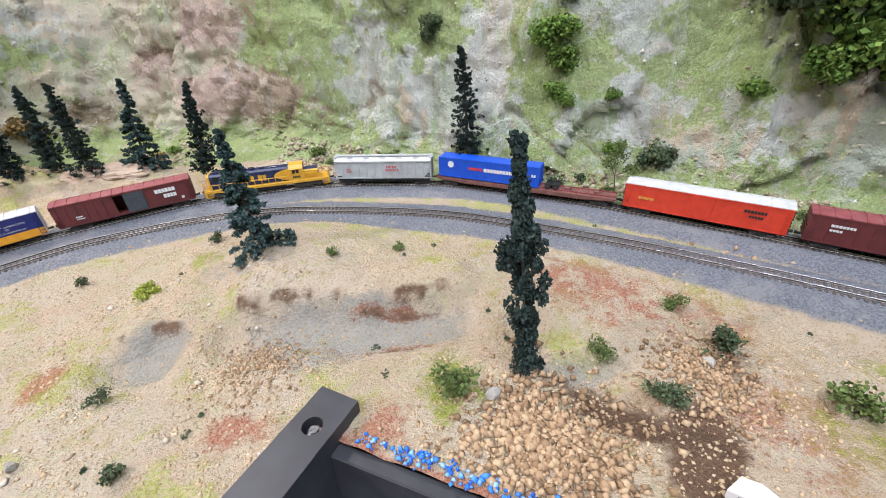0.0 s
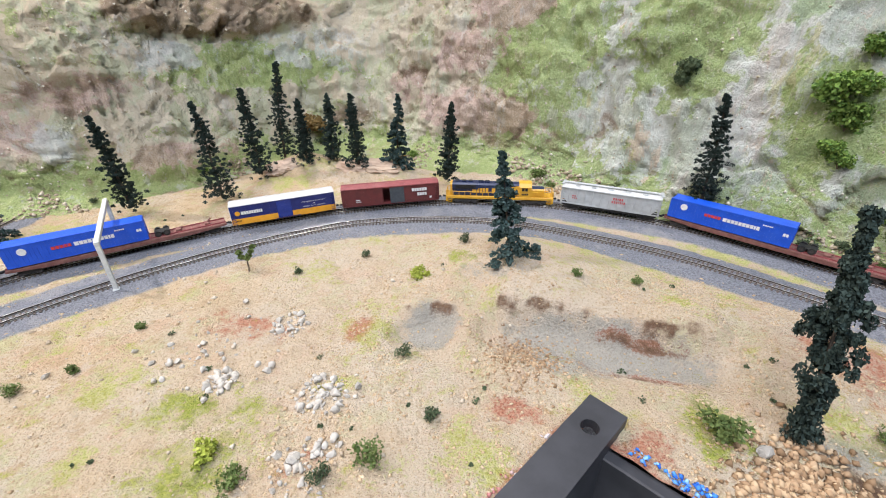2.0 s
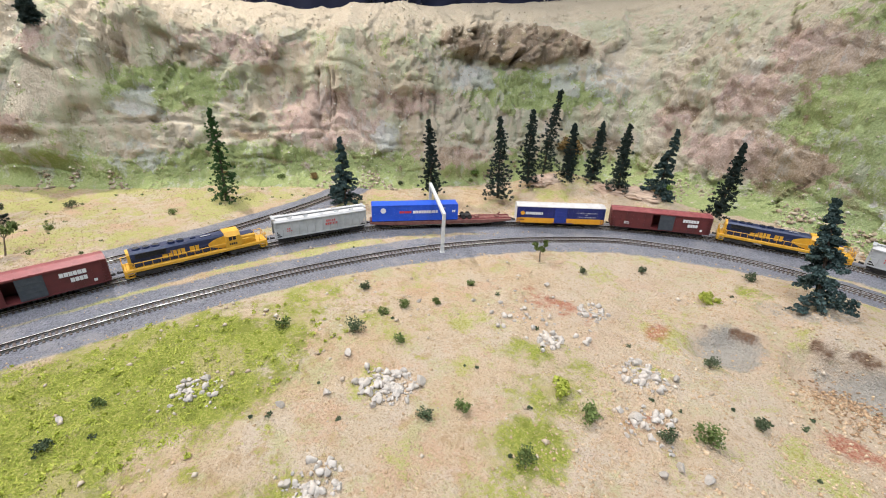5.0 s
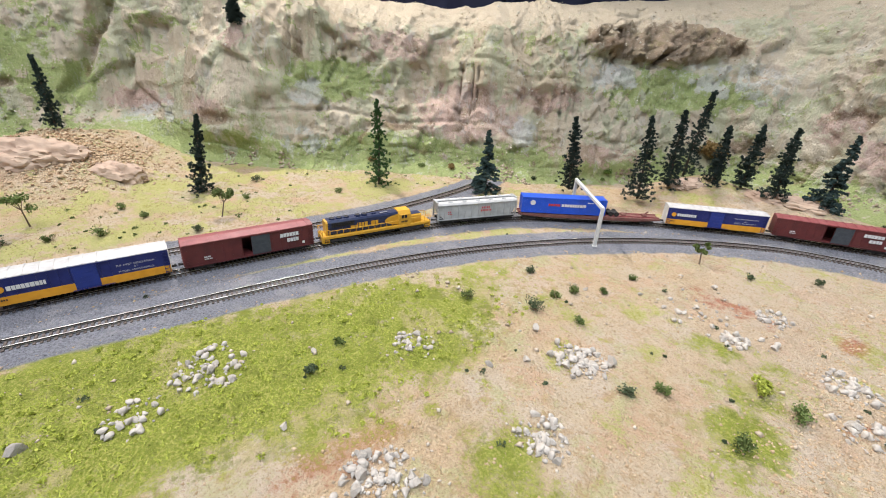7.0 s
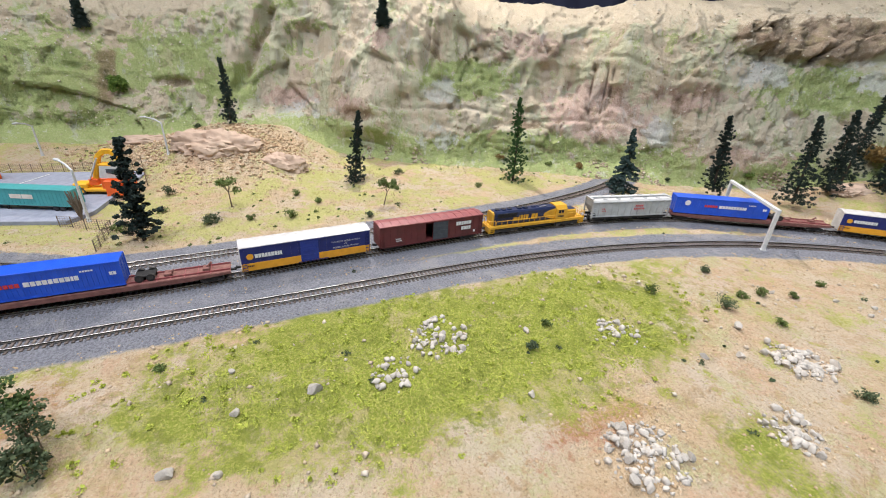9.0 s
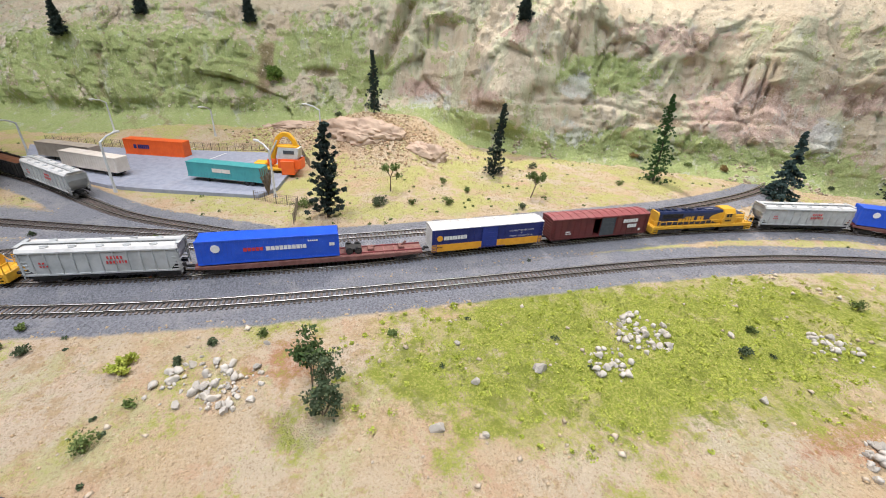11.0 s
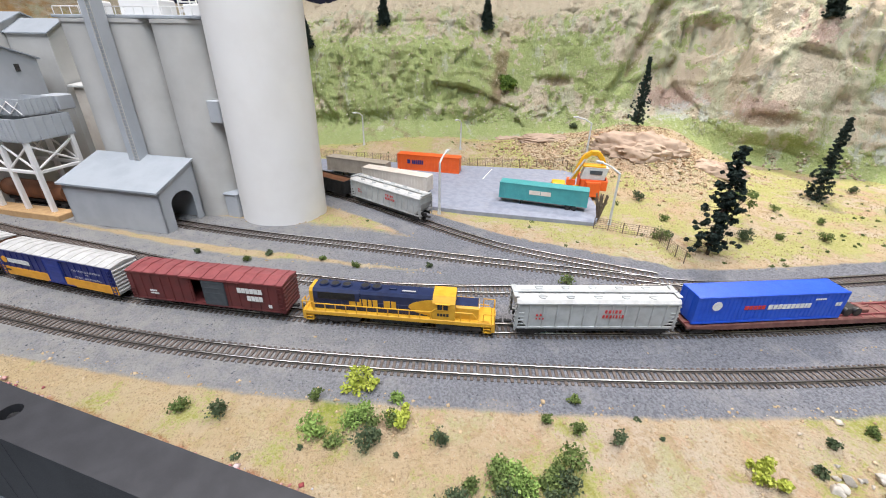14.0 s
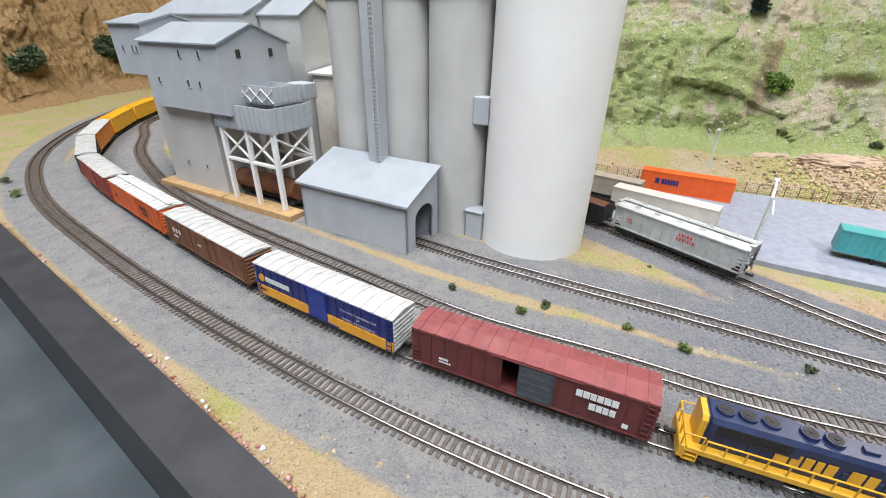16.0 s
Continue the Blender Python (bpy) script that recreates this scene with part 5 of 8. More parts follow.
    for x in (-26, -9, 9, 26):
        bay = Geo().prism([((x - 7) * mm, z0 * mm), ((x + 7) * mm, z0 * mm), ((x + 2.2) * mm, 3.0 * mm), ((x - 2.2) * mm, 3.0 * mm)], -7.5 * mm, 7.5 * mm, "y")
        part("discharge_bay", bay, M["plastic_black"], car)
    bay = Geo()
    bay.box((0, 0, 7.0 * mm), ((2 * hl - 4) * mm, 4.5 * mm, 2.2 * mm))
    bay.box((0, -hw * mm + .6 * mm, 6.6 * mm), ((2 * hl - 6) * mm, 1.0 * mm, 2.2 * mm))
    bay.box((0, hw * mm - .6 * mm, 6.6 * mm), ((2 * hl - 6) * mm, 1.0 * mm, 2.2 * mm))
    part("centre_sill", bay, M["plastic_black"], car)
    yy = (-hw - .72) * mm
    for x, z, w, h in ((4, 19.2, (1.3, 1.3, .6, 1.4, 1.3), 2.3), (3, 15.6, (1.2, 1.2, 1.2, .6, 1.1, .6, 1.2), 2.3), (-38, 17, (1.2, 1.2), 1.4), (-38, 14.6, (1.0, 1.0, 1.0), 1.2)):
        part("marking", word_bars(x, z, w, h, yy, 1.0), M["mark_red"], car)
    for k in (-1, 1):
        freight_truck(car, k * (hl - 12) * mm)
        coupler(car, k * (hl - .5) * mm, k)
    return car


def flat_car(m):
    car = empty("flatcar", m, "long rust-red flatcar with raised deck rails", "flatcar", "freight train vehicles")
    hl, hw = 87.0, 8.6
    g = Geo().box((0, 0, 8.2 * mm), (2 * hl * mm, 2 * hw * mm, 1.6 * mm), .2 * mm)
    deck = part("deck", g, M["deck_rust"], car)
    s = Geo()
    for y in (-hw, hw):
        prof = [(-hl, 8.6), (hl, 8.6), (hl, 7.0), (hl - 30, 5.0), (-hl + 30, 5.0), (-hl, 7.0)]
        s.prism([(a * mm, b * mm) for a, b in prof], (y - .5) * mm, (y + .5) * mm, "y")
    part("side_sill", s, M["deck_rust"], car)
    r = Geo()
    for y in (-5.6, 5.6):
        r.box((0, y * mm, 9.6 * mm), (2 * hl * mm, .6 * mm, 1.3 * mm))
    for x in range(-80, 81, 9):
        r.box((x * mm, 0, 9.2 * mm), (.7 * mm, 2 * hw * mm, .5 * mm))
    part("deck_rail", r, M["box_maroon_roof"], deck)
    h = Geo()
    for x in (44, 70):
        h.box((x * mm, 0, 10.4 * mm), (5 * mm, 7 * mm, 2.6 * mm), .4 * mm)
        h.cyl((x * mm, 0, 11 * mm), ((x + 4) * mm, 0, 15.0 * mm if x == 70 else 12.4 * mm), .9 * mm, n=6)
    part("trailer_hitch", h, M["deck_rust"], car)
    part("centre_sill", Geo().box((0, 0, 5.8 * mm), (2 * (hl - 3) * mm, 5 * mm, 3.6 * mm)), M["plastic_black"], car)
    for k in (-1, 1):
        freight_truck(car, k * (hl - 14) * mm)
        coupler(car, k * (hl - .5) * mm, k)
    # the boxed load rides on the deck at one end
    load = empty("shipping_container", m @ Matrix.Translation((-33 * mm, 0, 10.1 * mm)), "bright blue shipping container with white and red marks", "container", "blue containers on flatcars")
    L, w, hh = 102.0, 8.2, 19.5
    part("box_body", Geo().box((0, 0, (hh / 2) * mm), (L * mm, 2 * w * mm, hh * mm), .3 * mm), M["container_blue"], load)
    c = Geo()
    for k in range(34):
        x = -L / 2 + 3 + (L - 6) * k / 33
        for y in (-w - .1, w + .1):
            c.box((x * mm, y * mm, hh / 2 * mm), (.5 * mm, .25 * mm, (hh - 2.4) * mm))
    part("wall_corrugation", c, M["container_blue"], load)
    e = Geo()
    for z in (.6, hh - .6):
        for y in (-w - .15, w + .15):
            e.box((0, y * mm, z * mm), (L * mm, .5 * mm, 1.1 * mm))
    for x in (-L / 2, L / 2):
        for y in (-w + .4, w - .4):
            e.box((x * mm, y * mm, hh / 2 * mm), (.9 * mm, 1.0 * mm, hh * mm))
        for y in (-3, 3):
            e.box((x * mm, y * mm, hh / 2 * mm), (.6 * mm, .6 * mm, (hh - 2) * mm))
    part("frame", e, M["container_blue"], load)
    yy = (-w - .28) * mm
    part("marking", word_bars(-3, 9.0, (3.2, 2.6, 2.6, 2.6, 2.4, 2.6, 2.6, 2.6, 1.4, 2.4), 3.4, yy, .5), M["mark_white"], load)
    part("marking", word_bars(-19, 9.4, (2.6, 2.4, 2.4, 2.2, 2.4), 2.8, yy, .5), M["mark_red"], load)
    em = Geo().cyl((-38 * mm, yy, 13 * mm), (-38 * mm, yy - .2 * mm, 13 * mm), 3.2 * mm, n=20)
    part("emblem", em, M["mark_white"], load)
    part("marking", word_bars(28, 14.5, (1.2,) * 5, 1.2, yy), M["mark_white"], load)
    part("marking", word_bars(44, 9.6, (1.8, 1.8), 2.6, yy), M["mark_white"], load)
    bogie = empty("trailer_bogie", m @ Matrix.Translation((30 * mm, 0, 9.1 * mm)), "black trailer wheel bogie standing on the flatcar's deck", "wheel bogie", "trailer bogies on flatcars")
    part("bogie_frame", Geo().box((0, 0, 3.6 * mm), (13 * mm, 10 * mm, 1.6 * mm), .3 * mm), M["plastic_black"], bogie)
    for x in (-3.6, 3.6):
        for y in (-5.2, 5.2):
            w1 = Geo().cyl((x * mm, (y - 1.3) * mm, 2.9 * mm), (x * mm, (y + 1.3) * mm, 2.9 * mm), 2.9 * mm, n=16)
            wh = part("wheel", w1, M["plastic_black"], bogie, smooth_deg=40)
            k = -1 if y < 0 else 1
            part("rim", Geo().cyl((x * mm, (y + k * 1.2) * mm, 2.9 * mm), (x * mm, (y + k * 1.45) * mm, 2.9 * mm), 1.5 * mm, n=12), M["truck_grey"], wh)
    return car


def locomotive(m):
    car = empty("diesel_locomotive", m, "navy and yellow six-axle diesel locomotive with roof fans", "locomotive", "freight train vehicles")
    hl = 62.0
    Y, Bl = M["loco_yellow"], M["loco_blue"]
    # frame, walkway and pilots
    f = Geo().box((0, 0, 8.0 * mm), (2 * (hl - 3) * mm, 18.4 * mm, 3.0 * mm), .3 * mm)
    for k in (-1, 1):
        f.box((k * (hl - 1.6) * mm, 0, 6.0 * mm), (2.4 * mm, 18 * mm, 7.0 * mm), .4 * mm)
    part("walkway_frame", f, Y, car)
    for k in (-1, 1):
        for y in (-8.3, 8.3):
            st = Geo()
            for z in (2.6, 5.0, 7.4):
                st.box((k * (hl - 5) * mm, y * mm, z * mm), (4.6 * mm, 2.0 * mm, .5 * mm))
            for dx in (-2.4, 2.4):
                st.box((k * (hl - 5 + dx) * mm, y * mm, 5.4 * mm), (.5 * mm, 2.0 * mm, 6.0 * mm))
            part("step_ladder", st, Y, car)
    # long hood with a wider radiator end
    h = Geo()
    prof = [(-5.9, 9.4), (5.9, 9.4), (5.9, 22.2), (4.7, 24.0), (-4.7, 24.0), (-5.9, 22.2)]
    h.prism([(a * mm, b * mm) for a, b in prof], -54.5 * mm, 22.5 * mm, "x")
    hood = part("long_hood", h, Bl, car)
    rad = Geo()
    prof = [(-6.6, 17.0), (6.6, 17.0), (6.6, 22.6), (5.2, 24.5), (-5.2, 24.5), (-6.6, 22.6)]
    rad.prism([(a * mm, b * mm) for a, b in prof], -53.5 * mm, -24 * mm, "x")
    part("radiator_housing", rad, Bl, hood)
    if "hood_door" not in FIRST:
        FIRST["hood_door"] = Geo().box((0, 0, 0), (3.5 * mm, .4 * mm, 6.4 * mm), .1 * mm).mesh("hood_door")
    for x in np.arange(-50, 16, 4.1):
        for y in (-6.0, 6.0):
            part("hood_door", FIRST["hood_door"], Bl, hood).location = (x * mm, y * mm, 13.4 * mm)
    gr = Geo()
    for k in range(12):
        gr.box((-39 * mm, -6.7 * mm, (18 + k * .4) * mm), (24 * mm, .3 * mm, .2 * mm))
    part("radiator_grille", gr, M["mark_black"], hood)
    end = Geo().prism([(a * mm * 1.01, b * mm) for a, b in [(-5.9, 9.4), (5.9, 9.4), (5.9, 22.2), (4.7, 24.1), (-4.7, 24.1), (-5.9, 22.2)]], -56.6 * mm, -54.4 * mm, "x")
    part("hood_end", end, Y, hood)
    for x in (-48.5, -41, -33.5, -21.5, -14):
        fa = Geo().cyl((x * mm, 0, 23.9 * mm), (x * mm, 0, 25.7 * mm), 3.3 * mm, 3.1 * mm, 20)
        fan = part("roof_fan", fa, Bl, hood, smooth_deg=40)
        bl = Geo().cyl((x * mm, 0, 25.6 * mm), (x * mm, 0, 25.85 * mm), 2.5 * mm, n=16)
        bl.cyl((x * mm, 0, 25.8 * mm), (x * mm, 0, 26.1 * mm), .8 * mm, n=8)
        part("fan_grille", bl, M["mark_black"], fan)
    ex = Geo().box((-3.5 * mm, 0, 24.6 * mm), (4.6 * mm, 2.6 * mm, 1.4 * mm), .2 * mm)
    part("roof_hatch", Geo().box((7 * mm, 0, 24.3 * mm), (10 * mm, 6 * mm, .8 * mm), .2 * mm), Bl, hood)
    part("exhaust_stack", ex, Bl, hood)
    part("dynamic_grid", Geo().box((7 * mm, -2.2 * mm, 24.85 * mm), (8.5 * mm, .8 * mm, .3 * mm)), M["roof_silver"], hood)
    # yellow scallop that runs from the cab on to the hood
    sc = Geo()
    for y in (-6.25, 6.25):
        pts = [(22.6, 9.6), (22.6, 22.3)] + [(22.6 - 15.5 * math.sin(math.pi * t / 12) ** .8, 22.3 - 12.0 * t / 12) for t in range(1, 12)]
        pts = [(22.6, 9.8)] + [(22.6 - 15.5 * math.sin(math.pi * t / 14) ** .7, 9.8 + 12.4 * t / 14) for t in range(1, 14)] + [(22.6, 22.2)]
        sc.prism([(a * mm, b * mm) for a, b in pts], (y - .1) * mm, (y + .1) * mm, "y")
    part("yellow_scallop", sc, Y, hood)
    # cab and short nose
    c = Geo()
    prof = [(-8.6, 9.4), (8.6, 9.4), (8.6, 21.4), (5.6, 25.2), (-5.6, 25.2), (-8.6, 21.4)]
    c.prism([(a * mm, b * mm) for a, b in prof], 22.4 * mm, 36.5 * mm, "x")
    cab = part("cab", c, Y, car)
    for y in (-8.65, 8.65):
        for x in (27.0, 30.6):
            part("cab_window", Geo().box((x * mm, y * mm, 18.8 * mm), (2.9 * mm, .25 * mm, 3.6 * mm)), M["loco_glass"], cab)
    for y in (-5.4, 5.4):
        part("cab_window", Geo().box((36.55 * mm, y * mm, 20.2 * mm), (.25 * mm, 4.2 * mm, 3.6 * mm)), M["loco_glass"], cab)
    wf = Geo()
    for y in (-8.72, 8.72):
        wf.box((28.8 * mm, y * mm, 16.7 * mm), (8 * mm, .4 * mm, .5 * mm))
        wf.box((28.8 * mm, y * mm, 20.9 * mm), (8 * mm, .4 * mm, .4 * mm))
    wf.box((28.8 * mm, -9.0 * mm, 21.4 * mm), (9 * mm, 1.4 * mm, .3 * mm))
    part("window_frame", wf, Y, cab)
    part("number_mark", word_bars(25.4, 12.2, (1.5, 1.5, 1.5, 1.5), 2.0, -8.62 * mm, .4), M["mark_black"], cab)
    n = Geo()
    n.prism([(-6.0 * mm, 9.4 * mm), (6.0 * mm, 9.4 * mm), (6.0 * mm, 17.4 * mm), (4.8 * mm, 18.6 * mm), (-4.8 * mm, 18.6 * mm), (-6.0 * mm, 17.4 * mm)], 36.4 * mm, 51.0 * mm, "x")
    nose = part("short_nose", n, Y, car)
    part("nose_top", Geo().box((43.6 * mm, 0, 18.75 * mm), (14.2 * mm, 9.4 * mm, .4 * mm), .1 * mm), Bl, nose, "dark blue anti-glare top")
    hl_ = Geo()
    for y in (-1.1, 1.1):
        hl_.cyl((50.9 * mm, y * mm, 15.6 * mm), (51.5 * mm, y * mm, 15.6 * mm), .8 * mm, n=10)
    part("headlight", hl_, M["lamp_white"], nose)
    # rails with posts
    for y in (-8.8, 8.8):
        r = Geo()
        xs = np.linspace(-53, 21.5, 12)
        r.tube([(xs[0] * mm, y * mm, 15.0 * mm), (xs[-1] * mm, y * mm, 15.0 * mm)], .38 * mm, 6)
        for x in xs:
            r.cyl((x * mm, y * mm, 9.2 * mm), (x * mm, y * mm, 15.0 * mm), .34 * mm, n=5)
        r.tube([(22 * mm, y * mm, 15 * mm), (25 * mm, y * mm, 18 * mm)], .36 * mm)
        r.tube([(36.5 * mm, y * mm, 16 * mm), (47 * mm, y * mm, 16 * mm), (51 * mm, y * mm, 11.5 * mm), (57.5 * mm, y * mm, 11.0 * mm)], .38 * mm)
        for x in (40, 46):
            r.cyl((x * mm, y * mm, 9.2 * mm), (x * mm, y * mm, 16 * mm), .34 * mm, n=5)
        part("handrail", r, Y, car)
    for k in (-1, 1):
        r = Geo()
        x = k * (hl - 1.0)
        for y in (-8.6, -3.2, 3.2, 8.6):
            r.cyl((x * mm, y * mm, 4 * mm if abs(y) > 8 else 9 * mm), (x * mm, y * mm, 16 * mm), .36 * mm, n=5)
        r.tube([(x * mm, -8.6 * mm, 16 * mm), (x * mm, -3.2 * mm, 16 * mm)], .36 * mm)
        r.tube([(x * mm, 8.6 * mm, 16 * mm), (x * mm, 3.2 * mm, 16 * mm)], .36 * mm)
        r.tube([(x * mm, -3.2 * mm, 13 * mm), (x * mm, 3.2 * mm, 13 * mm)], .3 * mm)
        for y in (-8.6, 8.6):
            r.tube([(x * mm, y * mm, 16 * mm), ((x - k * 7) * mm, y * mm, 16 * mm), ((x - k * 7) * mm, y * mm, 9.2 * mm)], .34 * mm)
        part("end_handrail", r, Y, car)
    mx = -31
    for mw in (4.2, 3.0, 2.8, 2.2, 3.0, -2.4, 4.0, 3.0):
        if mw > 0:
            part("mark_bar", word_bars(mx, 12.8, (mw,), 6.0, -6.3 * mm), Y, hood, "yellow painted bar")
        mx += abs(mw) + .8
    # tank and trucks
    t = Geo().prism([(a * mm, b * mm) for a, b in [(-8, 6.6), (8, 6.6), (8, 4), (6, 2.2), (-6, 2.2), (-8, 4)]], -16 * mm, 16 * mm, "x")
    part("fuel_tank", t, M["plastic_black"], car)
    for cx in (-39, 39):
        g = Geo()
        for y in (-7.4, 7.4):
            prof = [(-14, 5.6), (14, 5.6), (14.5, 3.0), (11, 2.2), (7, 3.2), (4, 2.0), (-4, 2.0), (-7, 3.2), (-11, 2.2), (-14.5, 3.0)]
            g.prism([((cx + a) * mm, b * mm) for a, b in prof], (y - .7) * mm, (y + .7) * mm, "y")
            for k in (-10.4, 0, 10.4):
                g.cyl(((cx + k) * mm, (y * 1.13) * mm, 3.4 * mm), ((cx + k) * mm, (y * .95) * mm, 3.4 * mm), 1.35 * mm, n=10)
            for k in (-5.2, 5.2):
                g.cyl(((cx + k) * mm, (y * 1.08) * mm, 2.6 * mm), ((cx + k) * mm, (y * 1.08) * mm, 5.8 * mm), .8 * mm, n=6)
        g.box((cx * mm, 0, 5 * mm), (24 * mm, 13 * mm, 2 * mm))
        tk = part("truck", g, M["truck_grey"], car)
        for k in (-10.4, 0, 10.4):
            w = Geo()
            wheelset(w, (cx + k) * mm, 3.1 * mm)
            part("wheelset", w, M["wheel_metal"], tk, smooth_deg=40)
    for k in (-1, 1):
        coupler(car, k * (hl - .4) * mm, k)
    return car


# ---- the train on the main line ----
MAIN_S = np.r_[0, np.cumsum(np.linalg.norm(np.diff(LINES["main"][:, :2], axis=0), axis=1))]


def stand(line, s, half):
    """The pose of a vehicle whose trucks stand at s - half and s + half; its +x points back along the line."""
    a, _ = on_line(line, s - half)
    b, _ = on_line(line, s + half)
    c, d = (a + b) / 2, a - b
    return pose(c[0], c[1], c[2], 0, -math.degrees(math.atan2(d[2], math.hypot(d[0], d[1]))), math.degrees(math.atan2(d[1], d[0])))


LOCO_S = float(np.interp(.172, -LINES["main"][:, 0], MAIN_S))
PITCH = {"loco": .134, "cotton": .120, "exact": .117, "brown": .120, "orange": .121, "hopper": .110, "flat": .180, "red": .124, "maroon": .118, "rust": .110, "green": .110, "ro": .110, "ry": .110}
MAKE = {"loco": locomotive, "cotton": cotton_car, "exact": exact_car, "brown": brown_car, "orange": orange_car, "hopper": hopper_car, "flat": flat_car, "red": red_car, "maroon": maroon_car,
        "rust": lambda m: plain_car(m, M["box_rust"], M["roof_silver"], "rust-red boxcar with a pale ribbed roof"),
        "green": lambda m: plain_car(m, M["box_green"], M["roof_silver"], "dark green boxcar with a pale roof"),
        "ro": lambda m: plain_car(m, M["reefer_orange"], M["roof_white"], "orange boxcar with a whitish roof"),
        "ry": lambda m: plain_car(m, M["reefer_yellow"], M["reefer_yellow"], "all-yellow boxcar on the far curve")}
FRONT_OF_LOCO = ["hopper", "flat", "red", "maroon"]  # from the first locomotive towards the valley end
# One locomotive and its neighbours appear three times, spaced to fit the camera's view.
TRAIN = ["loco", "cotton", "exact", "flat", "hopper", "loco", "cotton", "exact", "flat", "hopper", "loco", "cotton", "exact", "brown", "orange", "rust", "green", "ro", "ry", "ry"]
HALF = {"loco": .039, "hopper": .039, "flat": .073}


def couple(kind, s):
    m = stand(LINES["main"], s, HALF.get(kind, .040))
    MAKE[kind](m)


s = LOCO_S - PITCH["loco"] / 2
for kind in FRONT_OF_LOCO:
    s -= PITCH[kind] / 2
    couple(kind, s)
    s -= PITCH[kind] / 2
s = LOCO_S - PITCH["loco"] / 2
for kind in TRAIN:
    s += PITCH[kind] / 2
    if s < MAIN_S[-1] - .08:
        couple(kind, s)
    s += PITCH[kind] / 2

# ---- cement works beside the sidings: x along the front to the right, y away, origin at the shed's front corner ----
WORKS_M = pose(-.820, -.901, .0095, 0, 0, 67.0)


def works_thing(name, label, category):
    return empty(name, WORKS_M, label, category)


def build_shed():
    t = works_thing("loading_shed", "grey plastic lean-to loading shed with an arched end", "shed")
    L, D, h0, h1, th = .108, .047, .0405, .058, .0016
    g = Geo()
    g.box((-L / 2, th / 2, h0 / 2), (L, th, h0))
    g.box((-L / 2, D - th / 2, h1 / 2), (L, th, h1))
    part("long_wall", g, M["model_grey"], t)
    for x in (-L + th / 2, -th / 2):
        # end wall with an arched opening
        a0, a1, spring, apex = .0115, .0385, .024, .034
        arch = [(a0, 0), (0, 0), (0, h0), (D, h1), (D, 0), (a1, 0), (a1, spring)]
        arch += [((a0 + a1) / 2 + (a1 - a0) / 2 * math.cos(math.pi * k / 10), spring + (apex - spring) * math.sin(math.pi * k / 10)) for k in range(1, 10)]
        arch += [(a0, spring)]
        part("end_wall", Geo().prism(arch, x - th / 2, x + th / 2, "x"), M["model_grey"], t)
    roof = Geo().prism([(-.003, h0 - .001), (D, h1 + .0005), (D, h1 + .0022), (-.003, h0 + .0008)], -L - .0025, .0025, "x")
    part("roof", roof, M["model_roof"], t)


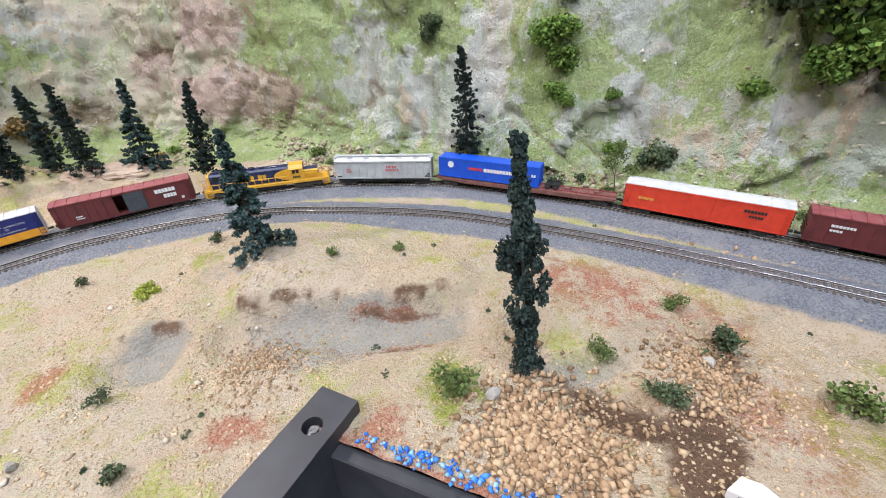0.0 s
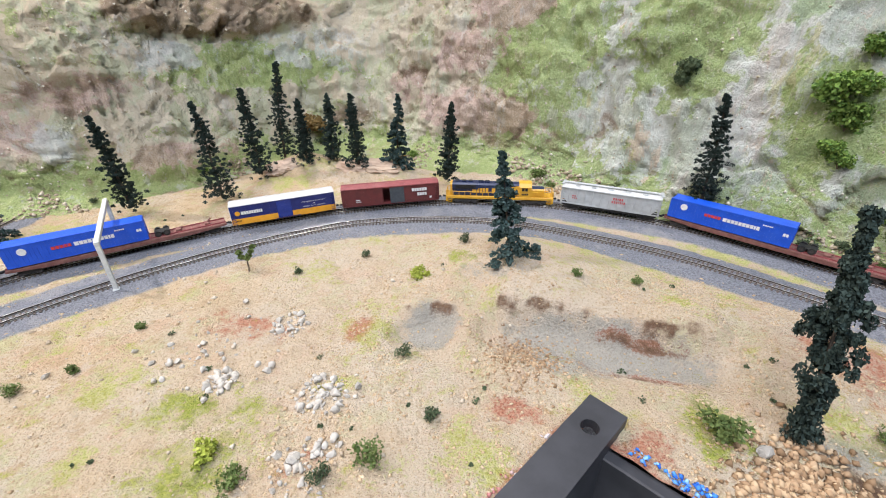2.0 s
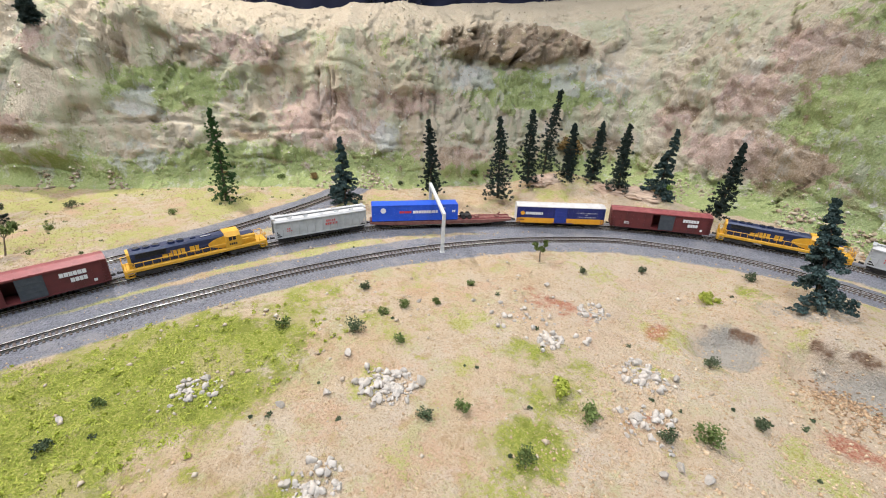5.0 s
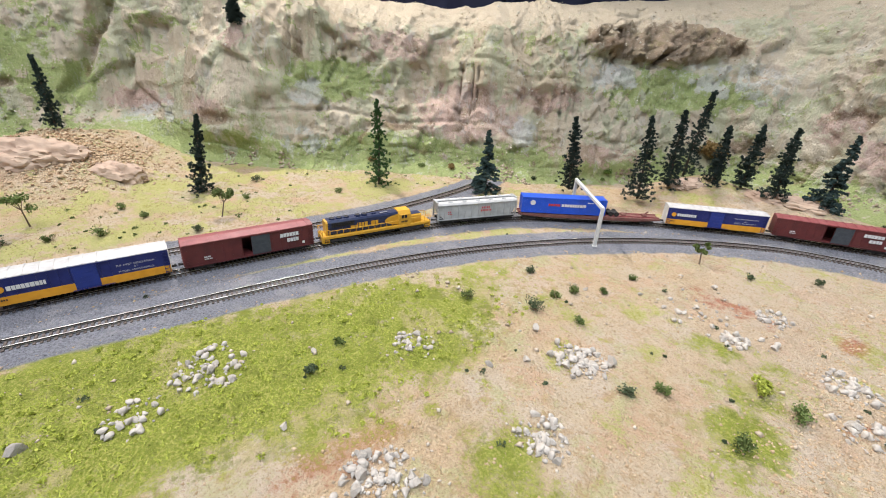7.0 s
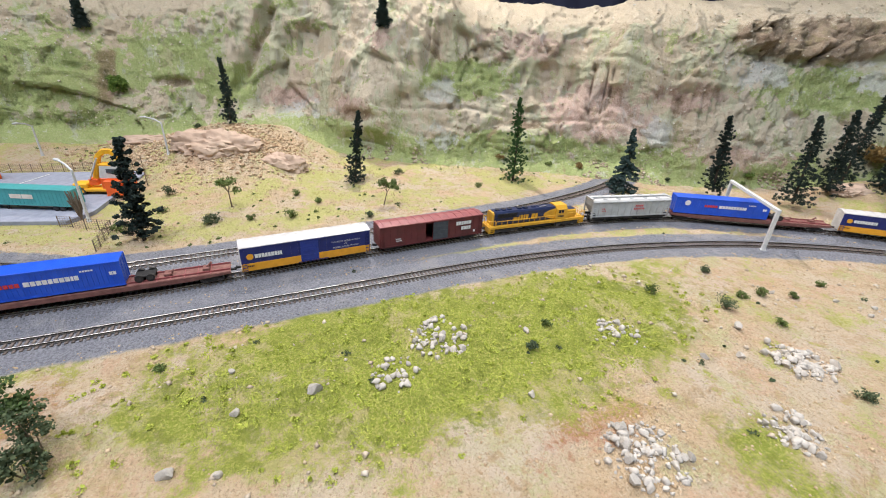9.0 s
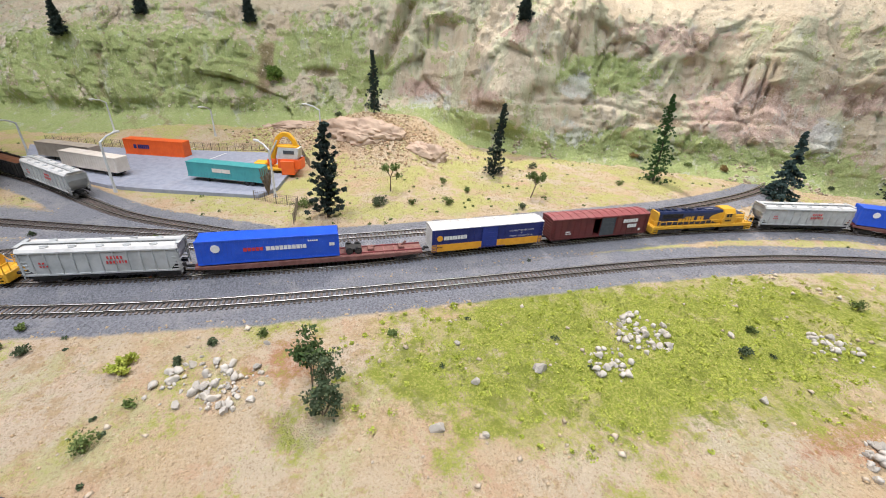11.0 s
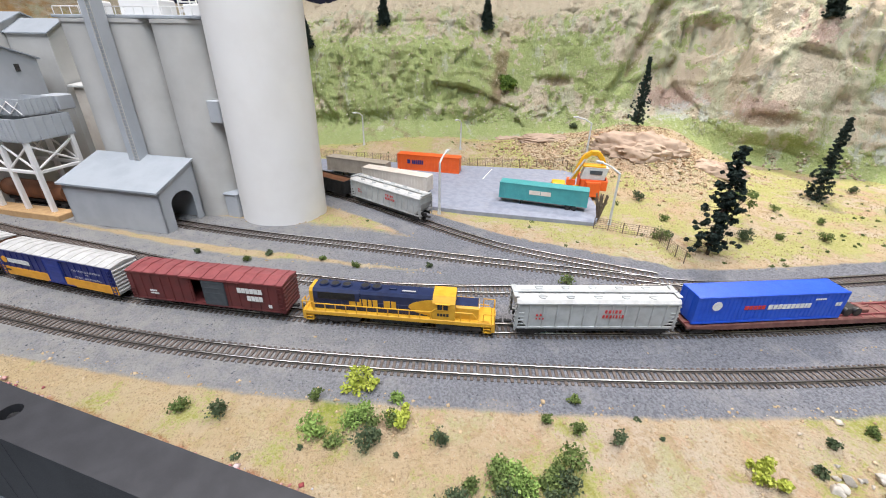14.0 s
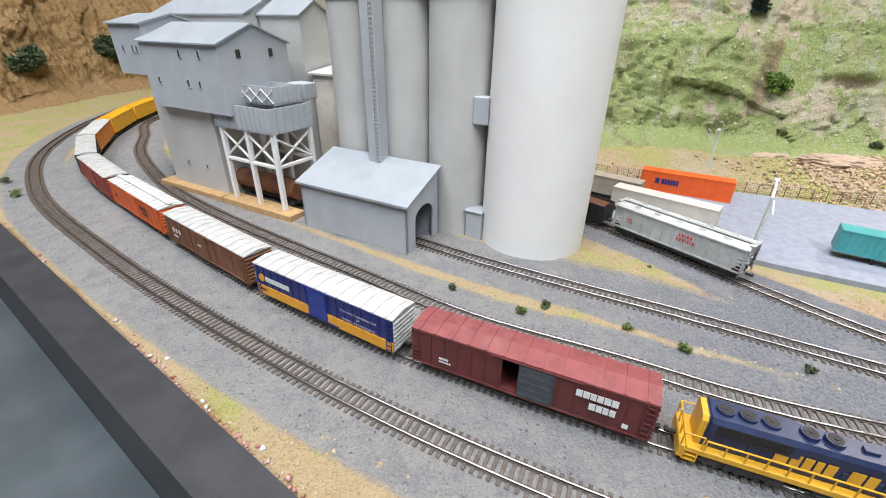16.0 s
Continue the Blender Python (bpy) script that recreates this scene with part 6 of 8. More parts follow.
def build_silos():
    w = works_thing("white_silo", "tall off-white smooth cylinder silo", "silo")
    g = Geo().cyl((.0715, .082, -.003), (.0715, .082, .30), .042, n=64)
    part("barrel", g, M["silo_white"], w, smooth_deg=40)
    part("cap", Geo().cyl((.0715, .082, .30), (.0715, .082, .3025), .0435, n=64), M["silo_white"], w, smooth_deg=40)
    for i, x in enumerate((.004, -.045, -.094)):
        s = works_thing("grey_silo", "grey moulded cylinder silo in a row", "silo")
        tagged(s, group="grey silos")
        part("barrel", Geo().cyl((x, .0735, -.003), (x, .0735, .1755), .0246, n=40), M["silo_grey"], s, smooth_deg=40)
        part("rim", Geo().cyl((x, .0735, .1755), (x, .0735, .1785), .0256, n=40), M["silo_grey"], s, smooth_deg=40)
        s2 = works_thing("grey_silo", "grey moulded cylinder silo in a row", "silo")
        tagged(s2, group="grey silos")
        part("barrel", Geo().cyl((x, .1235, -.003), (x, .1235, .1755), .0246, n=40), M["silo_grey"], s2, smooth_deg=40)
        part("rim", Geo().cyl((x, .1235, .1755), (x, .1235, .1785), .0256, n=40), M["silo_grey"], s2, smooth_deg=40)
    b = works_thing("bucket_elevator", "grey upright elevator leg with a ladder", "elevator")
    part("casing", Geo().box((-.056, .043, .129), (.0125, .012, .150), .0006), M["model_grey"], b)
    part("head_box", Geo().box((-.056, .043, .211), (.016, .016, .016), .002), M["model_roof"], b)
    lad = Geo()
    for k in range(46):
        lad.box((-.0520, .0365, .058 + k * .0031), (.0045, .0005, .0007))
    for sx in (-.0542, -.0498):
        lad.box((sx, .0365, .129), (.0005, .0006, .148))
    part("ladder", lad, M["silo_grey"], b)
    d = works_thing("silo_top_deck", "pale grey top gallery with rails on the silos", "gallery")
    part("deck_slab", Geo().box((-.045, .098, .1802), (.150, .085, .0028), .0006), M["model_roof"], d)
    for x0, y0, sx, sy, sz in ((-.055, .10, .045, .022, .014), (.012, .095, .030, .020, .010), (-.10, .085, .020, .018, .012)):
        part("gallery_box", Geo().box((x0, y0, .1816 + sz / 2), (sx, sy, sz), .001), M["silo_white"], d)
    rail = Geo()
    for k in range(16):
        rail.cyl((-.118 + k * .0098, .058, .1816), (-.118 + k * .0098, .058, .1880), .0004, n=5)
    rail.tube([(-.118, .058, .188), (.029, .058, .188)], .0004)
    part("guard_rail", rail, M["silo_white"], d)
    tw = Geo()
    for x in (-.02, .0):
        for y in (.10, .115):
            tw.cyl((x, y, .1816), (x, y, .225), .0008, n=5)
    for k in range(5):
        z = .186 + k * .008
        tw.tube([(-.02, .10, z), (0, .10, z + .008)], .0006)
        tw.tube([(-.02, .10, z), (0, .10, z)], .0006)
    part("lattice_post", tw, M["silo_white"], d)
    sb = works_thing("service_box", "small grey box fixed to the silo side", "box")
    part("box_shell", Geo().box((.0295, .062, .103), (.012, .010, .020), .0006), M["model_grey"], sb)
    part("box_bracket", Geo().box((.0255, .066, .094), (.006, .006, .003), .0003), M["model_grey"], sb)
    lb = works_thing("valve_house", "low grey block at the silo foot", "box")
    part("house_body", Geo().box((.030, .060, .011), (.014, .014, .024), .0006), M["model_grey"], lb)
    part("house_lid", Geo().box((.030, .060, .0238), (.016, .016, .0016), .0004), M["model_roof"], lb)


def window(parent, x, z, w=.0035, h=.006, y=0.0):
    f = Geo()
    for dx in (-w / 2, w / 2):
        f.box((x + dx, y - .0003, z), (.0006, .0010, h + .0006))
    for dz in (-h / 2, h / 2):
        f.box((x, y - .0003, z + dz), (w, .0010, .0006))
    fr = part("window", f, M["model_grey"], parent)
    part("pane", Geo().box((x, y - .0001, z), (w, .0004, h)), M["truck_grey"], fr)


def gable(g, x0, x1, y0, y1, z0, ze, zr, ridge=None):
    """A house block with its ridge along x."""
    yr = (y0 + y1) / 2 if ridge is None else ridge
    g.prism([(y0, z0), (y1, z0), (y1, ze), (yr, zr), (y0, ze)], x0, x1, "x")
    return yr


def roof_on(parent, x0, x1, y0, y1, ze, zr, ridge=None, over=.0025, th=.0014):
    yr = (y0 + y1) / 2 if ridge is None else ridge
    k0, k1 = (zr - ze) / (yr - y0), (zr - ze) / (y1 - yr)
    for a, b, k in ((y0 - over, yr, k0), (yr, y1 + over, k1)):
        za, zb = (ze - over * k0, zr) if b == yr else (zr, ze - over * k1)
        part("roof_slope", Geo().prism([(a, za + .0002), (b, zb + .0002), (b, zb + th), (a, za + th)], x0 - over, x1 + over, "x"), M["model_roof"], parent)


def build_mill():
    t = works_thing("cement_mill", "grey plastic mill building on a stepped tower", "building")
    low = Geo().box((-.264, .040, .046), (.088, .066, .092), .0006)
    part("lower_tower", low, M["silo_grey"], t)
    up = Geo()
    gable(up, -.291, -.180, -.001, .072, .0865, .1425, .157, .034)
    house = part("upper_house", up, M["model_grey"], t)
    roof_on(house, -.291, -.180, -.001, .072, .1425, .157, .034)
    lf = Geo()
    gable(lf, -.345, -.2915, .004, .060, .112, .156, .164, .034)
    wing = part("side_wing", lf, M["model_grey"], t)
    roof_on(wing, -.345, -.2915, .004, .060, .156, .164, .034)
    part("wing_base", Geo().box((-.301, .042, .100), (.018, .050, .022), .0006), M["model_grey"], t)
    rear = Geo()
    gable(rear, -.385, -.235, .0735, .150, -.003, .166, .184)
    hall = part("rear_hall", rear, M["silo_grey"], t)
    roof_on(hall, -.385, -.235, .0735, .150, .166, .184)
    cup = Geo()
    gable(cup, -.234, -.178, .090, .130, -.003, .166, .178)
    cu = part("roof_cupola", cup, M["silo_grey"], t)
    roof_on(cu, -.234, -.178, .090, .130, .166, .178)
    for x in (-.205, -.232):
        window(house, x, .134, y=-.001)
    for x in (-.212, -.228, -.272):
        window(house, x, .110, y=-.001)
    for x in (-.305, -.312, -.328):
        window(wing, x, .135, y=.004)
    for x in (-.245, -.275):
        window(t, x, .030, .0030, .0045, .007)
    for y in (.018, .052):
        f = Geo().box((-.1797, y, .135), (.0008, .0040, .0066))
        part("window", f, M["truck_grey"], house)
    # trestle with its bins
    tr = works_thing("bin_trestle", "grey braced trestle carrying two steel bins", "trestle")
    for x in (-.206, -.172, -.139):
        for y in (.006, .048):
            part("leg", Geo().box((x, y, .037), (.0040, .0040, .078), .0003), M["silo_white"], tr)
    for y in (.006, .048):
        part("beam", Geo().box((-.1725, y, .0455), (.070, .0028, .0030), .0003), M["silo_white"], tr)
        for a, b in ((-.206, -.172), (-.172, -.139)):
            br = Geo().tube([(a, y, .0475), (b, y, .0715)], .0011, 5)
            br.tube([(a, y, .0715), (b, y, .0475)], .0011, 5)
            part("cross_brace", br, M["silo_white"], tr)
    for x in (-.139,):
        br = Geo().tube([(x, .006, .0475), (x, .048, .0715)], .0011, 5)
        br.tube([(x, .006, .0715), (x, .048, .0475)], .0011, 5)
        part("cross_brace", br, M["silo_white"], tr)
        part("beam", Geo().box((x, .027, .0455), (.0028, .042, .003), .0003), M["silo_white"], tr)

    def open_bin(name, x0, x1, y0, y1, z0, z1):
        b = Geo()
        th = .0012
        b.box(((x0 + x1) / 2, (y0 + y1) / 2, z0 + .0008), (x1 - x0, y1 - y0, .0016))
        b.box(((x0 + x1) / 2, y0 + th / 2, (z0 + z1) / 2), (x1 - x0, th, z1 - z0))
        b.box(((x0 + x1) / 2, y1 - th / 2, (z0 + z1) / 2), (x1 - x0, th, z1 - z0))
        for x in (x0 + th / 2, x1 - th / 2):
            b.box((x, (y0 + y1) / 2, (z0 + z1) / 2), (th, y1 - y0 - 2 * th, z1 - z0))
        bn = part(name, b, M["model_grey"], tr)
        r = Geo()
        n = int((x1 - x0) / .006)
        for k in range(n + 1):
            r.box((x0 + (x1 - x0) * k / n, y0 - .0004, (z0 + z1) / 2), (.0009, .0008, z1 - z0))
        for k in range(7):
            r.box((x1 + .0004, y0 + (y1 - y0) * k / 6, (z0 + z1) / 2), (.0008, .0009, z1 - z0))
        part("bin_ribs", r, M["model_grey"], bn)

    open_bin("lower_bin", -.2090, -.1365, .003, .051, .0745, .0955)
    open_bin("upper_bin", -.184, -.142, .016, .046, .0962, .1110)
    ub = Geo()
    for k in range(3):
        x0 = -.184 + k * .0140
        ub.tube([(x0, .0152, .098), (x0 + .0140, .0152, .109)], .0005, 4)
        ub.tube([(x0, .0152, .109), (x0 + .0140, .0152, .098)], .0005, 4)
    part("bin_lattice", ub, M["silo_white"], tr)
    part("side_chute", Geo().box((-.152, .058, .104), (.020, .016, .014), .0008), M["model_grey"], tr)
    for a, b in ((-.322, -.2195), (-.2175, -.124)):
        wb = works_thing("foundation_plank", "bare tan wooden plank under the mill", "plank")
        tagged(wb, group="foundation planks")
        part("plank_board", Geo().box(((a + b) / 2, .006, .0015), (b - a, .018, .0085), .0006), M["wood_base"], wb)
    an = works_thing("storage_annex", "pale beige annex with a white roof", "building")
    part("annex_body", Geo().box((-.152, .112, .056), (.040, .040, .118), .0006), M["trailer_tan"], an)
    part("annex_roof", Geo().prism([(.089, .1140), (.135, .1200), (.135, .1218), (.089, .1158)], -.175, -.129, "x"), M["roof_white"], an)
    tk = works_thing("tank_wagon", "brown tank wagon parked under the trestle", "tank car")
    part("tank", Geo().cyl((-.245, .027, .0185), (-.140, .027, .0185), .0095, n=24), M["box_brown"], tk, smooth_deg=40)
    part("tank_frame", Geo().box((-.192, .027, .0080), (.108, .010, .003), .0003), M["plastic_black"], tk)
    for x in (-.232, -.153):
        w = Geo()
        for dx in (-.0055, .0055):
            w.cyl((x + dx, .020, .0046), (x + dx, .034, .0046), .0026, n=12)
        part("wheels", w, M["truck_grey"], tk)


build_shed()
build_silos()
build_mill()


# ---- container yard ----
LOT = [(-1.085, -.815), (-1.063, -.745), (-.968, -.428), (-.812, -.468), (-.788, -.488), (-.838, -.612), (-.858, -.652), (-.955, -.770)]


def build_lot():
    g = Geo().prism(LOT, .0030, .0108, "z")
    lot = part("yard_pavement", g, M["asphalt"])
    tagged(lot, "blue-grey asphalt of the container yard", "pavement", kind="structure")
    d = Vector((.095, .317, 0)).normalized()
    for k in range(2):
        o = Vector((-1.012 + k * .030, -.60, .0110)) + d * (k * .05)
        q = Geo()
        q.box((0, 0, 0), (.050, .0014, .0003))
        ob = part("bay_line", q, M["mark_white"])
        ob.matrix_world = pose(o.x, o.y, .0111, 0, 0, 150)
        tagged(ob, "thin white painted bay line on the asphalt", "line", "bay lines")


build_lot()


def trailer(label, a, b, body_m, wheels=True, h=.0180, zf=.0165, mark=None, group=""):
    """A road trailer or box; a and b are the near lower corners from left to right."""
    a, b = Vector((*a, 0)), Vector((*b, 0))
    d = b - a
    L, yaw = d.length, math.degrees(math.atan2(d.y, d.x))
    o = (a + b) / 2
    t = empty("road_trailer" if wheels else "freight_container", pose(o.x, o.y, .0108, 0, 0, yaw), label, "trailer" if wheels else "container", group)
    w = .0165
    z0 = zf - .0108 if wheels else .0
    part("box_body", Geo().box((0, w / 2, z0 + h / 2), (L, w, h), .0004), body_m, t)
    r = Geo()
    for k in range(int(L / .004)):
        x = -L / 2 + .002 + k * .004
        r.box((x, -.0001, z0 + h / 2), (.0005, .0003, h - .002))
    part("wall_corrugation", r, body_m, t)
    e = Geo()
    for z in (z0 + .0005, z0 + h - .0005):
        e.box((0, -.0001, z), (L, .0006, .0010))
    part("edge_frame", e, body_m, t)
    if mark:
        part("marking", word_bars(-L / 2 / mm * mark[0], (z0 + h * .42) / mm, mark[1], h / mm * .26, -.0004, .5), mark[2], t)
    if wheels:
        part("chassis", Geo().box((0, w / 2, z0 - .0010), (L * .96, .006, .0020)), M["plastic_black"], t)
        for x in (L * .36, L * .29):
            for y in (.0022, w - .0022):
                wh = part("wheel", Geo().cyl((x, y - .0015, .0030), (x, y + .0015, .0030), .0030, n=16), M["plastic_black"], t, smooth_deg=40)
                part("rim", Geo().cyl((x, y - .0017, .0030), (x, y + .0017, .0030), .0015, n=10), M["truck_grey"], wh)
        lg = Geo()
        for y in (.003, w - .003):
            lg.box((-L * .24, y, z0 / 2 - .0004), (.0012, .0012, z0))
            lg.box((-L * .24, y, .0003), (.0022, .0022, .0006))
        part("landing_legs", lg, M["plastic_black"], t)
    return t


trailer("teal road trailer with a pale side panel mark", (-.861, -.569), (-.815, -.484), M["trailer_teal"], mark=(.30, (12, 11), M["trailer_tan"]))
trailer("orange freight container with small dark blue marks", (-1.008, -.673), (-.972, -.592), M["trailer_orange"], False, .0215, mark=(.66, (4.2, -1.2, 2.6, 2.2, 2.4, 2.2, 2.4, 2.2), M["box_navy"]))
trailer("off-white road trailer with brown dusty sides", (-.938, -.722), (-.886, -.648), M["trailer_tan"])
trailer("dusty brown road trailer in the yard", (-.995, -.768), (-.948, -.693), M["trailer_dust"])
trailer("bright orange freight container at the yard's end", (-.905, -.452), (-.862, -.462), M["trailer_orange"], False, .0180)


def build_loader():
    t = empty("container_loader", pose(-.872, -.470, .0108, 0, 0, 68), "yellow and orange container loader with a white cab", "loader crane")
    part("chassis", Geo().box((0, .008, .0055), (.052, .018, .0035), .0006), M["crane_yellow"], t)
    for x in (-.018, .018):
        for y in (.001, .015):
            w = part("wheel", Geo().cyl((x, y - .002, .0038), (x, y + .002, .0038), .0038, n=16), M["plastic_black"], t, smooth_deg=40)
            part("rim", Geo().cyl((x, y - .0022, .0038), (x, y + .0022, .0038), .0018, n=10), M["crane_yellow"], w)
    part("engine_deck", Geo().box((-.020, .008, .0100), (.016, .015, .0060), .0012), M["crane_yellow"], t)
    base = Geo()
    for y in (.0, .016):
        base.box((.020, y, .0135), (.030, .0014, .0125), .0003)
    base.box((.020, .008, .0080), (.030, .016, .0016))
    base.box((.0345, .008, .0135), (.0014, .016, .0125))
    part("side_frame", base, M["trailer_orange"], t)
    part("cab", Geo().prism([(.004, .0200), (.031, .0200), (.034, .0340), (.007, .0340)], .001, .015, "y"), M["roof_white"], t)
    part("cab_window", Geo().box((.0205, .0007, .0285), (.014, .0006, .0045)), M["door_slate"], t)
    boom = Geo()
    pts = [(-.006, .0115), (.001, .0330), (.005, .0440), (.012, .0500), (.020, .0500), (.026, .0430), (.029, .0330)]
    for (a, za), (b, zb) in zip(pts[:-1], pts[1:]):
        ang = math.degrees(math.atan2(zb - za, b - a))
        ln = math.hypot(b - a, zb - za)
        boom.box(((a + b) / 2, .008, (za + zb) / 2), (ln + .0015, .0050, .0055), .0008, Euler((0, -radians(ang), 0)).to_matrix())
    part("boom", boom, M["crane_yellow"], t)
    part("boom_foot", Geo().box((-.006, .008, .0140), (.010, .009, .008), .001), M["trailer_orange"], t)
    part("spreader", Geo().box((.018, .008, .0350), (.026, .012, .0022), .0005), M["crane_yellow"], t)
    part("hydraulic_ram", Geo().cyl((-.008, .003, .0180), (.006, .003, .0430), .0011, n=8), M["roof_silver"], t)


build_loader()


def street_lamp(x, y, h, arm_dir, arm=.020):
    t = empty("street_lamp", pose(x, y, ground_at(x, y) - .001, 0, 0, arm_dir), "whitish plastic street lamp with a bent arm", "street lamp", "street lamps")
    part("base", Geo().cyl((0, 0, 0), (0, 0, .006), .0022, .0016, 10), M["lamp_white"], t)
    part("pole", Geo().cyl((0, 0, .003), (0, 0, h), .0014, .0011, 10), M["lamp_white"], t, smooth_deg=40)
    part("arm", Geo().tube([(0, 0, h - .0006), (arm * .45, 0, h + arm * .22), (arm, 0, h + arm * .34)], .0010, 8), M["lamp_white"], t)
    hd = part("lamp_head", Geo().box((arm * 1.12, 0, h + arm * .35), (.0075, .0036, .0020), .0006), M["lamp_white"], t)
    part("lens", Geo().box((arm * 1.12, 0, h + arm * .35 - .0011), (.0055, .0026, .0004)), M["silo_white"], hd)


def track_gantry(near, far, top):
    """A plain portal over both lines: two square posts and a beam."""
    a, b = Vector((*near, 0)), Vector((*far, 0))
    yaw = math.degrees(math.atan2(b.y - a.y, b.x - a.x))
    z0, z1, span, w = ground_at(*near) - .001, ground_at(*far) - .001, (b - a).length, .0036
    t = empty("track_gantry", pose(a.x, a.y, z0, 0, 0, yaw), "pale grey plastic gantry spanning both tracks", "gantry")
    for x, foot in ((0, 0), (span, z1 - z0)):
        post = part("post", Geo().box((x, 0, (foot + top - z0) / 2), (w, w, top - z0 - foot), .0005), M["lamp_white"], t)
        part("base_plate", Geo().box((x, 0, foot + .0012), (w * 1.4, w * 1.4, .0012), .0003), M["lamp_white"], post)
    part("beam", Geo().box((span / 2, 0, top - z0 + w * .45), (span + w * 1.1, w * 1.04, w), .0005), M["lamp_white"], t)


track_gantry((-.4430, .1465), (-.5275, .2157), .0490)
for lx, ly, lh, ld in ((-.842, -.641, .058, 150), (-.790, -.470, .056, 215), (-1.128, -.718, .048, 330), (-1.088, -.565, .044, 330), (-.985, -.400, .046, 245), (-1.040, -.800, .045, 330)):
    street_lamp(lx, ly, lh, ld)


def fence(pts, label, h=.012, gap=.012):
    t = empty("wire_fence", Matrix(), label, "fence", "yard fences")
    wires = Geo()
    for (a, b) in zip(pts[:-1], pts[1:]):
        a, b = Vector((*a, 0)), Vector((*b, 0))
        n = max(1, int((b - a).length / gap))
        prev = None
        for k in range(n + 1):
            p = a.lerp(b, k / n)
            z = max(ground_at(p.x, p.y), .0)
            q = Geo().cyl((p.x, p.y, z - .002), (p.x, p.y, z + h), .0005, n=5)
            part("post", q, M["fence_wire"], t)
            here = (p.x, p.y, z)
            if prev:
                for j in range(6):
                    dz = h * (.12 + .17 * j)
                    wires.cyl((prev[0], prev[1], prev[2] + dz), (here[0], here[1], here[2] + dz), .00016, n=3)
                m = 5
                for j in range(1, m):
                    x, y, z2 = (prev[i] + (here[i] - prev[i]) * j / m for i in range(3))
                    wires.cyl((x, y, z2), (x, y, z2 + h), .00013, n=3)
            prev = here
    part("wire_mesh", wires, M["fence_wire"], t)


fence([(-1.10, -.80), (-1.078, -.742), (-.985, -.435), (-.900, -.425)], "brown wire fence along the yard's back")
fence([(-.782, -.492), (-.752, -.446), (-.700, -.452)], "rusty wire fence beside the sidings")

# hoppers parked on the siding
SID = LINES["siding"]
hopper_car(stand(SID, .266, .039), group="parked hoppers")


def gondola(m):
    t = empty("open_hopper", m, "black open hopper car with a brown load", "hopper car")
    g = Geo()
    for y in (-9.0, 9.0):
        g.box((0, y * mm, 13 * mm), (100 * mm, 1.0 * mm, 15 * mm), .2 * mm)
    for x in (-50, 50):
        g.box((x * mm, 0, 13 * mm), (1.0 * mm, 18 * mm, 15 * mm), .2 * mm)
    g.box((0, 0, 6 * mm), (100 * mm, 18 * mm, 1.4 * mm))
    part("body", g, M["plastic_black"], t)
    r = Geo()
    for k in range(12):
        for y in (-9.7, 9.7):
            r.box(((-46 + k * 8.4) * mm, y * mm, 13 * mm), (.9 * mm, .9 * mm, 15 * mm))
    part("side_rail", r, M["plastic_black"], t)
    part("load", Geo().prism([(-8.4 * mm, 18 * mm), (8.4 * mm, 18 * mm), (3 * mm, 21 * mm), (-3 * mm, 21 * mm)], -49 * mm, 49 * mm, "x"), M["box_brown"], t, "heaped brown load")
    for k in (-1, 1):
        freight_truck(t, k * 37 * mm)
        coupler(t, k * 50 * mm, k)


gondola(stand(SID, .378, .037))


# ---- plants ----
def flake_mesh(name, centres, radii, count, size, seed, flat=.55):
    """Small bent leaf triangles gathered about centres."""
    r = np.random.default_rng(seed)
    centres, radii = np.asarray(centres, float), np.asarray(radii, float)
    k = r.integers(0, len(centres), count)
    d = r.normal(size=(count, 3))
    d /= np.linalg.norm(d, axis=1)[:, None]
    p = centres[k] + d * radii[k][:, None] * (r.random(count)[:, None] ** .45) * np.array([1, 1, flat])
    u = r.normal(size=(count, 3))
    u /= np.linalg.norm(u, axis=1)[:, None]
    w = np.cross(u, r.normal(size=(count, 3)))
    w /= np.linalg.norm(w, axis=1)[:, None]
    s = size * r.uniform(.6, 1.4, count)[:, None]
    v = np.stack([p - u * s * .5, p + w * s * .45, p + u * s * .6, p - w * s * .45 + d * s * .2], 1).reshape(-1, 3)
    i = np.arange(count)[:, None] * 4
    f = np.vstack([np.hstack([i, i + 1, i + 2]), np.hstack([i, i + 2, i + 3])])
    return raw_mesh(name, v, f)


CONIFERS = {}


